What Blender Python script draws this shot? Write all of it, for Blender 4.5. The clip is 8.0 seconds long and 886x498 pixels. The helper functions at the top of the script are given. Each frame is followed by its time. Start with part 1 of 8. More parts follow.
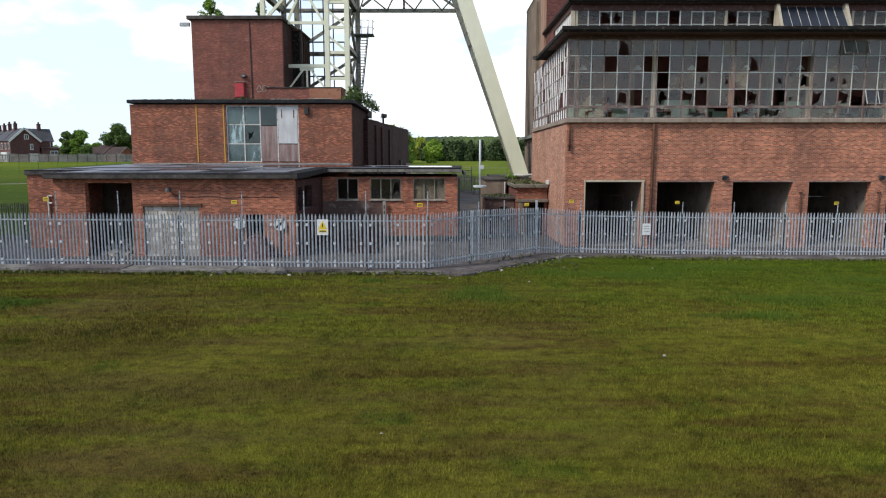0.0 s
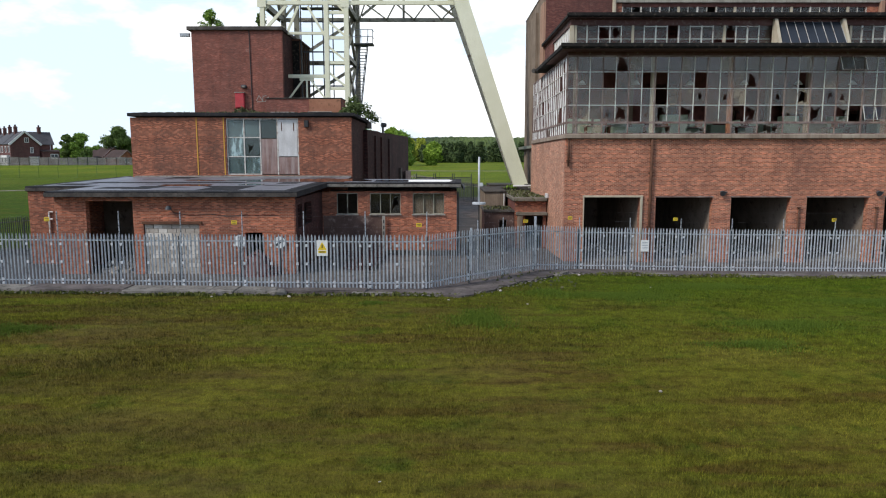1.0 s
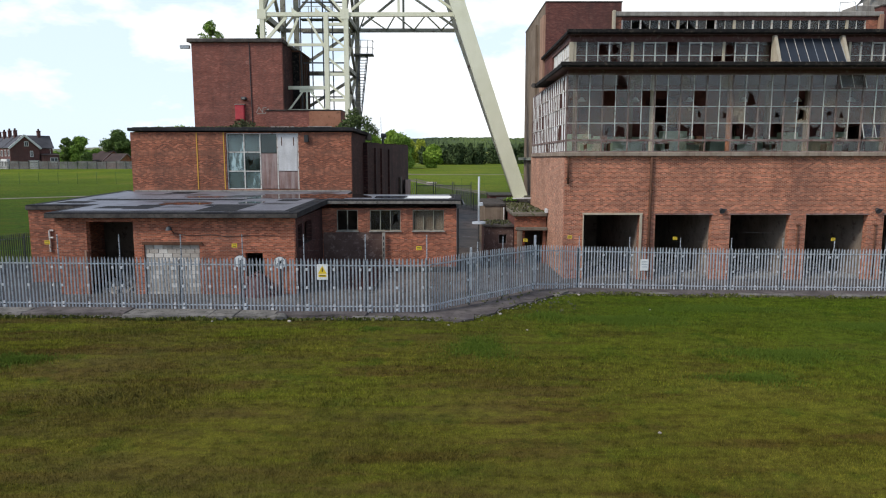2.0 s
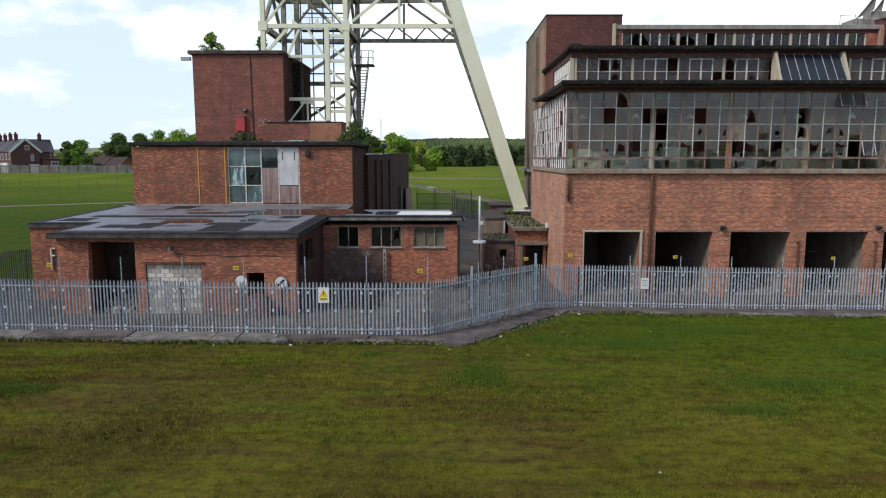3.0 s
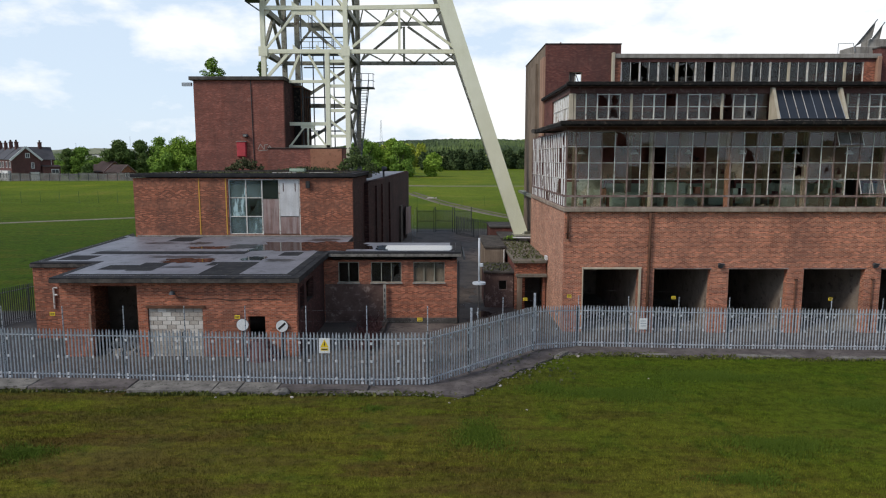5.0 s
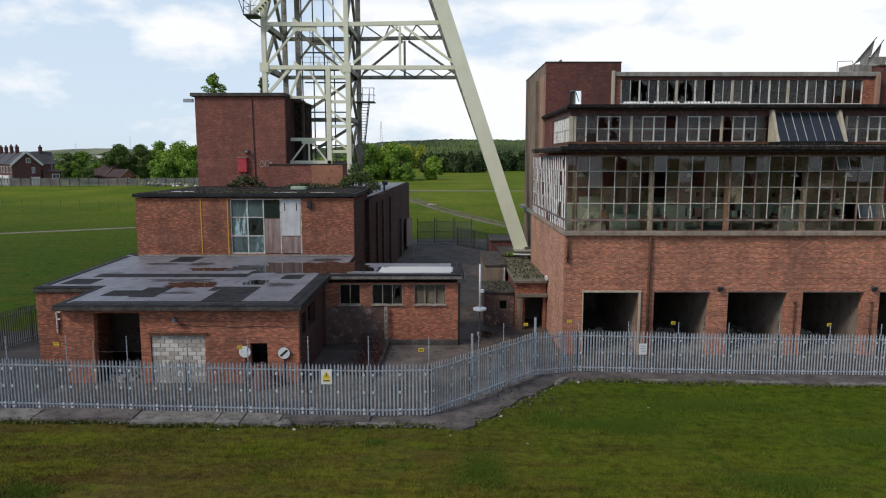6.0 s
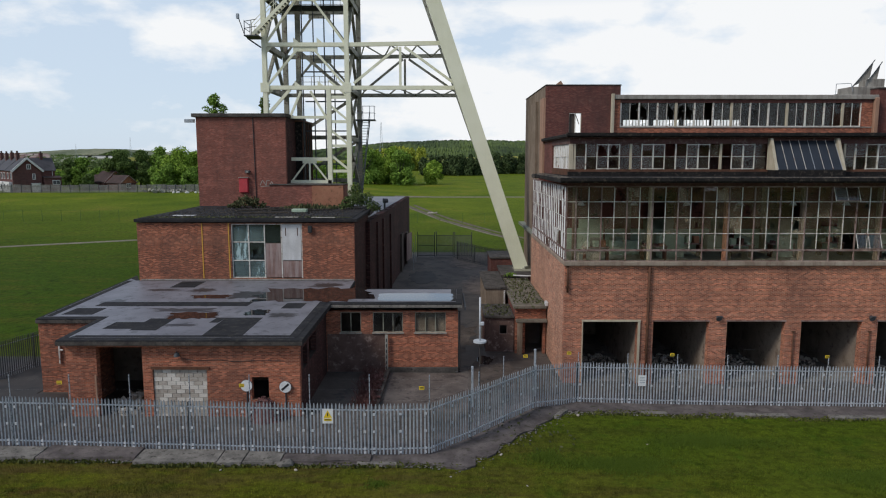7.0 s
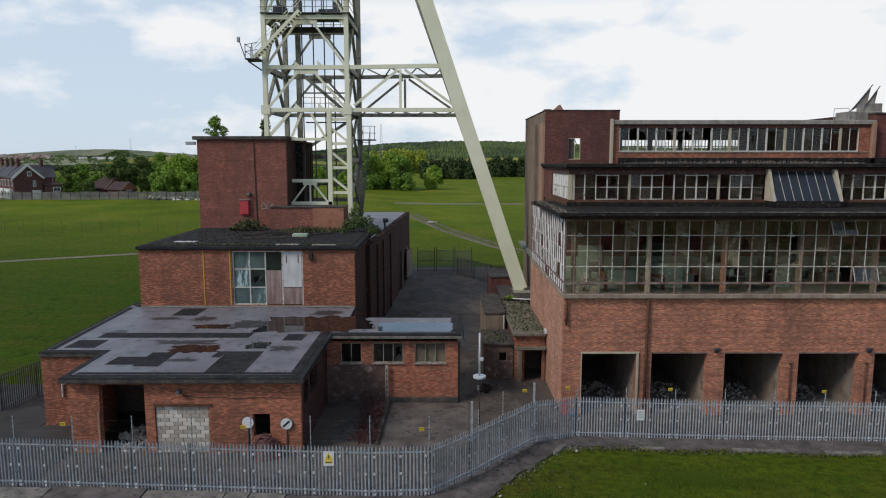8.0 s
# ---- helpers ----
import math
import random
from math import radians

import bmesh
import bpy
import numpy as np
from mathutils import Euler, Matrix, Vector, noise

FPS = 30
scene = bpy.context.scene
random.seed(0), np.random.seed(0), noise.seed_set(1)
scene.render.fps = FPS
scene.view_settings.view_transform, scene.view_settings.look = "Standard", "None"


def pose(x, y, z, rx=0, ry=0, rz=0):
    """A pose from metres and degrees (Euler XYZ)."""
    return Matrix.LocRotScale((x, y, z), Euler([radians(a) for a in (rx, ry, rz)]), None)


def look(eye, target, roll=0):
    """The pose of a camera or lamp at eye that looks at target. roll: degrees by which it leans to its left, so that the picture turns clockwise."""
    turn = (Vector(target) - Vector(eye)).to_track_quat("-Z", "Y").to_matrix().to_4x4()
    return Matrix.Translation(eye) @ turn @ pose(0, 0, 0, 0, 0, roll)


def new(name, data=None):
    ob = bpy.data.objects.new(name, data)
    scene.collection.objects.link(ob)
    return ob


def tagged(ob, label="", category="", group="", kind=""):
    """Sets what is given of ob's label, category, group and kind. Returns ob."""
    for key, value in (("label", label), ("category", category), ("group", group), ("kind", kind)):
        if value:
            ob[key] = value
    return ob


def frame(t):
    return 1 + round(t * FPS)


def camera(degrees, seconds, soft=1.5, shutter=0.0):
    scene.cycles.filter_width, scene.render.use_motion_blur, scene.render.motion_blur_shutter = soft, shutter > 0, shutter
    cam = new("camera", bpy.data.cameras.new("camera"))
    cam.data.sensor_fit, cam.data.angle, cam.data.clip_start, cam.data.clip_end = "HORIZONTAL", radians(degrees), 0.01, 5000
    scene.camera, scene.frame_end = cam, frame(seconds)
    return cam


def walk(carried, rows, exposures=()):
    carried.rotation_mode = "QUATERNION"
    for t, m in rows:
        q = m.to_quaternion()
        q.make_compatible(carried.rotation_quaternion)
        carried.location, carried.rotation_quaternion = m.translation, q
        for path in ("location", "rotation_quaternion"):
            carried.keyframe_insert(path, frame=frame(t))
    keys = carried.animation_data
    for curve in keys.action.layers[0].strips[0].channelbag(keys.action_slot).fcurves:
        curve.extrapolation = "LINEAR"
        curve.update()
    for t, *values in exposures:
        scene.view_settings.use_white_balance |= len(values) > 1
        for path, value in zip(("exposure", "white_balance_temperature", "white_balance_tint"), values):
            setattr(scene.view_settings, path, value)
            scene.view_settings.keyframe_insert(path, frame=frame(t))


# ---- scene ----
cam = camera(66.0, 8.0, soft=1.1)
PATH = [
    (0, (0.031, 0.195, 4.763), (0.031, 2.178, 4.5), -0.0),
    (0.5, (0.058, 0.151, 5.183), (0.058, 2.134, 4.92), -0.0),
    (1, (0.074, 0.165, 5.666), (0.074, 2.148, 5.403), -0.0),
    (1.5, (0.078, 0.204, 6.175), (0.079, 2.187, 5.912), -0.0),
    (3, (0.037, 0.287, 7.69), (0.037, 2.27, 7.428), -0.0),
    (3.5, (0.038, 0.311, 8.171), (0.038, 2.294, 7.909), -0.0),
    (4, (0.05, 0.328, 8.72), (0.05, 2.311, 8.457), -0.0),
    (4.5, (0.059, 0.334, 9.304), (0.059, 2.316, 9.042), -0.0),
    (6, (-0.006, 0.309, 11.359), (-0.006, 2.292, 11.096), 0.0),
    (6.5, (-0.021, 0.322, 12.196), (-0.021, 2.305, 11.933), 0.0),
    (7, (-0.024, 0.33, 13.15), (-0.024, 2.313, 12.887), -0.0),
    (7.5, (-0.026, 0.323, 14.142), (-0.026, 2.306, 13.879), 0.0),
    (8, (-0.016, 0.306, 15.139), (-0.016, 2.289, 14.876), 0.0),
]
walk(cam, [(t, look(eye, target, roll)) for t, eye, target, roll in PATH], [(0.0, 0.5), (1.5, 0.44), (3.5, 0.28), (4.5, 0.2), (6.5, 0.0), (8.0, -0.1)])

# ---------------------------------------------------------------- world and sun
SUN_DIR = Vector((-0.62, -0.42, 0.66)).normalized()      # towards the sun
world = bpy.data.worlds.new("sky_world")
scene.world = world
world.use_nodes = True
wn, wl = world.node_tree.nodes, world.node_tree.links
wn.clear()
w_out = wn.new("ShaderNodeOutputWorld")
w_bg = wn.new("ShaderNodeBackground")
w_sky = wn.new("ShaderNodeTexSky")
w_sky.sky_type = "NISHITA"
w_sky.sun_disc = False
w_sky.sun_elevation = math.asin(SUN_DIR.z)
w_sky.sun_rotation = math.atan2(SUN_DIR.x, SUN_DIR.y)
w_sky.air_density, w_sky.dust_density, w_sky.ozone_density = 1.0, 0.6, 2.0
w_co = wn.new("ShaderNodeTexCoord")
w_map = wn.new("ShaderNodeMapping")
w_map.inputs["Scale"].default_value = (1.0, 1.0, 2.2)
w_map.inputs["Location"].default_value = (3.1, 0.4, 0.0)
w_n1 = wn.new("ShaderNodeTexNoise")
w_n1.inputs["Scale"].default_value = 6.0
w_n1.inputs["Detail"].default_value = 11.0
w_n1.inputs["Roughness"].default_value = 0.55
w_ramp = wn.new("ShaderNodeValToRGB")
w_ramp.color_ramp.elements[0].position, w_ramp.color_ramp.elements[1].position = 0.37, 0.52
w_ramp.color_ramp.elements[0].color = (0.2, 0.2, 0.2, 1.0)
# the cloud sheet thins out overhead to blue
w_sep = wn.new("ShaderNodeSeparateXYZ")
w_fade = wn.new("ShaderNodeMapRange")
w_fade.inputs[1].default_value, w_fade.inputs[2].default_value = 0.205, 0.25
w_fade.inputs[3].default_value, w_fade.inputs[4].default_value = 1.0, 0.22
w_mul = wn.new("ShaderNodeMath")
w_mul.operation = "MULTIPLY"
w_mix = wn.new("ShaderNodeMixRGB")
w_mix.inputs[2].default_value = (11.2, 11.4, 11.6, 1.0)
wl.new(w_co.outputs["Generated"], w_map.inputs[0])
wl.new(w_map.outputs[0], w_n1.inputs["Vector"])
w_bias = wn.new("ShaderNodeMath")       # more cloud towards the east
w_bias.operation = "MULTIPLY_ADD"
w_bias.inputs[1].default_value = 0.27
wl.new(w_n1.outputs["Fac"], w_bias.inputs[2])
wl.new(w_bias.outputs[0], w_ramp.inputs[0])
wl.new(w_co.outputs["Generated"], w_sep.inputs[0])
wl.new(w_sep.outputs[2], w_fade.inputs[0])
wl.new(w_sep.outputs[0], w_bias.inputs[0])
wl.new(w_ramp.outputs[0], w_mul.inputs[0])
w_back = wn.new("ShaderNodeMapRange")
w_back.inputs[1].default_value, w_back.inputs[2].default_value = -0.5, 0.3
w_back.inputs[3].default_value, w_back.inputs[4].default_value = 0.35, 1.0
wl.new(w_sep.outputs[1], w_back.inputs[0])
w_cov = wn.new("ShaderNodeMath")
w_cov.operation = "MULTIPLY"
wl.new(w_fade.outputs[0], w_cov.inputs[0])
wl.new(w_back.outputs[0], w_cov.inputs[1])
wl.new(w_cov.outputs[0], w_mul.inputs[1])
wl.new(w_mul.outputs[0], w_mix.inputs[0])
w_pale = wn.new("ShaderNodeMixRGB")
w_pm = wn.new("ShaderNodeMath")
w_pm.operation = "MULTIPLY"
w_pm.inputs[1].default_value = 0.8
wl.new(w_fade.outputs[0], w_pm.inputs[0])
wl.new(w_pm.outputs[0], w_pale.inputs[0])
w_pale.inputs[2].default_value = (6.7, 8.5, 10.7, 1.0)
w_gain = wn.new("ShaderNodeMixRGB")
w_gain.blend_type = "MULTIPLY"
w_gain.inputs[0].default_value = 1.0
w_gain.inputs[2].default_value = (1.35, 1.35, 1.35, 1.0)
wl.new(w_sky.outputs[0], w_gain.inputs[1])
wl.new(w_gain.outputs[0], w_pale.inputs[1])
wl.new(w_pale.outputs[0], w_mix.inputs[1])
wl.new(w_mix.outputs[0], w_bg.inputs[0])
w_bg.inputs[1].default_value = 0.085
wl.new(w_bg.outputs[0], w_out.inputs[0])

sun_data = bpy.data.lights.new("sun", "SUN")
sun_data.energy, sun_data.angle, sun_data.color = 2.0, radians(15.0), (1.0, 0.95, 0.88)
sun = new("sun", sun_data)
sun.matrix_world = look(SUN_DIR * 200.0, (0, 0, 0))

# ---------------------------------------------------------------- materials
MATS = {}


def nodes_of(name):
    m = bpy.data.materials.new(name)
    m.use_nodes = True
    t = m.node_tree
    b = t.nodes["Principled BSDF"]
    MATS[name] = m
    return m, t.nodes, t.links, b


def ramp_of(n, stops):
    r = n.new("ShaderNodeValToRGB")
    e = r.color_ramp.elements
    while len(e) < len(stops):
        e.new(0.5)
    for el, (p, c) in zip(e, stops):
        el.position = p
        el.color = (*c, 1.0) if len(c) == 3 else c
    return r


def noise_of(n, l, vec, scale, detail=5.0, rough=0.6):
    t = n.new("ShaderNodeTexNoise")
    t.inputs["Scale"].default_value = scale
    t.inputs["Detail"].default_value = detail
    t.inputs["Roughness"].default_value = rough
    if vec is not None:
        l.new(vec, t.inputs["Vector"])
    return t


def mix_of(n, l, fac, a, b, blend="MIX"):
    m = n.new("ShaderNodeMixRGB")
    m.blend_type = blend
    for sock, v in ((m.inputs[0], fac), (m.inputs[1], a), (m.inputs[2], b)):
        if isinstance(v, (int, float)):
            sock.default_value = v
        elif isinstance(v, tuple):
            sock.default_value = (*v, 1.0)
        else:
            l.new(v, sock)
    return m.outputs[0]


def bump_of(n, l, b, height, strength, distance):
    k = n.new("ShaderNodeBump")
    k.inputs["Strength"].default_value = strength
    k.inputs["Distance"].default_value = distance
    l.new(height, k.inputs["Height"])
    l.new(k.outputs[0], b.inputs["Normal"])


def plain(name, dark, light, rough=0.7, metal=0.0, scale=3.0, fine=40.0, bump=0.2, dist=0.01, spots=None, streak=0.0):
    """A worn surface: two colours blended by large and fine noise, optional stains and rain streaks."""
    m, n, l, b = nodes_of(name)
    pos = n.new("ShaderNodeNewGeometry").outputs["Position"]
    big = noise_of(n, l, pos, scale, 6.0, 0.65)
    r = ramp_of(n, [(0.32, dark), (0.68, light)])
    l.new(big.outputs["Fac"], r.inputs[0])
    col = r.outputs[0]
    fn = noise_of(n, l, pos, fine, 4.0, 0.6)
    fr = ramp_of(n, [(0.3, (0.72, 0.72, 0.72)), (0.7, (1.12, 1.12, 1.12))])
    l.new(fn.outputs["Fac"], fr.inputs[0])
    col = mix_of(n, l, 0.8, col, fr.outputs[0], "MULTIPLY")
    if streak:
        mp = n.new("ShaderNodeMapping")
        mp.inputs["Scale"].default_value = (2.2, 2.2, 0.12)
        l.new(pos, mp.inputs[0])
        sn = noise_of(n, l, mp.outputs[0], 1.6, 6.0, 0.7)
        sr = ramp_of(n, [(0.45, (0, 0, 0)), (0.7, (1, 1, 1))])
        l.new(sn.outputs["Fac"], sr.inputs[0])
        fac = n.new("ShaderNodeMath")
        fac.operation = "MULTIPLY"
        fac.inputs[1].default_value = streak
        l.new(sr.outputs[0], fac.inputs[0])
        col = mix_of(n, l, fac.outputs[0], col, spots or (0.05, 0.04, 0.035))
    elif spots:
        sn = noise_of(n, l, pos, scale * 2.7, 7.0, 0.7)
        sr = ramp_of(n, [(0.54, (0, 0, 0)), (0.64, (1, 1, 1))])
        l.new(sn.outputs["Fac"], sr.inputs[0])
        col = mix_of(n, l, sr.outputs[0], col, spots)
    l.new(col, b.inputs["Base Color"])
    b.inputs["Roughness"].default_value = rough
    b.inputs["Specular IOR Level"].default_value = 0.2 if rough > 0.84 else 0.5
    b.inputs["Metallic"].default_value = metal
    if bump:
        bump_of(n, l, b, fn.outputs["Fac"], bump, dist)
    return m


def brick(name, c1, c2, mortar, stain, stain_amount=0.5, pale=1.4):
    m, n, l, b = nodes_of(name)
    pos = n.new("ShaderNodeNewGeometry").outputs["Position"]
    sep = n.new("ShaderNodeSeparateXYZ")
    l.new(pos, sep.inputs[0])
    add = n.new("ShaderNodeMath")
    l.new(sep.outputs[0], add.inputs[0])
    l.new(sep.outputs[1], add.inputs[1])
    com = n.new("ShaderNodeCombineXYZ")
    l.new(add.outputs[0], com.inputs[0])
    l.new(sep.outputs[2], com.inputs[1])
    t = n.new("ShaderNodeTexBrick")
    t.offset = 0.5
    t.inputs["Scale"].default_value = 1.0
    t.inputs["Brick Width"].default_value = 0.225
    t.inputs["Row Height"].default_value = 0.075
    t.inputs["Mortar Size"].default_value = 0.011
    t.inputs["Mortar Smooth"].default_value = 0.2
    t.inputs["Bias"].default_value = 0.0
    # the texture's own random shade of each brick picks its colour
    t.inputs["Color1"].default_value = (0, 0, 0, 1)
    t.inputs["Color2"].default_value = (1, 1, 1, 1)
    t.inputs["Mortar"].default_value = (0.5, 0.5, 0.5, 1)
    l.new(com.outputs[0], t.inputs["Vector"])
    mid = [tuple(a * k + b_ * (1 - k) for a, b_ in zip(c1, c2)) for k in (0.15, 0.5, 0.8)]
    tone = ramp_of(n, [(0.0, c2), (0.15, mid[0]), (0.5, mid[1]), (0.75, c1), (1.0, tuple(v * pale + 0.02 for v in c1))])
    l.new(t.outputs["Color"], tone.inputs[0])
    col = mix_of(n, l, t.outputs["Fac"], tone.outputs[0], mortar)
    # broad paler and darker areas along the courses
    mp = n.new("ShaderNodeMapping")
    mp.inputs["Scale"].default_value = (0.8, 2.2, 1.0)
    l.new(com.outputs[0], mp.inputs[0])
    cl = noise_of(n, l, mp.outputs[0], 0.6, 5.0, 0.6)
    cr = ramp_of(n, [(0.3, (0.74, 0.72, 0.72)), (0.5, (1.0, 1.0, 1.0)), (0.72, (1.22, 1.2, 1.16))])
    l.new(cl.outputs["Fac"], cr.inputs[0])
    col = mix_of(n, l, 0.8, col, cr.outputs[0], "MULTIPLY")
    # rain has run down the wall in uneven streaks
    mps = n.new("ShaderNodeMapping")
    mps.inputs["Scale"].default_value = (1.5, 0.13, 1.0)
    l.new(com.outputs[0], mps.inputs[0])
    rs = noise_of(n, l, mps.outputs[0], 0.9, 6.0, 0.7)
    rr = ramp_of(n, [(0.32, (0.62, 0.6, 0.6)), (0.47, (1.0, 1.0, 1.0)), (0.62, (1.0, 1.0, 1.0)), (0.76, (1.2, 1.22, 1.24))])
    l.new(rs.outputs["Fac"], rr.inputs[0])
    col = mix_of(n, l, 0.55, col, rr.outputs[0], "MULTIPLY")
    # soot and damp
    mp2 = n.new("ShaderNodeMapping")
    mp2.inputs["Scale"].default_value = (1.0, 1.0, 0.35)
    l.new(pos, mp2.inputs[0])
    st = noise_of(n, l, mp2.outputs[0], 0.45, 7.0, 0.68)
    sr = ramp_of(n, [(0.42, (0, 0, 0)), (0.72, (stain_amount,) * 3)])
    l.new(st.outputs["Fac"], sr.inputs[0])
    col = mix_of(n, l, sr.outputs[0], col, stain)
    # lime bloom
    bl = noise_of(n, l, pos, 1.3, 8.0, 0.75)
    br = ramp_of(n, [(0.6, (0, 0, 0)), (0.8, (0.35, 0.35, 0.35))])
    l.new(bl.outputs["Fac"], br.inputs[0])
    col = mix_of(n, l, br.outputs[0], col, (0.42, 0.33, 0.28))
    l.new(col, b.inputs["Base Color"])
    b.inputs["Roughness"].default_value = 0.9
    b.inputs["Specular IOR Level"].default_value = 0.2
    bump_of(n, l, b, t.outputs["Fac"], -0.2, 0.006)
    return m


brick("brick_red", (0.44, 0.13, 0.066), (0.2, 0.057, 0.033), (0.35, 0.2, 0.135), (0.075, 0.05, 0.042), 0.55)
brick("brick_tower", (0.28, 0.088, 0.06), (0.18, 0.056, 0.042), (0.22, 0.125, 0.1), (0.085, 0.05, 0.043), 0.6, 1.2)
brick("brick_house", (0.15, 0.055, 0.048), (0.1, 0.037, 0.034), (0.12, 0.08, 0.07), (0.05, 0.035, 0.033), 0.5, 1.2)
brick("brick_plum", (0.17, 0.054, 0.042), (0.115, 0.036, 0.03), (0.16, 0.09, 0.075), (0.06, 0.036, 0.033), 0.75, 1.15)
brick("brick_brown", (0.36, 0.112, 0.058), (0.16, 0.05, 0.03), (0.25, 0.15, 0.105), (0.07, 0.045, 0.038), 0.6)
# sooty brick, darkened further in colour for the shade on yard-facing walls
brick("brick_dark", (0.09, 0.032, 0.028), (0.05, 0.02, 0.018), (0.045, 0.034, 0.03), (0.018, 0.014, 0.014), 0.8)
brick("brick_orange", (0.48, 0.153, 0.08), (0.22, 0.066, 0.04), (0.47, 0.3, 0.21), (0.11, 0.06, 0.048), 0.6)
brick("brick_buff", (0.52, 0.24, 0.15), (0.3, 0.125, 0.08), (0.5, 0.34, 0.25), (0.22, 0.13, 0.09), 0.6)
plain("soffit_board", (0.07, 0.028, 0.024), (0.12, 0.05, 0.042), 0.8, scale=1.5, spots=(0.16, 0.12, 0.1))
plain("interior_maroon", (0.13, 0.046, 0.04), (0.24, 0.095, 0.08), 0.9, scale=0.6, spots=(0.05, 0.03, 0.028))
plain("render_buff", (0.36, 0.205, 0.135), (0.46, 0.285, 0.2), 0.9, scale=0.8, spots=(0.2, 0.12, 0.08), streak=0.6)
plain("render_brown", (0.19, 0.14, 0.1), (0.3, 0.23, 0.17), 0.9, scale=0.8, spots=(0.06, 0.045, 0.035), streak=0.6)
plain("concrete", (0.25, 0.23, 0.2), (0.42, 0.39, 0.34), 0.9, scale=1.2, spots=(0.12, 0.1, 0.085), streak=0.7)
plain("concrete_dark", (0.035, 0.031, 0.028), (0.12, 0.105, 0.092), 0.92, scale=1.5, spots=(0.035, 0.032, 0.03))
plain("concrete_yard", (0.047, 0.037, 0.031), (0.13, 0.106, 0.09), 0.8, scale=0.35, spots=(0.035, 0.032, 0.03))
plain("kerb_stone", (0.12, 0.11, 0.098), (0.27, 0.245, 0.215), 0.92, scale=1.8, spots=(0.06, 0.055, 0.045))
plain("fence_wood", (0.17, 0.16, 0.15), (0.3, 0.285, 0.265), 0.9, scale=0.5)
plain("kerb_concrete", (0.07, 0.058, 0.056), (0.175, 0.148, 0.138), 0.92, scale=1.1, spots=(0.06, 0.055, 0.04))
plain("asphalt", (0.026, 0.023, 0.021), (0.062, 0.053, 0.047), 0.75, scale=0.3, spots=(0.022, 0.021, 0.021))
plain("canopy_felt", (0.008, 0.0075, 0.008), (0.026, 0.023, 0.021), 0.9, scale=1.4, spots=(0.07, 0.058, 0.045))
# grey felt lightened towards lavender: grazing sky sheen put into the colour
plain("roof_felt", (0.145, 0.14, 0.155), (0.235, 0.228, 0.248), 0.5, scale=0.5, spots=(0.085, 0.08, 0.087))
plain("damp_felt", (0.03, 0.028, 0.029), (0.062, 0.058, 0.06), 0.45, scale=1.0, spots=(0.03, 0.026, 0.025))
plain("felt_patch", (0.014, 0.014, 0.016), (0.036, 0.035, 0.037), 0.9, scale=0.9, spots=(0.055, 0.05, 0.044))
plain("galvanised", (0.33, 0.36, 0.39), (0.47, 0.5, 0.53), 0.5, 0.15, scale=2.5, spots=(0.17, 0.19, 0.2))
plain("galvanised_dark", (0.05, 0.055, 0.06), (0.1, 0.105, 0.11), 0.6, 0.3, scale=2.5)
plain("galvanised_dull", (0.12, 0.13, 0.14), (0.2, 0.21, 0.22), 0.6, 0.2, scale=2.5)
plain("fence_plate", (0.46, 0.48, 0.5), (0.6, 0.61, 0.62), 0.55, 0.1)
plain("cream_paint", (0.78, 0.765, 0.55), (0.86, 0.845, 0.64), 0.5, scale=0.6, spots=(0.5, 0.46, 0.33), streak=0.12)
# shaded copy of the cream for rear steel; also plain grey frames, scrap
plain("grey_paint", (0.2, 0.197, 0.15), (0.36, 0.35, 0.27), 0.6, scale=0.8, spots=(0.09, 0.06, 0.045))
plain("rust", (0.07, 0.035, 0.022), (0.16, 0.075, 0.045), 0.85, scale=2.0)
plain("white_frame", (0.5, 0.47, 0.42), (0.72, 0.69, 0.63), 0.6, scale=2.0, spots=(0.2, 0.1, 0.07))
plain("rust_frame", (0.12, 0.055, 0.043), (0.32, 0.25, 0.22), 0.7, scale=1.3, spots=(0.1, 0.045, 0.03))
plain("stone_frame", (0.42, 0.36, 0.26), (0.55, 0.48, 0.36), 0.8, scale=1.0, spots=(0.25, 0.17, 0.1), streak=0.4)
plain("sill_stone", (0.24, 0.185, 0.14), (0.4, 0.33, 0.26), 0.88, scale=0.9, spots=(0.13, 0.06, 0.045), streak=0.5)
plain("white_sheet", (0.5, 0.49, 0.48), (0.68, 0.67, 0.66), 0.6, scale=1.0, spots=(0.3, 0.26, 0.22), streak=0.35)
plain("board_brown", (0.16, 0.09, 0.075), (0.29, 0.18, 0.155), 0.8, scale=1.2, spots=(0.42, 0.37, 0.35), streak=0.75)
plain("board_orange", (0.34, 0.15, 0.09), (0.42, 0.2, 0.12), 0.85, scale=1.2, spots=(0.2, 0.1, 0.06))
plain("yellow_paint", (0.5, 0.25, 0.03), (0.62, 0.34, 0.05), 0.7, scale=2.0)
plain("red_paint", (0.4, 0.025, 0.035), (0.52, 0.05, 0.06), 0.7, scale=2.0, spots=(0.28, 0.05, 0.05))
plain("sign_yellow", (0.75, 0.5, 0.02), (0.8, 0.58, 0.03), 0.5)
plain("sign_white", (0.66, 0.66, 0.64), (0.78, 0.78, 0.76), 0.5, scale=6.0)
plain("sign_black", (0.012, 0.012, 0.012), (0.03, 0.03, 0.03), 0.5)
plain("black_rubber", (0.02, 0.02, 0.02), (0.04, 0.04, 0.04), 0.6)
plain("block_grey", (0.36, 0.315, 0.265), (0.5, 0.445, 0.38), 0.92, scale=2.0, spots=(0.33, 0.27, 0.23))
plain("block_pale", (0.58, 0.525, 0.46), (0.7, 0.65, 0.58), 0.92, scale=2.0)
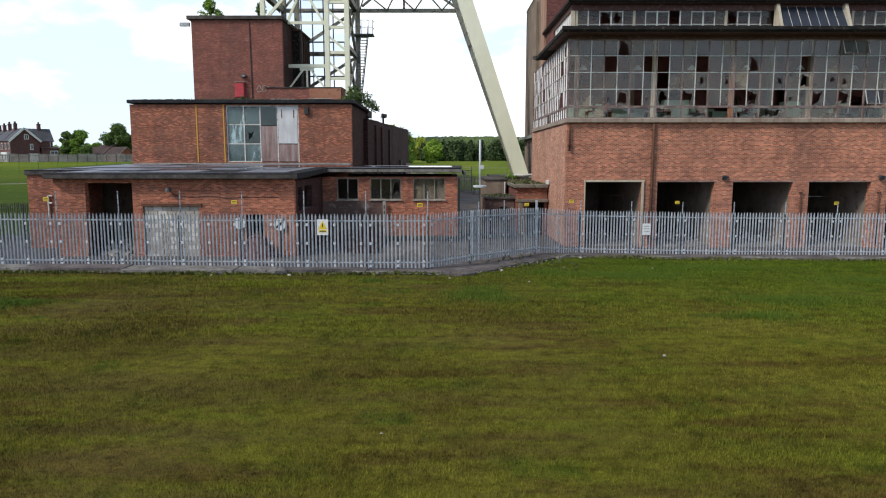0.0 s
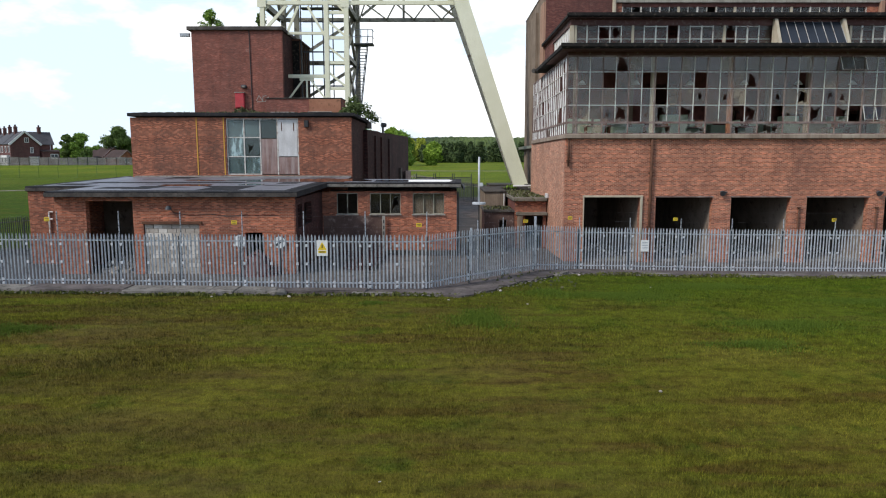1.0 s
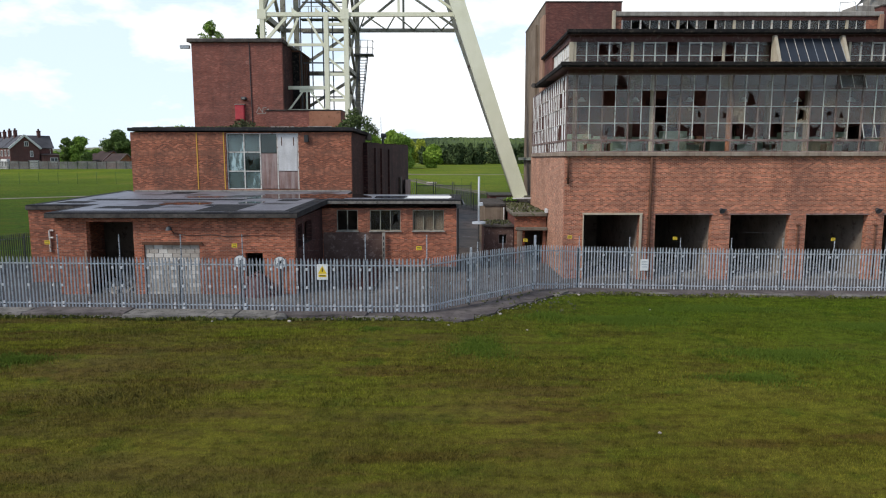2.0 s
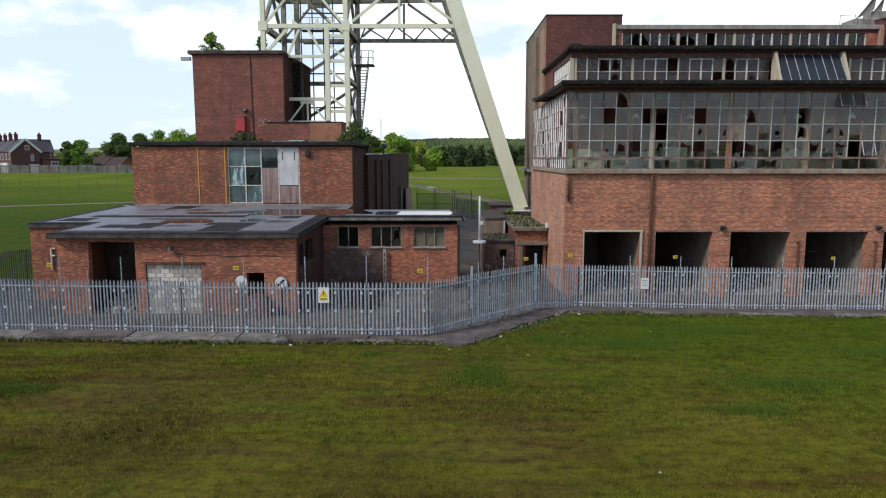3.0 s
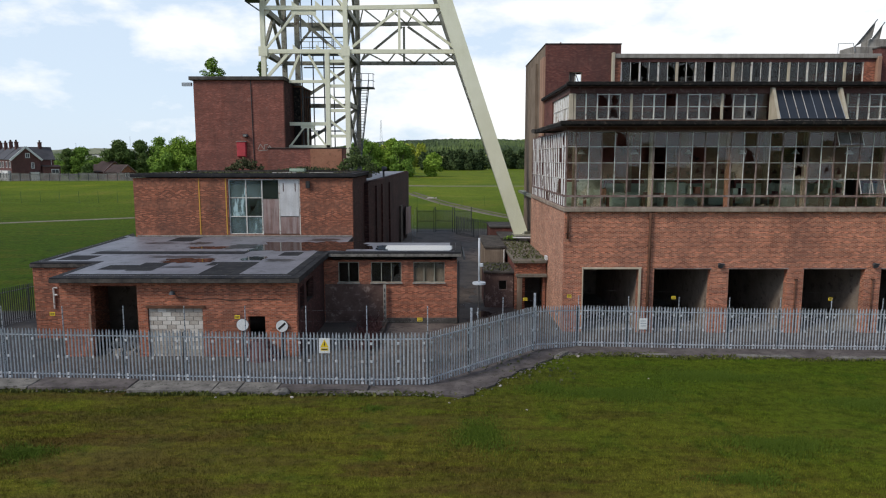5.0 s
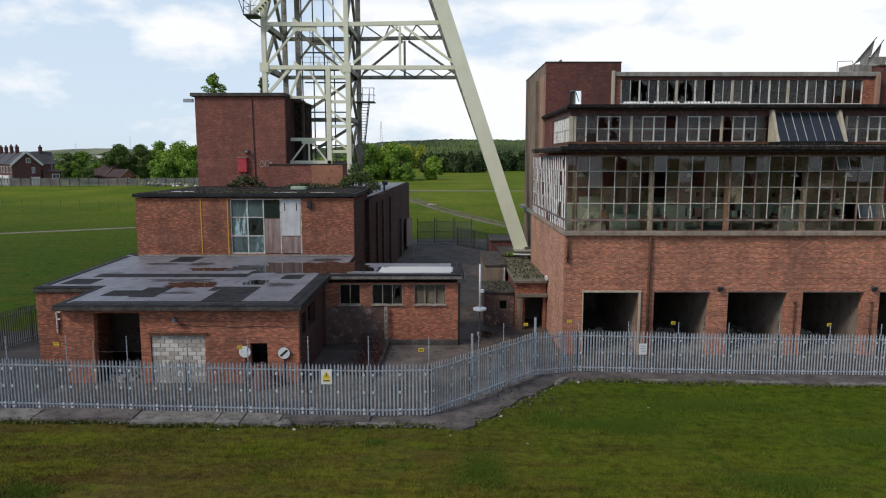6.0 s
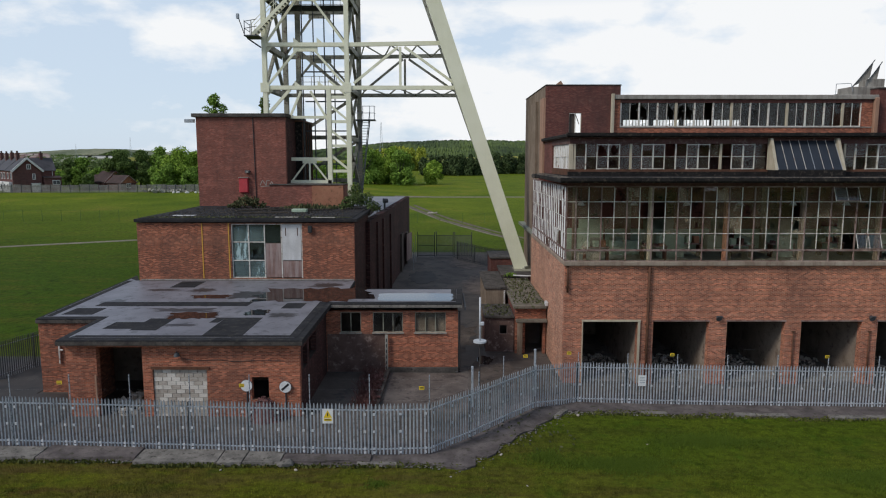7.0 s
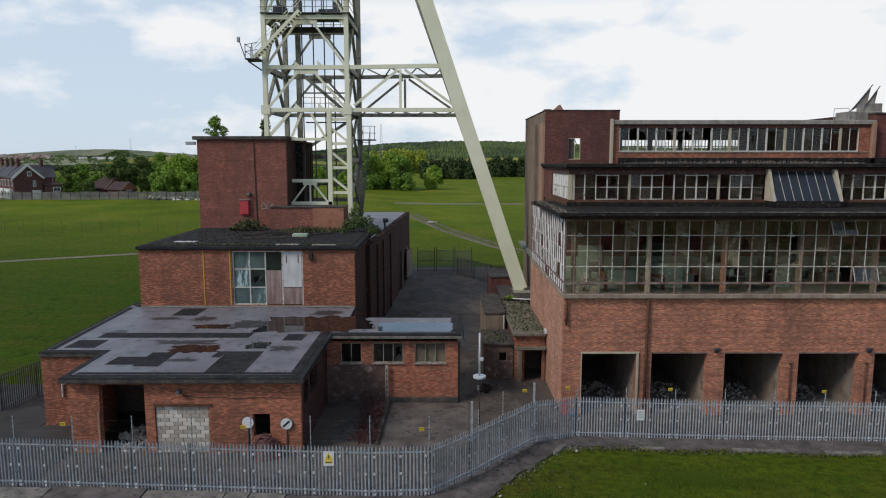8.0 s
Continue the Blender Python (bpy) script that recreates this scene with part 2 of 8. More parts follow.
plain("slab_concrete", (0.085, 0.069, 0.061), (0.19, 0.157, 0.138), 0.85, scale=0.7, spots=(0.06, 0.05, 0.046))
plain("slab_pale", (0.16, 0.145, 0.13), (0.3, 0.27, 0.24), 0.9, scale=0.6, spots=(0.09, 0.08, 0.07))
plain("damp_render", (0.085, 0.05, 0.042), (0.17, 0.11, 0.09), 0.9, scale=0.9, spots=(0.26, 0.19, 0.16))
plain("rubble", (0.07, 0.032, 0.03), (0.2, 0.1, 0.092), 0.95, scale=6.0)
plain("interior_wall", (0.19, 0.148, 0.115), (0.34, 0.275, 0.22), 0.9, scale=0.7, spots=(0.14, 0.1, 0.08))
plain("lino_floor", (0.15, 0.17, 0.13), (0.27, 0.285, 0.23), 0.6, scale=0.9, spots=(0.14, 0.1, 0.08))
plain("interior_green", (0.28, 0.36, 0.26), (0.43, 0.52, 0.39), 0.8, scale=0.7)
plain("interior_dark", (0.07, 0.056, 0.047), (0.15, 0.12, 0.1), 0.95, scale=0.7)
plain("slate_roof", (0.04, 0.037, 0.042), (0.085, 0.079, 0.085), 0.75, scale=0.6)
plain("tile_roof", (0.05, 0.035, 0.032), (0.09, 0.06, 0.052), 0.85, scale=0.6)
plain("house_white", (0.62, 0.6, 0.58), (0.75, 0.73, 0.7), 0.7, scale=1.0)
plain("bark", (0.05, 0.04, 0.03), (0.12, 0.1, 0.08), 0.95, scale=3.0)
plain("rut_soil", (0.085, 0.068, 0.05), (0.19, 0.155, 0.115), 0.95, scale=0.8, spots=(0.075, 0.085, 0.03))
plain("path_gravel", (0.15, 0.13, 0.095), (0.28, 0.24, 0.18), 0.95, scale=0.8, spots=(0.1, 0.11, 0.05))
plain("mossy_concrete", (0.11, 0.095, 0.075), (0.24, 0.21, 0.17), 0.92, scale=1.3, spots=(0.07, 0.085, 0.03))
plain("yard_brown", (0.06, 0.046, 0.039), (0.13, 0.104, 0.087), 0.88, scale=0.8, spots=(0.04, 0.034, 0.03))
plain("mound", (0.12, 0.1, 0.085), (0.22, 0.19, 0.16), 0.95, scale=0.8)
plain("blue_glazing", (0.018, 0.022, 0.03), (0.03, 0.035, 0.045), 0.4, scale=0.8)


def water(name, base, ior):
    m, n, l, b = nodes_of(name)
    b.inputs["Base Color"].default_value = (*base, 1)
    b.inputs["Roughness"].default_value = 0.03
    b.inputs["IOR"].default_value = ior
    pos = n.new("ShaderNodeNewGeometry").outputs["Position"]
    w = noise_of(n, l, pos, 3.0, 2.0, 0.5)
    bump_of(n, l, b, w.outputs["Fac"], 0.02, 0.01)


water("rain_water", (0.016, 0.012, 0.011), 1.42)
# bluish base and raised index put a stronger sky reflection into this puddle
water("foil_water", (0.05, 0.07, 0.09), 2.7)


def glass(name, tint, dirt_colour, dirt, ior=1.5, run=1.0):
    m, n, l, b = nodes_of(name)
    pos = n.new("ShaderNodeNewGeometry").outputs["Position"]
    d = n.new("ShaderNodeBsdfDiffuse")
    d.inputs[0].default_value = (*dirt_colour, 1)
    b.inputs["Base Color"].default_value = (*tint, 1)
    b.inputs["Transmission Weight"].default_value = 1.0
    b.inputs["Roughness"].default_value = 0.015
    b.inputs["IOR"].default_value = ior
    mpg = n.new("ShaderNodeMapping")
    mpg.inputs["Scale"].default_value = (run, run, 1.0 / run)
    l.new(pos, mpg.inputs[0])
    g = noise_of(n, l, mpg.outputs[0], 1.1, 7.0, 0.75)
    inf = n.new("ShaderNodeObjectInfo")
    ad = n.new("ShaderNodeMath")
    ad.operation = "MULTIPLY_ADD"
    ad.inputs[1].default_value = 0.5
    l.new(inf.outputs["Random"], ad.inputs[0])
    l.new(g.outputs["Fac"], ad.inputs[2])
    r = ramp_of(n, [(0.62, (dirt * 0.03,) * 3), (0.95, (dirt * 0.25,) * 3), (1.0, (dirt,) * 3)])
    l.new(ad.outputs[0], r.inputs[0])
    mx = n.new("ShaderNodeMixShader")
    l.new(r.outputs[0], mx.inputs[0])
    l.new(b.outputs[0], mx.inputs[1])
    l.new(d.outputs[0], mx.inputs[2])
    l.new(mx.outputs[0], n["Material Output"].inputs[0])
    return m


glass("dirty_glass", (0.86, 0.87, 0.85), (0.38, 0.32, 0.23), 0.34, 1.43)
glass("upper_glass", (0.8, 0.82, 0.82), (0.3, 0.27, 0.22), 0.2, 1.33)
glass("green_glass", (0.28, 0.44, 0.43), (0.42, 0.54, 0.55), 0.85, 1.5, 2.2)
glass("grey_glass", (0.7, 0.72, 0.7), (0.16, 0.16, 0.15), 0.5)
glass("white_glass", (0.9, 0.9, 0.9), (0.74, 0.73, 0.7), 20.0)


def grass(name, palette, stripes=True, blades=False):
    m, n, l, b = nodes_of(name)
    pos = n.new("ShaderNodeNewGeometry").outputs["Position"]
    big = noise_of(n, l, pos, 0.16, 5.0, 0.6)
    r = ramp_of(n, palette)
    l.new(big.outputs["Fac"], r.inputs[0])
    col = r.outputs[0]
    mp = n.new("ShaderNodeMapping")
    mp.inputs["Scale"].default_value = (0.22, 1.1, 1.0)
    mp.inputs["Rotation"].default_value = (0, 0, radians(-4))
    l.new(pos, mp.inputs[0])
    st = noise_of(n, l, mp.outputs[0], 0.75, 6.0, 0.72)
    sr = ramp_of(n, [(0.4, (0.95, 0.95, 0.95)), (0.5, (0.0, 0.0, 0.0))])
    l.new(st.outputs["Fac"], sr.inputs[0])
    col = mix_of(n, l, sr.outputs[0], col, (0.1, 0.066, 0.018))
    mp3 = n.new("ShaderNodeMapping")
    mp3.inputs["Scale"].default_value = (0.5, 3.4, 1.0)
    mp3.inputs["Rotation"].default_value = (0, 0, radians(-4))
    l.new(pos, mp3.inputs[0])
    s3 = noise_of(n, l, mp3.outputs[0], 0.9, 5.0, 0.7)
    r3 = ramp_of(n, [(0.37, (0.6, 0.54, 0.5)), (0.48, (1.0, 1.0, 1.0)), (0.66, (1.16, 1.16, 1.1))])
    l.new(s3.outputs["Fac"], r3.inputs[0])
    col = mix_of(n, l, 0.8, col, r3.outputs[0], "MULTIPLY")
    # clover and fresh growth in loose patches
    gp = noise_of(n, l, pos, 0.55, 5.0, 0.65)
    gr = ramp_of(n, [(0.54, (0.0, 0.0, 0.0)), (0.66, (0.8, 0.8, 0.8))])
    l.new(gp.outputs["Fac"], gr.inputs[0])
    col = mix_of(n, l, gr.outputs[0], col, (0.055, 0.095, 0.009))
    fn = noise_of(n, l, pos, 14.0, 5.0, 0.75)
    fr = ramp_of(n, [(0.3, (0.45, 0.47, 0.42)), (0.55, (1.0, 1.0, 1.0)), (0.75, (1.5, 1.45, 1.2))])
    l.new(fn.outputs["Fac"], fr.inputs[0])
    col = mix_of(n, l, 0.8, col, fr.outputs[0], "MULTIPLY")
    # richer grass towards the damp edging of the yard
    se = n.new("ShaderNodeSeparateXYZ")
    l.new(pos, se.inputs[0])
    ge = n.new("ShaderNodeMapRange")
    ge.inputs[1].default_value, ge.inputs[2].default_value, ge.inputs[4].default_value = 22.0, 36.0, 0.62
    gx_ = n.new("ShaderNodeMath")
    gx_.operation = "MULTIPLY_ADD"
    gx_.inputs[1].default_value = 0.6
    l.new(se.outputs[0], gx_.inputs[0])
    l.new(se.outputs[1], gx_.inputs[2])
    l.new(gx_.outputs[0], ge.inputs[0])
    col = mix_of(n, l, ge.outputs[0], col, (0.062, 0.112, 0.009))
    # the western half is worn and brown
    bm_ = n.new("ShaderNodeMapRange")
    bm_.inputs[1].default_value, bm_.inputs[2].default_value = -3.0, 9.0
    bm_.inputs[3].default_value, bm_.inputs[4].default_value = 0.85, 0.0
    l.new(se.outputs[0], bm_.inputs[0])
    bn_ = ramp_of(n, [(0.42, (0.0, 0.0, 0.0)), (0.6, (1.0, 1.0, 1.0))])
    mpb = n.new("ShaderNodeMapping")
    mpb.inputs["Scale"].default_value = (0.3, 1.0, 1.0)
    mpb.inputs["Location"].default_value = (4.0, 9.0, 0.0)
    l.new(pos, mpb.inputs[0])
    l.new(noise_of(n, l, mpb.outputs[0], 0.5, 7.0, 0.72).outputs["Fac"], bn_.inputs[0])
    bf_ = n.new("ShaderNodeMath")
    bf_.operation = "MULTIPLY"
    l.new(bm_.outputs[0], bf_.inputs[0])
    l.new(bn_.outputs[0], bf_.inputs[1])
    col = mix_of(n, l, bf_.outputs[0], col, (0.094, 0.073, 0.022))
    # dry straw among the mown grass on the worn side of the lawn
    dm = n.new("ShaderNodeMapRange")
    dm.inputs[1].default_value, dm.inputs[2].default_value = 15.0, 31.0
    dm.inputs[3].default_value, dm.inputs[4].default_value = 0.4, 0.0
    l.new(se.outputs[1], dm.inputs[0])
    dn = ramp_of(n, [(0.36, (0.15, 0.15, 0.15)), (0.62, (1.0, 1.0, 1.0))])
    l.new(noise_of(n, l, mp.outputs[0], 1.3, 6.0, 0.7).outputs["Fac"], dn.inputs[0])
    dk_ = n.new("ShaderNodeMath")
    dk_.operation = "MULTIPLY"
    l.new(dm.outputs[0], dk_.inputs[0])
    l.new(dn.outputs[0], dk_.inputs[1])
    col = mix_of(n, l, dk_.outputs[0], col, (0.165, 0.13, 0.024))
    if blades:
        isl = n.new("ShaderNodeNewGeometry").outputs["Random Per Island"]
        ir = ramp_of(n, [(0.0, (0.45, 0.5, 0.4)), (0.6, (1.0, 1.0, 1.0)), (0.9, (1.3, 1.3, 1.1)), (1.0, (1.7, 1.6, 1.3))])
        l.new(isl, ir.inputs[0])
        col = mix_of(n, l, 1.0, col, ir.outputs[0], "MULTIPLY")
    patch = noise_of(n, l, pos, 2.4, 7.0, 0.73)
    pr = ramp_of(n, [(0.36, (0.45, 0.42, 0.4)), (0.5, (1.0, 1.0, 1.0)), (0.66, (1.35, 1.35, 1.1))])
    l.new(patch.outputs["Fac"], pr.inputs[0])
    col = mix_of(n, l, 0.7, col, pr.outputs[0], "MULTIPLY")
    if not blades:
        # soil and thatch show between the blades
        col = mix_of(n, l, 1.0, col, (0.98, 0.98, 0.99), "MULTIPLY")
    # the unmown field beyond the works is a fresher green
    sp = n.new("ShaderNodeSeparateXYZ")
    l.new(pos, sp.inputs[0])
    fm = n.new("ShaderNodeMapRange")
    fm.inputs[1].default_value, fm.inputs[2].default_value = 75.0, 160.0
    nm = n.new("ShaderNodeMapRange")
    nm.inputs[1].default_value, nm.inputs[2].default_value = 40.0, 52.0
    l.new(sp.outputs[1], nm.inputs[0])
    # near field painted darker, for cloud shade as well as taller grass
    near = mix_of(n, l, 0.9, mix_of(n, l, gr.outputs[0], mix_of(n, l, sr.outputs[0], (0.048, 0.086, 0.006), (0.076, 0.088, 0.01)), (0.03, 0.058, 0.005)), fr.outputs[0], "MULTIPLY")
    col = mix_of(n, l, nm.outputs[0], col, mix_of(n, l, 0.7, near, pr.outputs[0], "MULTIPLY"))
    l.new(sp.outputs[1], fm.inputs[0])
    vr = ramp_of(n, [(0.35, (0.085, 0.13, 0.008)), (0.55, (0.14, 0.18, 0.012)), (0.72, (0.22, 0.2, 0.03))])
    l.new(noise_of(n, l, pos, 0.06, 6.0, 0.65).outputs["Fac"], vr.inputs[0])
    col = mix_of(n, l, fm.outputs[0], col, mix_of(n, l, 0.85, mix_of(n, l, 0.85, vr.outputs[0], fr.outputs[0], "MULTIPLY"), pr.outputs[0], "MULTIPLY"))
    l.new(col, b.inputs["Base Color"])
    b.inputs["Roughness"].default_value = 0.95
    b.inputs["Specular IOR Level"].default_value = 0.06
    bump_of(n, l, b, fn.outputs["Fac"], 0.6, 0.05)
    return m


grass("lawn", [(0.3, (0.086, 0.108, 0.008)), (0.5, (0.116, 0.116, 0.011)), (0.7, (0.146, 0.126, 0.019))])
grass("lawn_blade", [(0.3, (0.148, 0.19, 0.019)), (0.5, (0.188, 0.197, 0.025)), (0.7, (0.23, 0.206, 0.039))], blades=True)


def foliage(name, dark, light):
    m, n, l, b = nodes_of(name)
    rnd = n.new("ShaderNodeNewGeometry").outputs["Random Per Island"]
    r = ramp_of(n, [(0.0, dark), (1.0, light)])
    l.new(rnd, r.inputs[0])
    l.new(r.outputs[0], b.inputs["Base Color"])
    b.inputs["Roughness"].default_value = 0.8
    b.inputs["Specular IOR Level"].default_value = 0.2
    return m


foliage("leaf_green", (0.081, 0.144, 0.018), (0.250, 0.388, 0.062))
foliage("leaf_bright", (0.112, 0.200, 0.018), (0.325, 0.450, 0.062))
foliage("leaf_dark", (0.053, 0.090, 0.021), (0.156, 0.225, 0.056))
foliage("leaf_conifer", (0.03, 0.05, 0.018), (0.085, 0.12, 0.04))
foliage("leaf_spring", (0.2, 0.25, 0.02), (0.38, 0.4, 0.06))
foliage("far_house", (0.13, 0.062, 0.052), (0.36, 0.31, 0.28))
foliage("dry_bramble", (0.05, 0.022, 0.02), (0.13, 0.06, 0.05))
foliage("grass_blade", (0.05, 0.062, 0.012), (0.13, 0.135, 0.035))
foliage("weed_green", (0.035, 0.06, 0.016), (0.12, 0.16, 0.05))
foliage("clover", (0.05, 0.082, 0.006), (0.115, 0.17, 0.016))
foliage("weed", (0.05, 0.06, 0.025), (0.13, 0.13, 0.06))
# pale hillside grass, lightened a little further for haze with distance
plain("far_hill", (0.16, 0.19, 0.11), (0.32, 0.31, 0.2), 0.95, scale=0.006, fine=0.08, bump=0)
plain("far_wood", (0.026, 0.044, 0.018), (0.125, 0.17, 0.04), 0.95, scale=0.009, fine=0.12, bump=0)
plain("far_field", (0.16, 0.17, 0.03), (0.3, 0.27, 0.05), 0.95, scale=0.006, fine=0.08, bump=0)

# ---------------------------------------------------------------- building helpers


def thing(name, at, label, category, group="", kind=""):
    e = new(name)
    e.location = at
    e.empty_display_size = 0.3
    return tagged(e, label, category, group, kind)


def origin_of(ob):
    p = Vector((0, 0, 0))
    while ob is not None:
        p += ob.location
        ob = ob.parent
    return p


def part(name, bm, material, parent=None, label="", smooth=False):
    """Link a bmesh (in world places) as one mesh object under a thing or a part."""
    me = bpy.data.meshes.new(name)
    if parent is not None:
        bmesh.ops.translate(bm, verts=bm.verts, vec=-origin_of(parent))
    bmesh.ops.recalc_face_normals(bm, faces=bm.faces)
    bm.to_mesh(me)
    bm.free()
    for m in (material if isinstance(material, (list, tuple)) else [material]):
        me.materials.append(MATS[m])
    if smooth:
        for p in me.polygons:
            p.use_smooth = True
    ob = new(name, me)
    ob.parent = parent
    if label:
        tagged(ob, label)
    return ob


def box(x0, x1, y0, y1, z0, z1, bevel=0.0, bm=None):
    own = bm is None
    bm = bm or bmesh.new()
    v = bmesh.ops.create_cube(bm, size=1.0, matrix=Matrix.LocRotScale(
        ((x0 + x1) / 2, (y0 + y1) / 2, (z0 + z1) / 2), None, (abs(x1 - x0), abs(y1 - y0), abs(z1 - z0))))["verts"]
    if bevel:
        es = {e for a in v for e in a.link_edges}
        bmesh.ops.bevel(bm, geom=list(es), offset=bevel, segments=1, affect="EDGES")
    return bm


def beam(p0, p1, w, h, up=(0, 1, 0), bm=None, section="box"):
    """A straight member from p0 to p1: w across, h along up."""
    bm = bm or bmesh.new()
    p0, p1 = Vector(p0), Vector(p1)
    d = (p1 - p0).normalized()
    u = Vector(up)
    s = d.cross(u)
    if s.length < 1e-4:
        u = Vector((1, 0, 0))
        s = d.cross(u)
    s.normalize()
    u = s.cross(d).normalized()
    if section == "box":
        prof = [(-w / 2, -h / 2), (w / 2, -h / 2), (w / 2, h / 2), (-w / 2, h / 2)]
    else:
        t, k = min(0.06, h * 0.18), w * 0.12
        prof = [(-w / 2, -h / 2), (w / 2, -h / 2), (w / 2, -h / 2 + t), (k, -h / 2 + t), (k, h / 2 - t), (w / 2, h / 2 - t),
                (w / 2, h / 2), (-w / 2, h / 2), (-w / 2, h / 2 - t), (-k, h / 2 - t), (-k, -h / 2 + t), (-w / 2, -h / 2 + t)]
    rings = [[bm.verts.new(p + s * a + u * b) for a, b in prof] for p in (p0, p1)]
    k = len(prof)
    for i in range(k):
        bm.faces.new((rings[0][i], rings[0][(i + 1) % k], rings[1][(i + 1) % k], rings[1][i]))
    bm.faces.new(rings[0][::-1])
    bm.faces.new(rings[1])
    return bm


def rod(p0, p1, r0, r1=None, sides=8, bm=None):
    bm = bm or bmesh.new()
    r1 = r0 if r1 is None else r1
    p0, p1 = Vector(p0), Vector(p1)
    d = (p1 - p0)
    m = Matrix.Translation((p0 + p1) / 2) @ d.to_track_quat("Z", "Y").to_matrix().to_4x4()
    bmesh.ops.create_cone(bm, cap_ends=True, segments=sides, radius1=r0, radius2=r1, depth=d.length, matrix=m)
    return bm


def prism(outline, z0, z1, bm=None):
    """An outline of (x, y) raised from z0 to z1; z1 may be a function of x, y."""
    bm = bm or bmesh.new()
    top = (lambda x, y: z1) if not callable(z1) else z1
    low = (lambda x, y: z0) if not callable(z0) else z0
    a = [bm.verts.new((x, y, low(x, y))) for x, y in outline]
    b = [bm.verts.new((x, y, top(x, y))) for x, y in outline]
    k = len(outline)
    for i in range(k):
        bm.faces.new((a[i], a[(i + 1) % k], b[(i + 1) % k], b[i]))
    bm.faces.new(a[::-1])
    bm.faces.new(b)
    return bm


def wall(axis, at, thick, u0, u1, z0, z1, holes=()):
    """A wall in one plane with openings through it. axis 'y': it faces y, u runs along x; axis 'x': the other way."""
    bm = bmesh.new()
    us = sorted({u0, u1, *[min(max(h[i], u0), u1) for h in holes for i in (0, 1)]})
    zs = sorted({z0, z1, *[min(max(h[i], z0), z1) for h in holes for i in (2, 3)]})
    made = {}

    def vert(u, w, z):
        k = (round(u, 4), round(w, 4), round(z, 4))
        if k not in made:
            made[k] = bm.verts.new((u, w, z) if axis == "y" else (w, u, z))
        return made[k]

    def solid(i, j):
        if not (0 <= i < len(us) - 1 and 0 <= j < len(zs) - 1):
            return False
        cu, cz = (us[i] + us[i + 1]) / 2, (zs[j] + zs[j + 1]) / 2
        return not any(h[0] < cu < h[1] and h[2] < cz < h[3] for h in holes)

    w0, w1 = at, at + thick
    for i in range(len(us) - 1):
        for j in range(len(zs) - 1):
            if not solid(i, j):
                continue
            a, b, c, d = us[i], us[i + 1], zs[j], zs[j + 1]
            for w in (w0, w1):
                bm.faces.new([vert(a, w, c), vert(b, w, c), vert(b, w, d), vert(a, w, d)])
            if not solid(i - 1, j):
                bm.faces.new([vert(a, w0, c), vert(a, w1, c), vert(a, w1, d), vert(a, w0, d)])
            if not solid(i + 1, j):
                bm.faces.new([vert(b, w0, c), vert(b, w1, c), vert(b, w1, d), vert(b, w0, d)])
            if not solid(i, j - 1):
                bm.faces.new([vert(a, w0, c), vert(b, w0, c), vert(b, w1, c), vert(a, w1, c)])
            if not solid(i, j + 1):
                bm.faces.new([vert(a, w0, d), vert(b, w0, d), vert(b, w1, d), vert(a, w1, d)])
    return bm


def raw_mesh(name, verts, faces, material, parent=None, label="", kind=""):
    me = bpy.data.meshes.new(name)
    me.from_pydata([tuple(v) for v in verts], [], faces)
    me.materials.append(MATS[material])
    ob = new(name, me)
    ob.parent = parent
    return tagged(ob, label, "", "", kind)


def share(name, mesh, parent, m):
    ob = new(name, mesh)
    ob.parent = parent
    ob.matrix_basis = m
    return ob


# ---------------------------------------------------------------- the lie of the land
LAND_Y = (-3000, 26, 32, 40, 48, 60, 87, 125, 190, 270, 500, 4000)
LAND_Z = (0, 0, -0.12, -0.3, -0.45, 0.0, 1.2, 2.6, 3.8, 3.4, 3.4, 3.4)
LAND_EAST = (0, 0, -0.12, -0.3, -0.45, -0.3, 0.45, 1.05, 2.0, 2.9, 3.4, 3.4)


def land(x, y):
    u = min(max((x + 34.0) / 24.0, 0.0), 1.0)
    z = float(np.interp(y, LAND_Y, LAND_Z)) * (1 - u) + float(np.interp(y, LAND_Y, LAND_EAST)) * u
    side = min(max((x + 2.0) / 14.0, 0.0), 1.0) * 0.22
    return z - side * min(max((y - 20.0) / 14.0, 0.0), 1.0) * min(max((90.0 - y) / 40.0, 0.0), 1.0)


def axis_steps(near, far, step, grow):
    out, v = [], 0.0
    while v < far:
        out.append(v)
        v += step if v < near else step + (v - near) * grow
    return out + [far]


xs = sorted({-v for v in axis_steps(34, 4200, 1.5, 0.16)} | set(axis_steps(34, 4200, 1.5, 0.16)))
ys = sorted({-v for v in axis_steps(10, 3000, 3.0, 0.3)} | set(axis_steps(130, 4500, 1.5, 0.12)))
gv = [(x, y, land(x, y) + 0.035 * noise.noise((x * 0.3, y * 0.3, 0)) * (y < 28)) for y in ys for x in xs]
nx = len(xs)
gf = [(j * nx + i, j * nx + i + 1, (j + 1) * nx + i + 1, (j + 1) * nx + i) for j in range(len(ys) - 1) for i in range(nx - 1)]
ground = raw_mesh("ground", gv, gf, "lawn")
tagged(ground, "mown green grass field with brown mowing streaks", "ground", "", "structure")


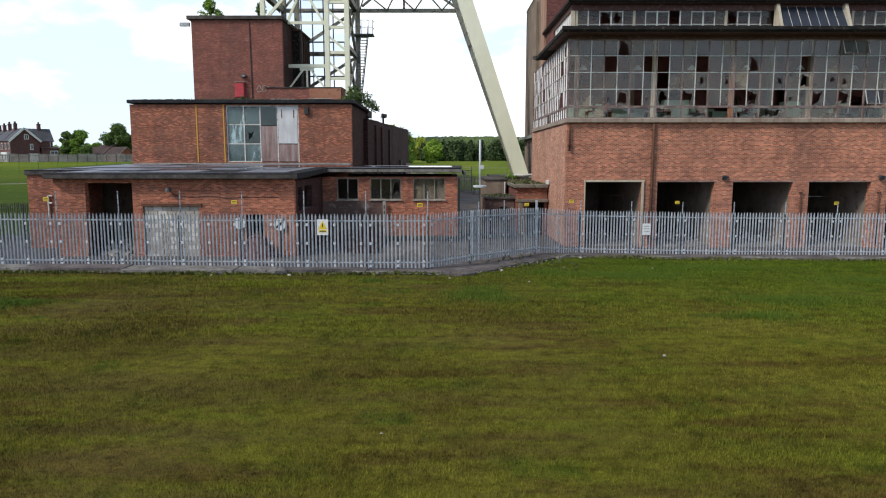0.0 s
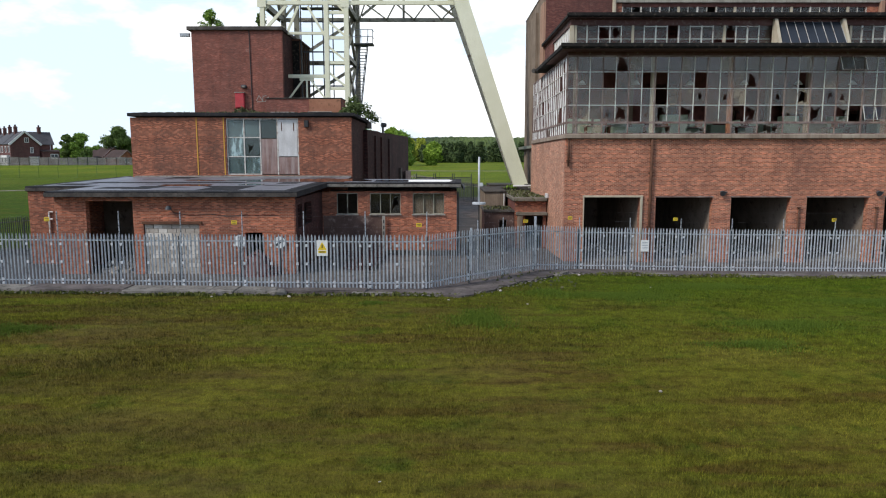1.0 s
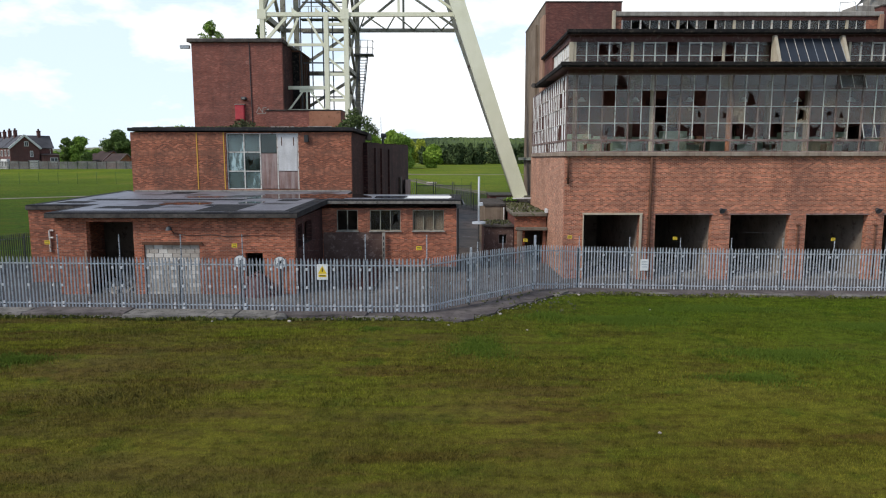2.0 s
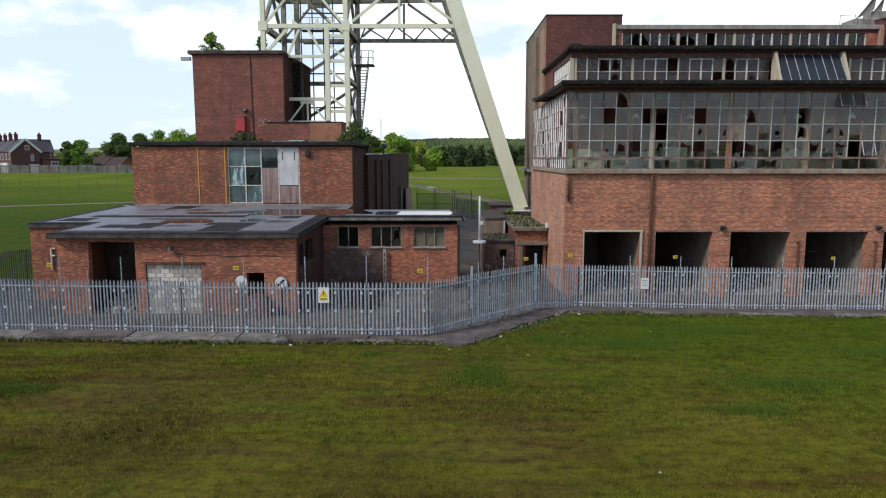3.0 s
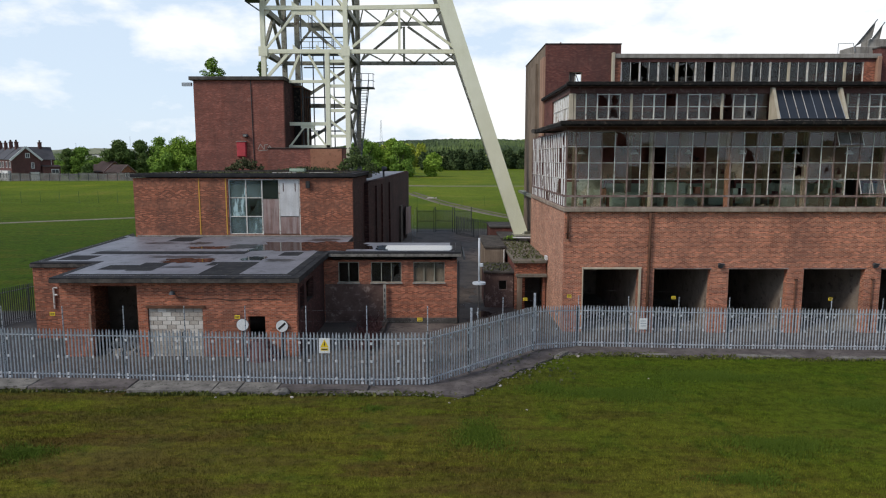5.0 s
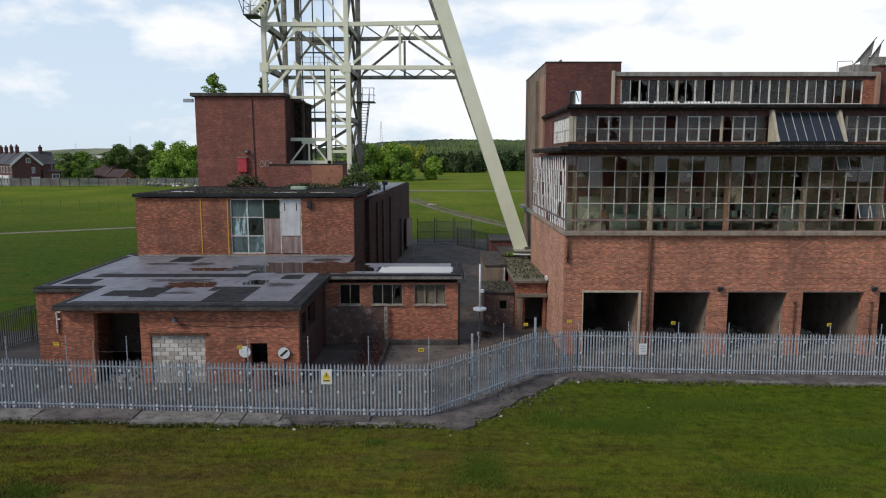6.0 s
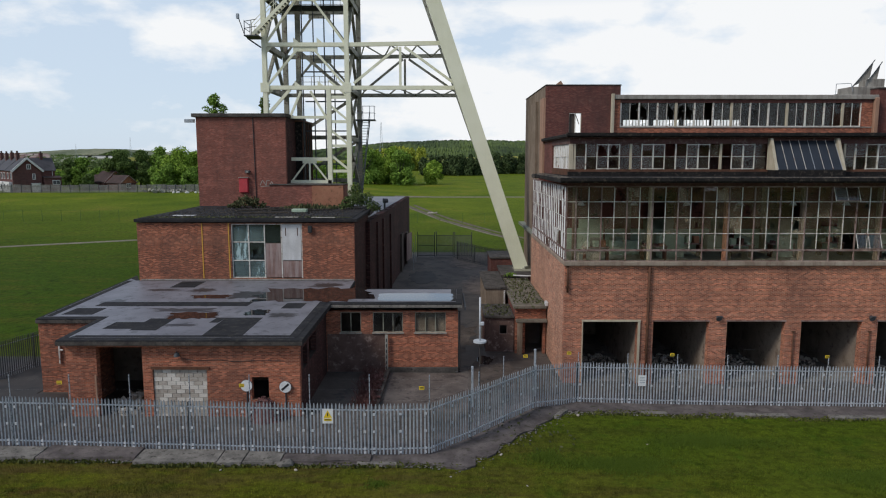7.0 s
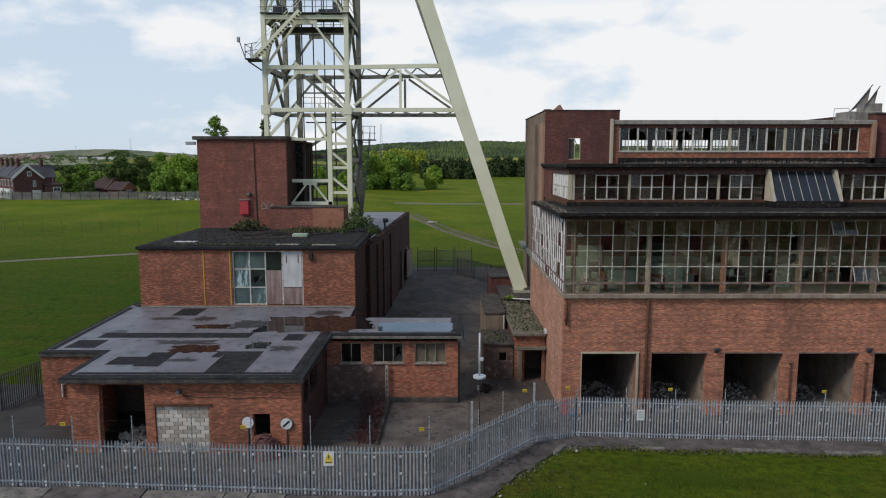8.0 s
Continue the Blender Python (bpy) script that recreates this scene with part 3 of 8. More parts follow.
def draped(name, outline, lift, material, label, category="pavement", step=1.5, kind="structure"):
    """A thin sheet laid over the land inside a convex or simple outline, cut from a grid of strips."""
    bm = bmesh.new()
    f = bm.faces.new([bm.verts.new((x, y, 0)) for x, y in outline])
    x0, x1 = min(p[0] for p in outline), max(p[0] for p in outline)
    y0, y1 = min(p[1] for p in outline), max(p[1] for p in outline)
    for ax, lo, hi in (((1, 0, 0), x0, x1), ((0, 1, 0), y0, y1)):
        v = lo + step
        while v < hi:
            bmesh.ops.bisect_plane(bm, geom=bm.verts[:] + bm.edges[:] + bm.faces[:], plane_co=(v if ax[0] else 0, v if ax[1] else 0, 0), plane_no=ax)
            v += step
    top = bm.faces[:]
    for v in bm.verts:
        v.co.z = land(v.co.x, v.co.y) + lift
    ext = bmesh.ops.extrude_face_region(bm, geom=top)
    low = [g for g in ext["geom"] if isinstance(g, bmesh.types.BMVert)]
    bmesh.ops.translate(bm, verts=low, vec=(0, 0, -(lift + 0.15)))
    ob = part(name, bm, material)
    return tagged(ob, label, category, "", kind)


rng = random.Random(7)
# raised concrete edging between lawn and fence, its lip broken and uneven
lip = []
for (ax_, ay_), (bx_, by_), off in (((-40.0, 29.85), (0.9, 28.22), 1.0), ((0.9, 28.15), (6.6, 35.5), 2.4), ((6.6, 35.5), (23.0, 34.5), 1.2), ((23.0, 34.5), (42.0, 33.9), 1.2)):
    k = max(int(math.hypot(bx_ - ax_, by_ - ay_) / 0.55), 2)
    for i in range(k):
        u = i / k
        lip.append((ax_ + (bx_ - ax_) * u + rng.uniform(-0.08, 0.08) * off, ay_ + (by_ - ay_) * u + rng.uniform(-0.16, 0.12) * off))
edge_outline = lip + [(42.0, 38.2), (4.7, 38.0), (-1.0, 30.9), (-18.0, 30.9), (-40.0, 32.4)]
draped("pavement", edge_outline, 0.09, "kerb_concrete", "cracked dirty concrete edging along the palisade fence", step=3.0)
draped("yard", [(-40, 32.2), (-18.0, 30.7), (-1.0, 30.7), (4.8, 37.9), (42, 38.0), (42, 41), (7.4, 41), (7.4, 92), (-6.0, 92), (-6.0, 46), (-40, 46)],
       0.03, "concrete_yard", "dark damp concrete and asphalt works yard", "yard", step=3.0)

# pale kerb stones, cracked and tilted, along the lip
kerbs = tagged(new("kerb"), "row of cracked pale concrete kerb stones", "kerb", "", "structure")
rk = random.Random(31)
kerb_meshes = []
for k in range(4):
    bmk = box(-0.5, 0.5, -0.15, 0.15, -0.14, 0.1, 0.03)
    for v in bmk.verts:
        v.co += Vector((rk.uniform(-0.02, 0.02), rk.uniform(-0.02, 0.02), rk.uniform(-0.015, 0.015)))
    bmesh.ops.recalc_face_normals(bmk, faces=bmk.faces)
    mk = bpy.data.meshes.new("kerb_stone")
    bmk.to_mesh(mk)
    bmk.free()
    mk.materials.append(MATS["kerb_stone"])
    kerb_meshes.append(mk)
for (ax_, ay_), (bx_, by_), gap in (((-34.0, 29.6), (-20.5, 28.95), 0.35), ((-6.2, 28.5), (-1.0, 28.28), 0.85), ((1.2, 28.6), (5.9, 34.7), 0.75), ((10.5, 35.2), (40.0, 33.95), 0.6)):
    run = math.hypot(bx_ - ax_, by_ - ay_)
    yaw = math.degrees(math.atan2(by_ - ay_, bx_ - ax_))
    d = 0.0
    while d < run:
        ln = rk.uniform(0.5, 1.9)
        if rk.random() > gap:
            u = (d + ln / 2) / run
            x, y = ax_ + (bx_ - ax_) * u + rk.uniform(-0.03, 0.03), ay_ + (by_ - ay_) * u + rk.uniform(-0.11, 0.11)
            m = Matrix.Translation((x, y, land(x, y) + 0.05 + rk.uniform(-0.04, 0.02))) @ pose(0, 0, 0, rk.uniform(-5, 5), rk.uniform(-1.5, 1.5), yaw + rk.uniform(-2.5, 2.5)) @ Matrix.Diagonal((ln * rk.uniform(0.9, 0.985), 1, 1, 1))
            share("kerb_stone", rk.choice(kerb_meshes), kerbs, m)
        d += ln

# long slabs of the edging, some pale and newer, some dark, cracked apart
for x0, x1, y0, y1, tilt, mt in ((-20.4, -18.0, 28.86, 30.0, 0.4, "kerb_stone"), (-17.95, -13.55, 28.84, 30.2, -0.3, "kerb_concrete"), (-13.5, -9.85, 28.42, 29.72, 0.6, "kerb_stone"), (-9.82, -8.75, 28.3, 29.6, -0.8, "kerb_stone"), (-8.72, -7.1, 28.36, 29.5, 0.9, "kerb_stone"), (-7.06, -3.2, 28.5, 29.2, 0.2, "kerb_concrete")):
    xm_, ym_ = (x0 + x1) / 2, (y0 + y1) / 2
    bms = prism([(x0, y0 + rk.uniform(-0.05, 0.05)), (x0 + (x1 - x0) * 0.35, y0 + rk.uniform(-0.1, 0.05)), (x0 + (x1 - x0) * 0.7, y0 + rk.uniform(-0.06, 0.1)), (x1, y0 + rk.uniform(-0.05, 0.05)), (x1 + rk.uniform(-0.03, 0.02), y1), (x0 + rk.uniform(-0.02, 0.03), y1)], -0.1, 0.135 + rk.uniform(-0.01, 0.02))
    bmesh.ops.bevel(bms, geom=bms.edges[:], offset=0.02, segments=1, affect="EDGES")
    bmesh.ops.transform(bms, matrix=Matrix.Translation((xm_, ym_, 0)) @ pose(0, 0, 0, 0, tilt * 0.5, 0) @ Matrix.Translation((-xm_, -ym_, 0)), verts=bms.verts)
    part("edging_slab", bms, mt, kerbs)
bms = bmesh.new()
bmesh.ops.create_icosphere(bms, subdivisions=2, radius=0.3, matrix=pose(-6.85, 28.35, 0.08, 8, 0, 24) @ Matrix.Diagonal((1.25, 0.75, 0.55, 1)))
for v in bms.verts:
    v.co += Vector(noise.noise_vector(v.co * 4)) * 0.07
tagged(part("concrete_lump", bms, "kerb_stone"), "broken pale lump of concrete on the lawn edge", "stone")

# crumbled stone along the broken edge
re_ = random.Random(77)
crumb = bmesh.new()
for i in range(1100):
    if i < 170:
        u = re_.random()
        x, y = 0.9 + 5.7 * u + re_.gauss(0, 0.25), 28.2 + 7.2 * u + re_.gauss(0, 0.25)
    elif i < 560:
        u = re_.random() ** 2
        x, y = 6.6 + 30.0 * u + re_.gauss(0, 0.2), 35.4 - 1.55 * u + re_.gauss(0, 0.22)
    else:
        u = re_.random()
        x = -22.0 + 22.0 * u
        y = 28.22 - 0.04 * x + re_.gauss(0, 0.12)
    bmesh.ops.create_icosphere(crumb, subdivisions=1, radius=re_.uniform(0.015, 0.055), matrix=pose(x, y, land(x, y) + 0.06, 0, 0, re_.uniform(0, 90)) @ Matrix.Diagonal((1.3, 0.9, 0.6, 1)))
tagged(part("edge_rubble", crumb, "kerb_stone"), "crumbled pale stones along the broken edging", "rubble", "", "stuff")


def lumpy(x0, x1, y0, y1, seed, rough=0.3, n=26):
    r = random.Random(seed)
    out = []
    for i in range(n):
        a = 2 * math.pi * i / n
        k = 1 - r.uniform(0, rough)
        out.append(((x0 + x1) / 2 + math.cos(a) * k * (x1 - x0) / 2, (y0 + y1) / 2 + math.sin(a) * k * (y1 - y0) / 2))
    return out


draped("yard_slab", [(-3.3, 35.0), (1.3, 35.0), (1.6, 42.2), (-3.4, 42.2)], 0.045, "slab_concrete", "paler concrete slab in front of the brick wing", "pavement", 3.0)
for i, (x0, x1, y0, y1, mt) in enumerate(((1.6, 5.2, 38.5, 45.0, "slab_concrete"), (-3.5, 1.5, 62.0, 68.5, "slab_concrete"), (1.8, 5.6, 66.0, 76.0, "slab_concrete"), (-2.5, 3.0, 49.0, 56.0, "asphalt"), (-4.0, -0.5, 71.0, 79.0, "asphalt"), (0.5, 5.0, 79.0, 88.0, "slab_concrete"))):
    draped("yard_patch", lumpy(x0, x1, y0, y1, 60 + i), 0.036 + 0.002 * i, mt, "uneven repaired patch in the yard surface", "pavement", 3.0)
for i, (x0, x1, y0, y1) in enumerate(((1.4, 5.0, 37.6, 47.0), (-1.2, 3.0, 46.6, 57.5), (-5.6, -1.5, 57.0, 70.0), (-20.5, -12.0, 31.2, 33.6))):
    draped("yard_patch", lumpy(x0, x1, y0, y1, 70 + i, 0.45), 0.05 + 0.0015 * i, "yard_brown", "brown silted ground spread over the yard surface", "pavement", 3.0)
draped("yard_patch", [(-40, 32.5), (-19.5, 31.05), (-19.5, 38.0), (-23.3, 38.0), (-23.3, 45.9), (-40, 45.9)], 0.058, "asphalt", "old dark asphalt beside the brick range", "pavement", 3.0)
for i, (x0, x1, y0, y1) in enumerate(((-1.0, 1.2, 58.0, 61.0), (2.2, 3.4, 44.0, 46.6))):
    draped("yard_puddle", lumpy(x0, x1, y0, y1, 90 + i), 0.056, "rain_water", "shallow puddle lying in the yard", "puddle", 6.0, "")

# ---------------------------------------------------------------- the large works building
works = thing("works_building", (7.28, 40.6, -0.6), "derelict red brick colliery works building with broken glazed storeys", "building")
BX0, BX1, BY0 = 7.28, 40.0, 40.6
BAYS = [(8.43, 11.74), (12.68, 16.06), (17.14, 20.68), (21.63, 25.31), (26.25, 29.9), (30.9, 34.5), (35.5, 39.0)]
part("front_wall", wall("y", BY0, 0.45, BX0, BX1, -0.9, 6.82, [(a, b, -1.0, 3.38) for a, b in BAYS]), "brick_orange", works)
part("side_wall", wall("x", BX0, 0.4, BY0 + 0.45, 56.3, -0.9, 6.82), "brick_buff", works, "pale buff-washed brick side wall")
part("end_wall", wall("x", BX1 - 0.4, 0.4, BY0 + 0.45, 70.0, -0.9, 18.0), "brick_orange", works)
part("back_wall", wall("y", 69.6, 0.4, 8.4, BX1 - 0.4, -0.9, 14.5), "brick_orange", works)
part("floor_slab", box(BX0 + 0.4, BX1 - 0.4, BY0 + 0.45, 69.6, 6.55, 6.8), "lino_floor", works, "littered pale green lino floor")
part("bay_floor", box(BX0 + 0.4, BX1 - 0.4, BY0 + 0.46, 55.0, -0.9, -0.38), "slab_pale", works)
part("bay_back_wall", wall("y", 52.0, 0.3, BX0 + 0.4, BX1 - 0.4, -0.4, 6.55), "interior_wall", works)
for (a, b), (c, d) in zip(BAYS, BAYS[1:]):
    part("partition", box(b + 0.05, c - 0.05, BY0 + 0.46, 51.9, -0.4, 6.5), "interior_wall", works)
part("sill_course", box(BX0 - 0.12, BX1, BY0 - 0.25, BY0 + 0.3, 6.824, 7.08, 0.03), "sill_stone", works)
part("side_sill_course", box(BX0 - 0.12, BX0 + 0.3, BY0 + 0.302, 55.6, 6.824, 7.08, 0.03), "sill_stone", works)
for a, b in BAYS:
    part("lintel", box(a - 0.05, b + 0.05, BY0 - 0.012, BY0 + 0.3, 3.385, 3.47, 0.01), "rust_frame", works)
# timber surround round the first bay
fr = thing("bay_door_frame", (8.43, 40.55, -0.4), "peeling cream timber door frame round a loading bay", "door frame")
for a, b, z0, z1 in ((8.37, 8.43, -0.4, 3.39), (11.74, 11.88, -0.4, 3.39), (8.35, 11.9, 3.39, 3.5)):
    part("frame_member", box(a, b, 40.5, 40.597, z0, z1, 0.01), "stone_frame", fr)
# rainwater pipes
for x, z0, z1, r in ((12.3, -0.3, 6.8, 0.085), (7.42, 5.2, 6.8, 0.06)):
    dp = thing("drainpipe", (x, 40.45, z0), "rusty cast iron drainpipe on the brick wall", "drainpipe")
    part("pipe", rod((x, 40.48, z0), (x, 40.48, z1), r), "rust", dp, smooth=True)
    for z in np.arange(z0 + 0.3, z1, 1.6):
        part("bracket", box(x - r - 0.05, x + r + 0.05, 40.42, 40.597, z, z + 0.07), "rust", dp)
for x in (21.15, 25.75, 34.95):
    dp = thing("vent_pipe", (x, 40.45, -0.4), "thin rusty pipe fixed to the brick pier", "pipe")
    part("pipe", rod((x, 40.52, -0.3), (x, 40.52, 2.75), 0.045), "rust", dp, smooth=True)
    part("cap", box(x - 0.09, x + 0.09, 40.45, 40.59, 2.75, 2.82), "rust", dp)
for x in (16.6, 25.8, 33.0):
    fl = thing("floodlight", (x, 40.4, 3.6), "old grey floodlight on the brick pier", "floodlight")
    part("housing", rod((x - 0.1, 40.25, 3.62), (x - 0.1, 40.45, 3.72), 0.17, 0.1, 12), "galvanised_dark", fl)
    part("bracket", box(x - 0.05, x + 0.22, 40.4, 40.597, 3.66, 3.74), "galvanised_dark", fl)

# rubbish dumped inside the bays
rb_ = random.Random(61)
for i, (a, b) in enumerate(BAYS[:5]):
    dh = thing("rubbish_heap", ((a + b) / 2, 44.0, -0.38), "grey heap of rubble and rubbish inside a loading bay", "rubble", "rubbish in the loading bays")
    bm = bmesh.new()
    for k in range(70):
        u, v_ = rb_.gauss(0, 0.7), rb_.gauss(0, 0.9)
        h_ = max(0.0, 0.55 - 0.28 * (abs(u) + abs(v_)))
        x_ = min(max((a + b) / 2 + 0.3 + u, a + 0.1), b - 0.1)
        bmesh.ops.create_cube(bm, size=1.0, matrix=pose(x_, 44.6 + v_, -0.32 + h_ * rb_.random(), rb_.uniform(0, 90), rb_.uniform(0, 60), rb_.uniform(0, 180)) @ Matrix.Diagonal((rb_.uniform(0.08, 0.4), rb_.uniform(0.06, 0.2), rb_.uniform(0.03, 0.1), 1)))
    tagged(part("rubble", bm, "block_grey", dh), kind="stuff")

# the tall glazed storey
GZ = [7.10, 7.70, 7.79, 8.74, 9.69, 10.62, 11.53]
GX = [7.28] + [7.82 + 1.507 * i for i in range(22)]
GY = BY0 - 0.05
glazed = thing("glazed_storey", (7.28, 40.55, 7.08), "tall steel-framed window wall with many broken panes", "window wall")
pane_h = {}


def pane_mesh(w, h, broken, seed, mat="dirty_glass"):
    """A pane in the x-z plane, 6 mm thick. broken: 0 whole, else the share of the pane knocked out."""
    key = (round(w, 3), round(h, 3), broken, seed, mat)
    if key in pane_h:
        return pane_h[key]
    r = random.Random(seed * 7 + 3)
    bm = bmesh.new()

    def plate(pts):
        a = [bm.verts.new((x, -0.003, z)) for x, z in pts]
        b = [bm.verts.new((x, 0.003, z)) for x, z in pts]
        k = len(pts)
        bm.faces.new(a)
        bm.faces.new(b[::-1])
        for i in range(k):
            bm.faces.new((a[i], b[i], b[(i + 1) % k], a[(i + 1) % k]))

    if not broken:
        plate([(0, 0), (w, 0), (w, h), (0, h)])
    else:
        # a ragged hole: the rest stands as shards between the frame and the hole's rim
        cx, cz = w * r.uniform(0.35, 0.65), h * r.uniform(0.35, 0.65)
        rim, out = [], []
        angles = [math.atan2(dz, dx) % (2 * math.pi) for dx, dz in ((w - cx, h - cz), (-cx, h - cz), (-cx, -cz), (w - cx, -cz))]
        angles = sorted(angles + [r.uniform(0, 2 * math.pi) for _ in range(6)])
        k = len(angles)
        for a in angles:
            dx, dz = math.cos(a), math.sin(a)
            far = min((w - cx) / dx if dx > 1e-6 else (-cx / dx if dx < -1e-6 else 9), (h - cz) / dz if dz > 1e-6 else (-cz / dz if dz < -1e-6 else 9))
            out.append((cx + dx * far, cz + dz * far))
            s = far * min(0.97, broken * r.uniform(0.4, 1.5))
            rim.append((cx + dx * s, cz + dz * s))
        for i in range(k):
            j = (i + 1) % k
            plate([out[i], out[j], rim[j], rim[i]])
    bmesh.ops.recalc_face_normals(bm, faces=bm.faces)
    me = bpy.data.meshes.new("pane")
    bm.to_mesh(me)
    bm.free()
    me.materials.append(MATS[mat])
    pane_h[key] = me
    return me


def set_pane(parent, x, y, z, w, h, r, whole=0.75, gone=0.1, turn=0.0, mat="dirty_glass"):
    """One pane at its lower corner, a touch out of true; some are broken and some are gone."""
    k = r.random()
    if k > 1.0 - gone:
        return
    seed = r.randint(1, 6)
    me = pane_mesh(w, h, 0 if k < whole else (0.3 if r.random() < 0.35 else (0.65 if r.random() < 0.6 else 0.9)), 0 if k < whole else seed, mat)
    m = Matrix.Translation(Vector((x, y, z)) - origin_of(parent)) @ pose(0, 0, 0, r.uniform(-1.3, 1.3), 0, turn + r.uniform(-1.0, 1.0))
    ob = share("pane", me, parent, m)
    ob.visible_shadow = False


r1 = random.Random(21)
for i in range(len(GX)):
    x = GX[i]
    part("mullion", box(x - 0.03, x + 0.03, GY - 0.05, GY + 0.05, GZ[0], GZ[6]), "rust_frame", glazed)
    if i == 0 or i == len(GX) - 1:
        continue
    part("glazing_bar", box(x + 0.729, x + 0.771, GY - 0.03, GY + 0.02, GZ[2], GZ[6]), "white_frame", glazed)
x_end = GX[-1]
for z, t, m in ((7.10, 0.03, "rust_frame"), (7.745, 0.06, "rust_frame"), (8.74, 0.018, "white_frame"), (9.69, 0.014, "white_frame"), (10.62, 0.018, "white_frame"), (11.51, 0.04, "rust_frame")):
    part("transom", box(BX0, x_end, GY - 0.03 - t * 0.4, GY + 0.03, z - t, z + t), m, glazed)
for i in range(len(GX) - 1):
    x, w = GX[i], GX[i + 1] - GX[i]
    set_pane(glazed, x + 0.03, GY, GZ[0] + 0.02, w - 0.06, 0.57, r1, 0.35, 0.2)
    for row in range(4):
        z, h = GZ[2 + row] + 0.015, GZ[3 + row] - GZ[2 + row] - 0.03
        if w < 1.0:
            set_pane(glazed, x + 0.03, GY, z, w - 0.06, h, r1, 0.9, 0.0)
        else:
            for k in (0, 1):
                whole = (0.42, 0.82, 0.8, 0.98)[row]
                set_pane(glazed, x + 0.03 + k * 0.735, GY, z, 0.7, h, r1, whole, (0.22, 0.05, 0.11, 0.0)[row])
# its side, seen along the wall
SY = [40.6 + 0.745 * i for i in range(21)]
for i, y in enumerate(SY):
    w = 0.026 if i % 2 == 0 else 0.012
    part("mullion", box(BX0 - 0.05, BX0 + 0.05, y - w + 0.06, y + w + 0.06, GZ[0], GZ[6]), "soffit_board", glazed)
for z, t in ((7.10, 0.03), (7.745, 0.06), (8.74, 0.02), (9.69, 0.018), (10.62, 0.022), (11.51, 0.04)):
    part("transom", box(BX0 - 0.04, BX0 + 0.03, GY + 0.06, SY[-1], z - t, z + t), "white_frame" if t < 0.03 else "rust_frame", glazed)
for i in range(len(SY) - 1):
    set_pane(glazed, BX0, SY[i] + 0.09, GZ[0] + 0.02, 0.68, 0.57, r1, 0.7, 0.1, 90, "white_glass")
    for row in range(4):
        set_pane(glazed, BX0, SY[i] + 0.09, GZ[2 + row] + 0.015, 0.68, GZ[3 + row] - GZ[2 + row] - 0.03, r1, 0.8, 0.04, 90, "white_glass")
# two hopper lights hanging open
for hx, hz, hh, ang in ((GX[11] + 0.03, GZ[5], 0.86, -24), (GX[12] + 0.03, GZ[2] + 0.05, 0.86, -20)):
    hop = thing("open_hopper", (hx, GY - 0.06, hz + hh), "steel hopper window hanging open from the window wall", "window", "open hopper lights")
    m = Matrix.Translation((hx, GY - 0.06, hz + hh)) @ pose(0, 0, 0, ang, 0, 0)
    for a, b, c, d in ((0.0, 0.03, -hh, 0.0), (0.71, 0.74, -hh, 0.0), (1.42, 1.45, -hh, 0.0)):
        bmh = box(a, b, -0.02, 0.02, c, d)
        bmesh.ops.transform(bmh, matrix=m, verts=bmh.verts)
        part("stile", bmh, "white_frame", hop)
    for zz_ in (-hh, -0.03):
        bmh = box(0.031, 1.419, -0.018, 0.018, zz_, zz_ + 0.03)
        bmesh.ops.transform(bmh, matrix=m, verts=bmh.verts)
        part("rail", bmh, "rust_frame", hop)
    for k in (0, 1):
        share("pane", pane_mesh(0.67, hh - 0.07, 0, 0, "grey_glass"), hop, pose(0.035 + k * 0.71, 0, 0, 0, 0, 0) @ pose(0, 0, 0, ang, 0, 0) @ pose(0, 0, -hh + 0.035, 0, 0, 0)).visible_shadow = False
# columns, walls and ceiling behind the glass
for k, x in enumerate((7.9, 12.45, 17.02, 21.6, 26.2, 30.75, 35.3)):
    part("column", box(x - 0.13, x + 0.13, 41.1, 41.4, 6.8, 11.73, 0.02), "board_orange" if k == 2 else "stone_frame" if k == 1 else "render_brown", works, "stained tan column")
for y in (46.0, 51.0):
    for x in (12.45, 21.6, 30.75):
        part("column", box(x - 0.16, x + 0.16, y, y + 0.35, 6.8, 11.75, 0.02), "render_brown", works)
part("inner_wall", wall("y", 55.6, 0.3, 7.7, BX1 - 0.4, 6.8, 11.75, [(a, a + 2.2, 9.2, 11.2) for a in (9.0, 13.5, 18.0, 22.5, 27.0, 31.5)]), "interior_maroon", works)
part("partition", wall("y", 48.6, 0.15, 7.7, BX1 - 0.4, 6.8, 11.73, [(9.6, 11.4, 6.7, 9.0), (14.2, 16.4, 8.0, 10.8), (19.0, 20.6, 6.7, 9.0), (23.2, 25.4, 8.0, 10.8), (28.0, 29.6, 6.7, 9.0)]), "interior_maroon", works)
part("dado", box(7.75, BX1 - 0.5, 55.5, 55.596, 6.8, 8.3), "interior_green", works)
r2 = random.Random(5)
for i in range(11):
    x = 8.3 + i * 2.6 + r2.uniform(-0.5, 0.5)
    w, h, y = r2.uniform(0.9, 2.0), r2.uniform(0.9, 1.7), r2.uniform(43.6, 47.4)
    cb = thing("cabinet", (x, y, 6.8), "pale green steel cabinet behind the broken windows", "cabinet", "cabinets in the glazed storey")
    part("body", box(x, x + w, y, y + 0.6, 6.8, 6.8 + h, 0.02), "interior_green", cb)
    for k in range(2):
        part("door", box(x + 0.03 + k * w / 2, x + w / 2 - 0.03 + k * w / 2, y - 0.025, y - 0.002, 6.9, 6.75 + h, 0.006), "interior_green", cb)

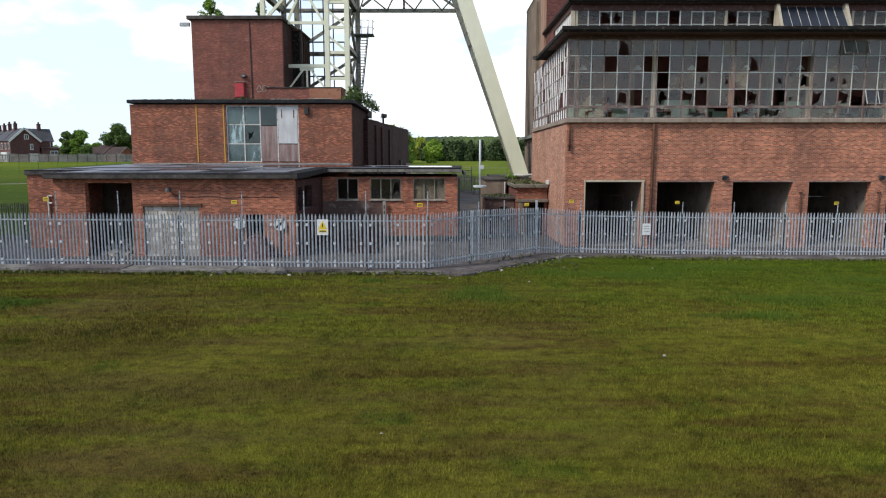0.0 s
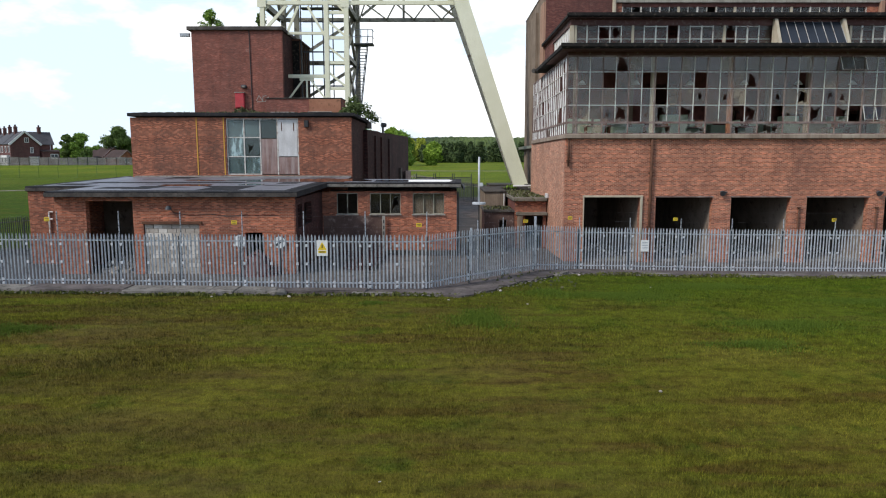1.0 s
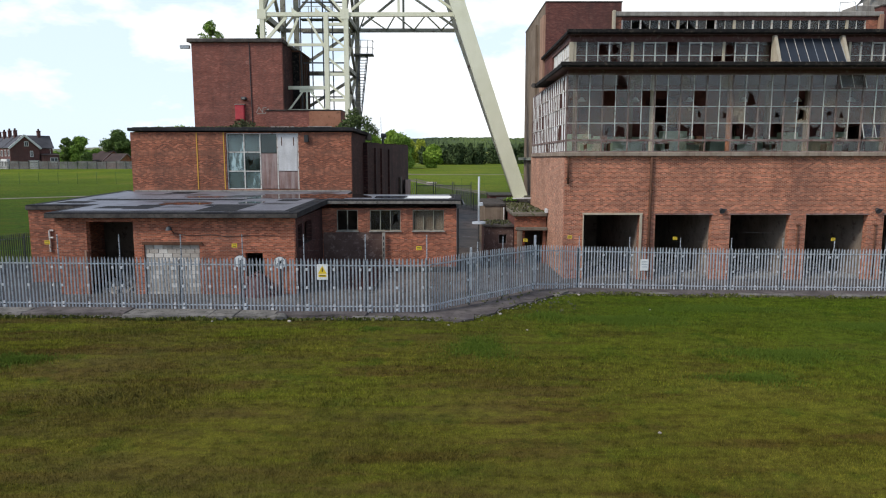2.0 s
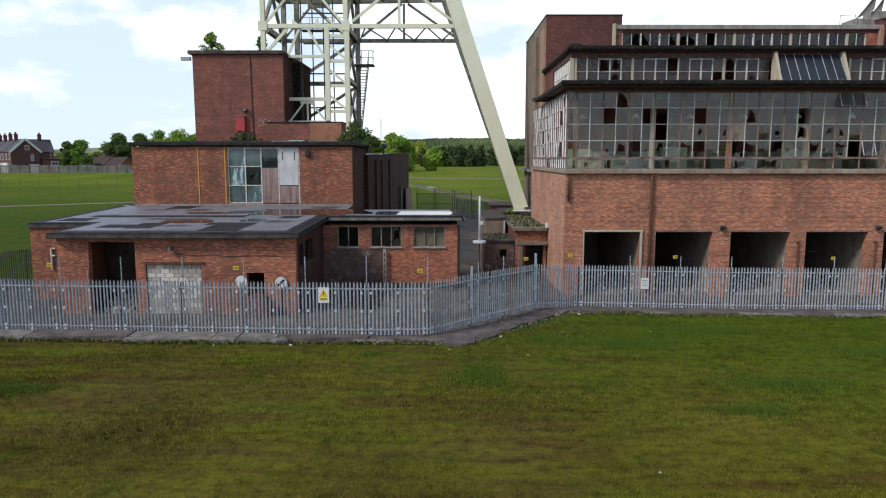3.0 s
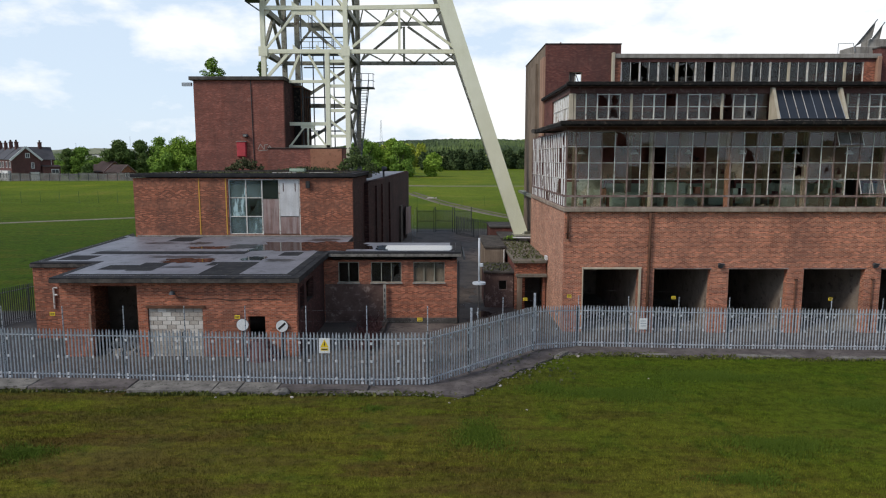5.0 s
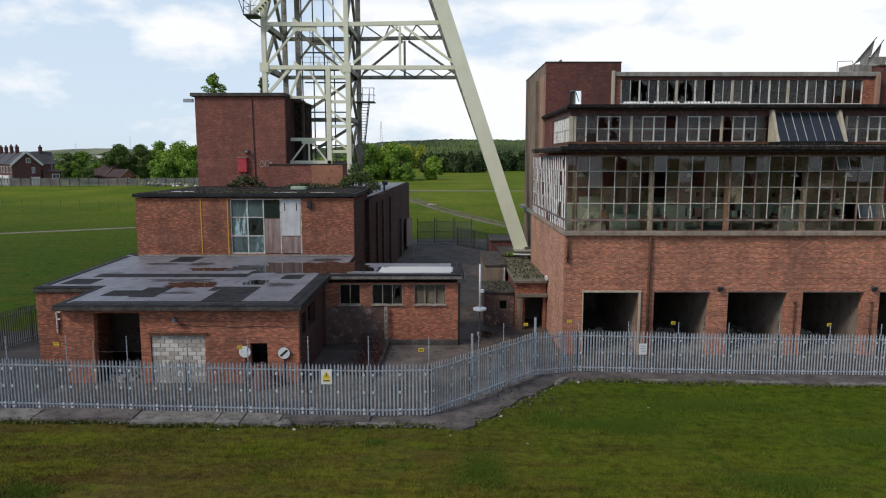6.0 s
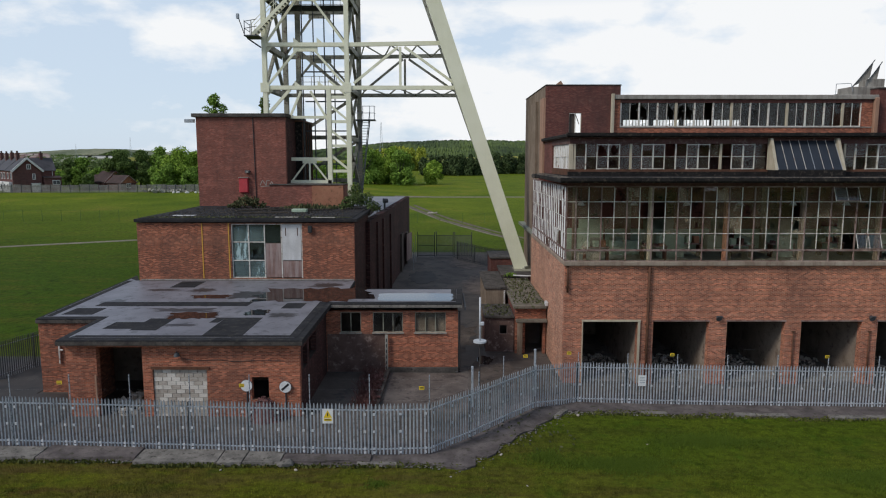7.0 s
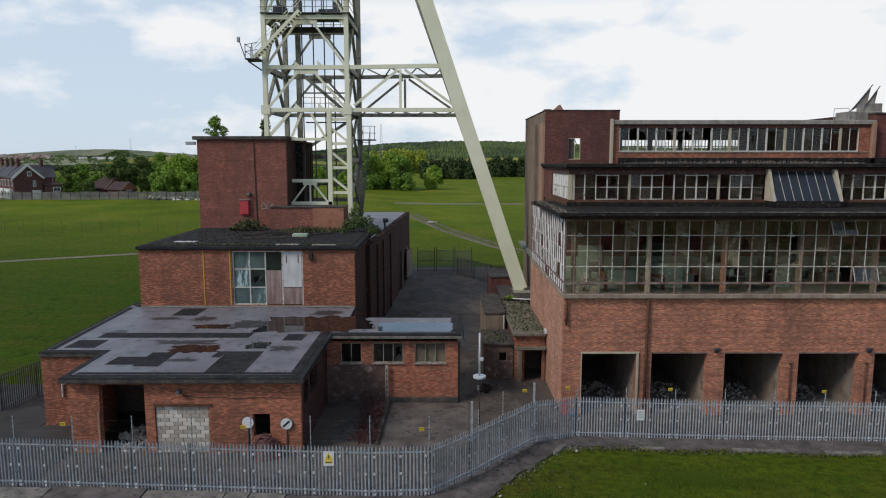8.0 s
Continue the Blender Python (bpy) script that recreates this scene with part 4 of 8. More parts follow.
for i in range(9):
    x, y = 9.2 + i * 3.1 + r2.uniform(-0.6, 0.6), r2.uniform(42.2, 46.0)
    tb = thing("workbench", (x, y, 6.8), "dark littered workbench behind the broken windows", "bench", "benches in the glazed storey")
    part("top", box(x, x + 1.6, y, y + 0.7, 7.6, 7.68, 0.01), "board_brown", tb)
    for dx in (0.05, 1.47):
        part("leg", box(x + dx, x + dx + 0.08, y + 0.05, y + 0.65, 6.8, 7.598), "rust", tb)
    for k in range(3):
        a = x + 0.1 + k * 0.5
        part("junk_box", box(a, a + r2.uniform(0.2, 0.4), y + 0.1, y + 0.5, 7.682, 7.75 + r2.uniform(0.05, 0.4), 0.01), r2.choice(["interior_green", "white_sheet", "rubble", "board_orange"]), tb)

# white enamel lamp shades hanging behind the glass
for k in range(7):
    x = 8.7 + 3.36 * k
    pl_ = thing("pendant_lamp", (x, 43.5, 11.73), "white enamel lamp shade hanging from the ceiling", "lamp", "pendant lamps in the glazed storey")
    part("stem", rod((x, 43.5, 10.45), (x, 43.5, 11.73), 0.015, sides=6), "galvanised_dark", pl_)
    part("shade", rod((x, 43.5, 10.22), (x, 43.5, 10.47), 0.26, 0.07, 14), "white_sheet", pl_, smooth=True)
for a, b in ((7.8, 9.5), (11.5, 18.9), (20.7, 27.9), (29.7, 39.4)):
    part("dado", box(a, b, 48.55, 48.597, 6.802, 8.2), "interior_green", works, "pale green painted dado")

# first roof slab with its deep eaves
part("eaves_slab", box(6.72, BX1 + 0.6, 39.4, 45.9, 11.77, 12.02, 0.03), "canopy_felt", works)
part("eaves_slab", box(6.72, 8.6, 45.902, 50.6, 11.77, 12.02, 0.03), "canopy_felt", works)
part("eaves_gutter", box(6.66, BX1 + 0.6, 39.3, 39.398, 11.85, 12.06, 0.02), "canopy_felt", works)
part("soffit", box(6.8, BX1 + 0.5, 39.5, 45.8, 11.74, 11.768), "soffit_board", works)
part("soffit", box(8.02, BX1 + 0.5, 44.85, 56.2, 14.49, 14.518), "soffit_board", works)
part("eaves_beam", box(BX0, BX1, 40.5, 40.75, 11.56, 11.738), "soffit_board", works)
part("roof_upstand", box(8.1, BX1, 45.0, 45.18, 12.022, 12.3), "canopy_felt", works)
# overflow pipe at the far end of the side eaves
part("overflow_pipe", rod((6.55, 50.3, 11.9), (6.9, 50.7, 11.9), 0.16, 0.16, 12), "concrete_dark", works)

# the middle storey
WX0, WY = 8.22, 45.25
mid = thing("middle_storey", (WX0, WY, 12.02), "set-back middle storey with a strip of small-paned windows", "window wall")
part("base_course", wall("y", WY, 0.3, WX0, BX1, 12.3, 12.45), "rust", mid)
part("head_course", wall("y", WY, 0.3, WX0, BX1, 14.1, 14.488), "soffit_board", mid)
part("corner_post", box(WX0, WX0 + 0.25, WY, WY + 0.3, 12.45, 14.1, 0.01), "stone_frame", mid)
part("side_brick", wall("x", WX0, 0.3, 52.4, 56.3, 12.03, 14.488), "brick_plum", mid)
part("side_base", wall("x", WX0, 0.3, WY + 0.3, 52.4, 12.03, 12.45), "rust", mid)
part("side_head", wall("x", WX0, 0.3, WY + 0.3, 52.4, 14.1, 14.488), "soffit_board", mid)
mx = [8.57 + 0.734 * i for i in range(42)]
r3 = random.Random(33)
SKY0, SKY1 = 21.33, 25.58
for i, x in enumerate(mx):
    if SKY0 - 0.3 < x < SKY1 + 0.2 or x > BX1 - 0.5:
        continue
    w = 0.032 if i % 2 else 0.018
    col = i in (0, 24, 34) or (i % 8 == 5)
    part("post" if col else "mullion", box(x - (0.07 if col else w), x + (0.07 if col else w), WY + 0.02, WY + 0.16, 12.45, 14.1), "stone_frame" if col else "white_frame", mid)
    if x + 0.734 > BX1 - 0.5 or SKY0 - 0.6 < x < SKY1 + 0.2:
        continue
    if (i // 2) % 2 == 1:
        part("casement_rail", box(x, x + 0.734, WY + 0.03, WY + 0.13, 13.25, 13.29), "white_frame", mid)
        part("casement_rail", box(x, x + 0.734, WY + 0.03, WY + 0.13, 14.02, 14.07), "white_frame", mid)
        part("casement_rail", box(x, x + 0.734, WY + 0.03, WY + 0.13, 12.46, 12.51), "white_frame", mid)
    else:
        part("casement_rail", box(x, x + 0.734, WY + 0.06, WY + 0.1, 13.26, 13.28), "white_frame", mid)
    for z, h in ((12.47, 0.78), (13.29, 0.78)):
        set_pane(mid, x + 0.03, WY + 0.08, z, 0.67, h, r3, 0.86, 0.07, 0.0, "upper_glass")
for i in range(10):
    y = WY + 0.35 + i * 0.7
    part("mullion", box(WX0 + 0.05, WX0 + 0.17, y - 0.025, y + 0.025, 12.45, 14.1), "white_frame", mid)
    if i < 9:
        for z in (12.47, 13.29):
            set_pane(mid, WX0 + 0.1, y + 0.03, z, 0.64, 0.78, r3, 0.75, 0.05, 90, "white_glass")
part("transom", box(WX0 + 0.05, WX0 + 0.17, WY + 0.3, 52.2, 13.255, 13.285), "white_frame", mid)
part("inner_wall", wall("y", 49.0, 0.2, WX0 + 0.4, BX1 - 0.4, 12.03, 14.48), "interior_maroon", mid)
part("dado", box(WX0 + 0.4, BX1 - 0.5, 48.9, 48.996, 12.03, 13.2), "soffit_board", mid)
part("floor_slab", box(WX0, BX1 - 0.5, 45.91, 55.5, 11.78, 12.0), "soffit_board", mid)
# blue ribbed roof light between concrete cheeks
rl = thing("roof_light", (23.0, 42.0, 12.02), "sloping blue-grey glazed roof light with white bars between concrete cheeks", "roof light")
bm = bmesh.new()
q = [bm.verts.new(p) for p in ((21.3, 44.0, 12.45), (25.4, 44.0, 12.45), (25.4, 45.2, 14.3), (21.3, 45.2, 14.3))]
q2 = [bm.verts.new((v.co.x, v.co.y + 0.05, v.co.z - 0.08)) for v in q]
for k in range(4):
    bm.faces.new((q[k], q[(k + 1) % 4], q2[(k + 1) % 4], q2[k]))
bm.faces.new(q)
bm.faces.new(q2[::-1])
part("glazing", bm, "blue_glazing", rl)
for k in range(8):
    u = k / 7
    a = Vector((21.32 + 4.06 * u, 43.98, 12.47))
    b = Vector((21.32 + 4.06 * u, 45.18, 14.32))
    part("glazing_bar", beam(a, b, 0.022, 0.03, (0, -0.5, 1)), "white_frame" if k in (1, 2, 3, 5, 6) else "galvanised", rl)
for x, xt in ((21.1, 21.1), (25.41, 25.41)):
    bm = bmesh.new()
    a = [bm.verts.new(p) for p in ((x, 43.95, 12.42), (x, 45.2, 12.42), (xt, 45.2, 14.45), (xt, 44.9, 14.45))]
    b = [bm.verts.new((v.co.x + 0.19, v.co.y, v.co.z)) for v in a]
    for k in range(4):
        bm.faces.new((a[k], a[(k + 1) % 4], b[(k + 1) % 4], b[k]))
    bm.faces.new(a[::-1])
    bm.faces.new(b)
    part("cheek", bm, "stone_frame", rl)

part("kerb", box(21.1, 25.6, 43.97, 45.0, 12.02, 12.418, 0.02), "canopy_felt", rl)
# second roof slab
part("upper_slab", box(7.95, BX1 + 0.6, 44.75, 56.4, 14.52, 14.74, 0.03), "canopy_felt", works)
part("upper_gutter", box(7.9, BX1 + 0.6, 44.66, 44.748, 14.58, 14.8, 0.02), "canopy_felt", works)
part("roof_upstand", box(14.2, 36.0, 56.0, 56.29, 14.742, 15.2), "canopy_felt", works)

# stair tower of dark brick
st = thing("stair_tower", (11.2, 56.3, 14.7), "dark red brick stair tower with a small broken window", "tower")
part("front_wall", wall("y", 56.3, 0.35, 8.25, 14.25, 14.742, 18.95, [(10.15, 11.16, 15.05, 16.8)]), "brick_plum", st)
part("side_wall", wall("x", 8.25, 0.35, 56.65, 69.6, -0.5, 18.95), "render_brown", st, "brown rendered side wall")
part("inner_wall", wall("x", 13.9, 0.35, 56.65, 69.6, 11.8, 18.95), "brick_plum", st)
part("roof", box(8.6, 13.9, 56.65, 69.6, 18.6, 18.8), "canopy_felt", st)
part("coping", box(8.2, 14.3, 56.25, 56.7, 18.952, 19.04, 0.02), "concrete_dark", st)
part("side_coping", box(8.2, 8.65, 56.702, 69.6, 18.952, 19.04, 0.02), "concrete_dark", st)
part("pilaster", box(8.08, 8.248, 56.35, 58.2, 7.0, 18.0), "render_buff", st)
part("pilaster", box(8.02, 8.248, 60.5, 66.0, -0.5, 18.0), "render_brown", st)
wf = part("window_frame", wall("y", 56.4, 0.08, 10.15, 11.16, 15.05, 16.8, [(10.2, 10.66, 15.1, 16.76), (10.7, 11.11, 15.1, 16.76)]), "stone_frame", st)
# added dark panels stand in for the unlit room behind the window
part("window_board", box(10.21, 10.65, 56.5, 56.52, 15.11, 16.75), "interior_dark", st)
part("window_board", beam((10.7, 56.52, 16.7), (11.0, 56.52, 15.9), 0.02, 0.2, (0, 1, 0)), "interior_dark", st)
part("back_wall", wall("y", 69.25, 0.34, 8.6, 13.9, 14.7, 18.6, [(9.6, 13.88, 15.0, 18.2)]), "brick_plum", st)
bm = bmesh.new()
for a in ((9.1, 60.0, 18.9), (10.6, 60.0, 18.9), (10.05, 60.0, 19.75)):
    bm.verts.new(a)
    bm.verts.new((a[0], 61.2, a[2]))
bm.verts.ensure_lookup_table()
v = bm.verts
for fce in ((0, 2, 4), (1, 5, 3), (0, 1, 3, 2), (2, 3, 5, 4), (4, 5, 1, 0)):
    bm.faces.new([v[i] for i in fce])
part("roof_housing", bm, "render_buff", st)
part("roof_vent", box(8.7, 9.3, 60.0, 60.7, 18.8, 19.35, 0.03), "brick_plum", st)

# the top storey: see-through windows between brick piers
tp = thing("top_storey", (25.0, 56.3, 14.7), "top storey with shattered window strip under a pale concrete parapet", "window wall")
TX0, TX1, TY = 14.25, 34.6, 56.3
part("parapet", box(13.6, 34.95, TY - 0.2, TY + 0.5, 17.86, 18.22, 0.04), "concrete", tp)
part("head_course", wall("y", TY, 0.3, TX0, TX1, 17.6, 17.858), "brick_plum", tp)
part("apron_wall", wall("y", TY, 0.3, TX0, TX1, 15.2, 15.62), "brick_red", tp)
part("pier", box(13.76, 14.25, TY - 0.03, TY - 0.003, 14.742, 17.858), "brick_red", tp)
part("pier", box(33.7, 34.6, TY, TY + 0.3, 15.703, 17.598), "brick_red", tp)
part("fin", box(13.5, 13.74, TY - 0.3, TY + 0.3, 14.742, 18.3, 0.03), "stone_frame", tp)
part("fin", box(34.62, 34.95, TY - 0.3, TY + 0.3, 14.742, 18.0, 0.03), "render_buff", tp)
part("window_sill", box(TX0, TX1, TY - 0.06, TY + 0.2, 15.622, 15.7, 0.01), "concrete", tp)
part("roof", box(13.9, 36.0, TY + 0.5, 69.6, 17.85, 18.0), "canopy_felt", tp)
part("floor_slab", box(14.25, 39.5, TY + 0.5, 69.2, 14.5, 14.7), "concrete_dark", tp)
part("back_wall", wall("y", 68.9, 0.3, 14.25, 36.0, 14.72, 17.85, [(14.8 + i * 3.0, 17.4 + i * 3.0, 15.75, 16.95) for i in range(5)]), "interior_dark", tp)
r4 = random.Random(9)
tx = [14.31 + 1.493 * i for i in range(14)]
for i, x in enumerate(tx):
    wide = i % 3 == 0 and i > 0
    part("mullion", box(x - (0.09 if wide else 0.05), x + (0.09 if wide else 0.05), TY + 0.02, TY + 0.18, 15.7, 17.6), "stone_frame" if wide else "white_frame", tp)
    if i == 13 or x > 33:
        continue
    part("glazing_bar", box(x + 0.73, x + 0.765, TY + 0.05, TY + 0.12, 15.7, 17.6), "white_frame", tp)
    part("sash_rail", box(x, x + 1.493, TY + 0.04, TY + 0.14, 15.7, 15.78), "white_frame", tp)
    for k in (0, 1):
        set_pane(tp, x + 0.06 + k * 0.71, TY + 0.09, 15.79, 0.65, 1.78, r4, 0.55 if i < 8 else 0.9, 0.1 if i < 8 else 0.02, 0.0, "upper_glass")
for i in range(5):
    for k in range(1, 8):
        part("back_mullion", box(14.8 + i * 3.0 + k * 0.325 - 0.03, 14.8 + i * 3.0 + k * 0.325 + 0.03, 68.95, 69.05, 15.75, 16.95), "grey_paint", tp)
    part("back_transom", box(14.8 + i * 3.0, 17.4 + i * 3.0, 68.95, 69.05, 16.3, 16.38), "grey_paint", tp)
# taller brick block beyond, with wrecked sheeting on its roof
bb = thing("brick_block", (38.5, 56.5, 14.7), "dark brick plant room at the end of the roof", "building")
part("wall", box(35.1, 41.5, 56.6, 69.0, 14.7, 18.75), "brick_plum", bb)
part("coping", box(35.05, 41.55, 56.5, 69.1, 18.752, 18.84), "concrete_dark", bb)
part("cable", rod((36.2, 56.55, 14.8), (36.2, 56.55, 18.7), 0.04), "black_rubber", bb)
ws = thing("wrecked_cowl", (34.2, 58.2, 18.0), "torn sheet metal cowl standing on the roof", "roof cowl")
part("base_block", box(33.5, 36.3, 57.6, 59.6, 18.0, 19.0, 0.04), "concrete", ws)
part("plinth", box(35.2, 36.6, 58.2, 59.5, 19.002, 19.7, 0.03), "concrete", ws)
for dx, dy in ((0.0, 58.0), (0.95, 59.2)):
    bm = bmesh.new()
    a = [bm.verts.new((33.75 + dx * 2.15, dy, 19.0 + dx * 0.75)), bm.verts.new((35.2 + dx * 1.42, dy, 19.75)), bm.verts.new((35.4 + dx * 1.43, dy, 21.0))]
    b = [bm.verts.new((w.co.x + 0.02, w.co.y + 0.06, w.co.z)) for w in a]
    bm.faces.new(a)
    bm.faces.new(b[::-1])
    for k in range(3):
        bm.faces.new((a[k], a[(k + 1) % 3], b[(k + 1) % 3], b[k]))
    part("sheet", bm, "concrete", ws)
    part("strut", rod((33.6 + dx * 2.2, dy - 0.06, 18.75 + dx * 0.8), (35.5 + dx * 1.43, dy - 0.06, 21.2), 0.04), "galvanised_dark", ws)
hr = thing("roof_rail", (32.5, 57.5, 18.0), "bent thin handrail on the flat roof", "rail")
for a, b in (((32.2, 57.5, 18.0), (32.2, 57.5, 19.2)), ((32.2, 57.5, 19.2), (33.4, 57.5, 19.25)), ((33.4, 57.5, 19.25), (33.6, 57.5, 18.6))):
    part("tube", rod(a, b, 0.025), "galvanised", hr)

# ---------------------------------------------------------------- lean-to between the buildings
an = thing("lean_to", (6.1, 47.0, -0.6), "low stained brick and concrete lean-to with a mossy roof", "lean-to")
part("wall", wall("y", 47.2, 0.3, 5.05, 7.2, -0.8, 2.75, [(5.75, 7.0, -0.9, 1.75)]), "brick_brown", an)
part("door_pier", box(5.2, 5.55, 46.85, 47.198, -0.8, 1.8, 0.02), "render_brown", an)
part("lintel", box(5.1, 7.25, 46.8, 47.198, 1.8, 2.0, 0.02), "mossy_concrete", an)
part("side_wall", wall("x", 5.05, 0.3, 47.5, 57.6, -0.8, 2.75), "brick_plum", an)
part("roof", box(4.9, 7.24, 46.9, 57.9, 2.752, 3.0, 0.04), "mossy_concrete", an)
part("back_parapet", box(4.9, 7.24, 57.902, 58.3, 2.3, 3.3, 0.03), "concrete_dark", an)
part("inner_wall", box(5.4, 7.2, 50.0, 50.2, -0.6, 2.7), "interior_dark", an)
ann = thing("pump_shed", (4.0, 47.5, -0.6), "small brick outhouse with a little window beside the lean-to", "outhouse")
part("wall", wall("y", 47.6, 0.3, 3.0, 5.0, -0.8, 1.95, [(3.95, 4.55, 0.75, 1.45)]), "damp_render", ann)
part("side_wall", wall("x", 3.0, 0.3, 47.9, 51.5, -0.8, 1.95), "brick_dark", ann)
part("roof", box(2.9, 5.04, 47.45, 51.6, 1.952, 2.12, 0.03), "concrete_dark", ann)
part("window_frame", wall("y", 47.66, 0.06, 3.95, 4.55, 0.75, 1.45, [(4.0, 4.5, 0.8, 1.4)]), "rust_frame", ann)
part("inner_wall", box(3.3, 5.0, 49.0, 49.1, -0.6, 1.9), "interior_dark", ann)
tall = thing("brick_tank", (4.0, 54.0, -0.5), "brown rendered brick tank house behind the lean-to", "outhouse")
part("wall", box(3.3, 4.88, 52.5, 60.0, -0.8, 3.1, 0.02), "render_brown", tall)
part("coping", box(3.2, 4.9, 52.4, 60.1, 3.102, 3.25, 0.02), "concrete_dark", tall)
part("pipe", rod((4.75, 52.4, -0.4), (4.75, 52.4, 3.0), 0.06), "white_frame", tall)
low2 = thing("leg_plinth", (6.5, 61.0, -0.4), "brick plinth carrying the foot of the raking leg", "plinth")
part("block", box(5.2, 8.0, 59.0, 64.5, -0.5, 2.9, 0.03), "brick_dark", low2)
part("cap", box(5.1, 8.0, 58.9, 64.6, 2.902, 3.1, 0.03), "concrete_dark", low2)
bb2 = thing("brick_store", (5.6, 72.0, 0.0), "square brown brick store at the back of the yard", "outhouse")
part("wall", box(4.9, 8.0, 70.0, 75.0, -0.5, 2.9, 0.02), "brick_plum", bb2)
part("coping", box(4.8, 8.0, 69.9, 75.1, 2.902, 3.05, 0.02), "concrete_dark", bb2)

wp = thing("waste_pipe", (7.9, 56.5, 3.3), "white plastic waste pipe bent along the wall foot", "pipe")
for a, b in (((7.95, 56.2, 6.4), (7.95, 56.2, 3.5)), ((7.95, 56.2, 3.5), (6.9, 56.4, 3.45)), ((6.9, 56.4, 3.45), (5.9, 57.0, 3.4))):
    part("tube", rod(a, b, 0.06), "white_sheet", wp)
wl2 = thing("wall_light", (7.2, 47.0, 3.2), "small white twin wall light on the buff wall", "lamp")
for y in (46.6, 47.0):
    part("head", box(7.08, 7.275, y, y + 0.25, 3.0, 3.3, 0.04), "white_sheet", wl2)

# ---------------------------------------------------------------- the low range with the flat felt roof
ROOF = lambda x, y: 4.05 + (y - 34.0) * 0.02
low = thing("low_range", (-13.5, 34.3, -0.3), "single-storey red brick range with a patched flat felt roof", "building")
FRONT = [(-17.85, -15.5, -0.9, 3.55), (-15.0, -12.2, -0.9, 2.4), (-9.9, -9.02, 0.75, 1.97)]
part("front_wall", wall("y", 34.35, 0.34, -19.42, -7.4, -0.6, 3.75, FRONT), "brick_red", low)
part("corner_wall", wall("x", -19.42, 0.34, 34.69, 38.297, -0.6, 3.76), "brick_red", low)
part("recess_wall", wall("y", 38.3, 0.34, -23.1, -19.09, -0.6, 3.852), "brick_brown", low)
part("far_side_wall", wall("x", -23.1, 0.34, 38.643, 51.0, -0.6, 3.852), "brick_red", low)
part("yard_wall", wall("x", -7.74, 0.34, 34.69, 42.4, -0.6, 3.65, [(35.2, 36.3, 2.1, 3.3), (36.9, 38.9, 2.1, 3.3)]), "brick_dark", low, "sooty brick wall facing the yard, shade in its colour")
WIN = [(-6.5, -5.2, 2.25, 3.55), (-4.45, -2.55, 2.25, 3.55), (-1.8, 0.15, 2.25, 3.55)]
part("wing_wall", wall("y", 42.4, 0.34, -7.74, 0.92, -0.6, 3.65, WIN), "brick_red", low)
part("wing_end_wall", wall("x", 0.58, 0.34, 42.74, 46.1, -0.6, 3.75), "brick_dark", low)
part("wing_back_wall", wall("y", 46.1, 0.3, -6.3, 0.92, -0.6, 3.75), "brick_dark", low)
part("floor", box(-19.2, -7.8, 34.7, 50.0, -0.6, -0.25), "concrete_yard", low)
part("inner_wall", wall("y", 40.5, 0.3, -22.6, -7.8, -0.3, 3.7), "interior_wall", low)
part("inner_cross_wall", wall("x", -15.4, 0.25, 34.7, 40.5, -0.3, 3.7), "interior_wall", low)
part("wing_inner_wall", wall("y", 45.5, 0.2, -7.4, 0.55, -0.3, 3.6), "interior_dark", low)
roof_outline = [(-19.6, 33.85), (-7.15, 33.85), (-7.0, 41.95), (1.15, 41.95), (1.3, 46.4), (-6.4, 46.4), (-6.4, 49.2), (-22.1, 49.2), (-23.15, 51.2), (-23.15, 38.2), (-19.6, 38.2)]
part("roof", prism(roof_outline, lambda x, y: ROOF(x, y) - 0.28, ROOF), ["felt_patch"], low, "black felt roof edge")
part("fascia", box(-19.62, -7.13, 33.82, 33.848, 3.79, 3.98), "concrete_dark", low, "weathered grey fascia")
part("fascia", box(-7.0, 1.17, 41.92, 41.948, 3.95, 4.12), "kerb_stone", low, "weathered grey fascia")
part("fascia", box(-23.17, -19.6, 38.17, 38.198, 3.88, 4.06), "concrete_dark", low, "weathered grey fascia")
inner = [(-19.2, 34.4), (-7.65, 34.4), (-7.45, 42.45), (0.8, 42.45), (0.9, 46.1), (-6.45, 46.1), (-6.45, 49.15), (-22.3, 49.15), (-22.95, 49.8), (-22.95, 38.7), (-19.2, 38.7)]
part("felt", prism(inner, lambda x, y: ROOF(x, y) + 0.001, lambda x, y: ROOF(x, y) + 0.012), "roof_felt", low, "grey mineral roofing felt")


def blob(x0, x1, y0, y1, seed, rough=0.18, n=28, square=3.0):
    r = random.Random(seed)
    out = []
    for i in range(n):
        a = 2 * math.pi * i / n
        c, s = math.cos(a), math.sin(a)
        k = (abs(c) ** square + abs(s) ** square) ** (-1.0 / square) * (1 - r.uniform(0, rough))
        out.append(((x0 + x1) / 2 + c * k * (x1 - x0) / 2, (y0 + y1) / 2 + s * k * (y1 - y0) / 2))
    return out


def skew_rect(x0, x1, y0, y1, sk=0.0):
    return [(x0, y0), (x1, y0), (x1 + sk, y1), (x0 + sk, y1)]


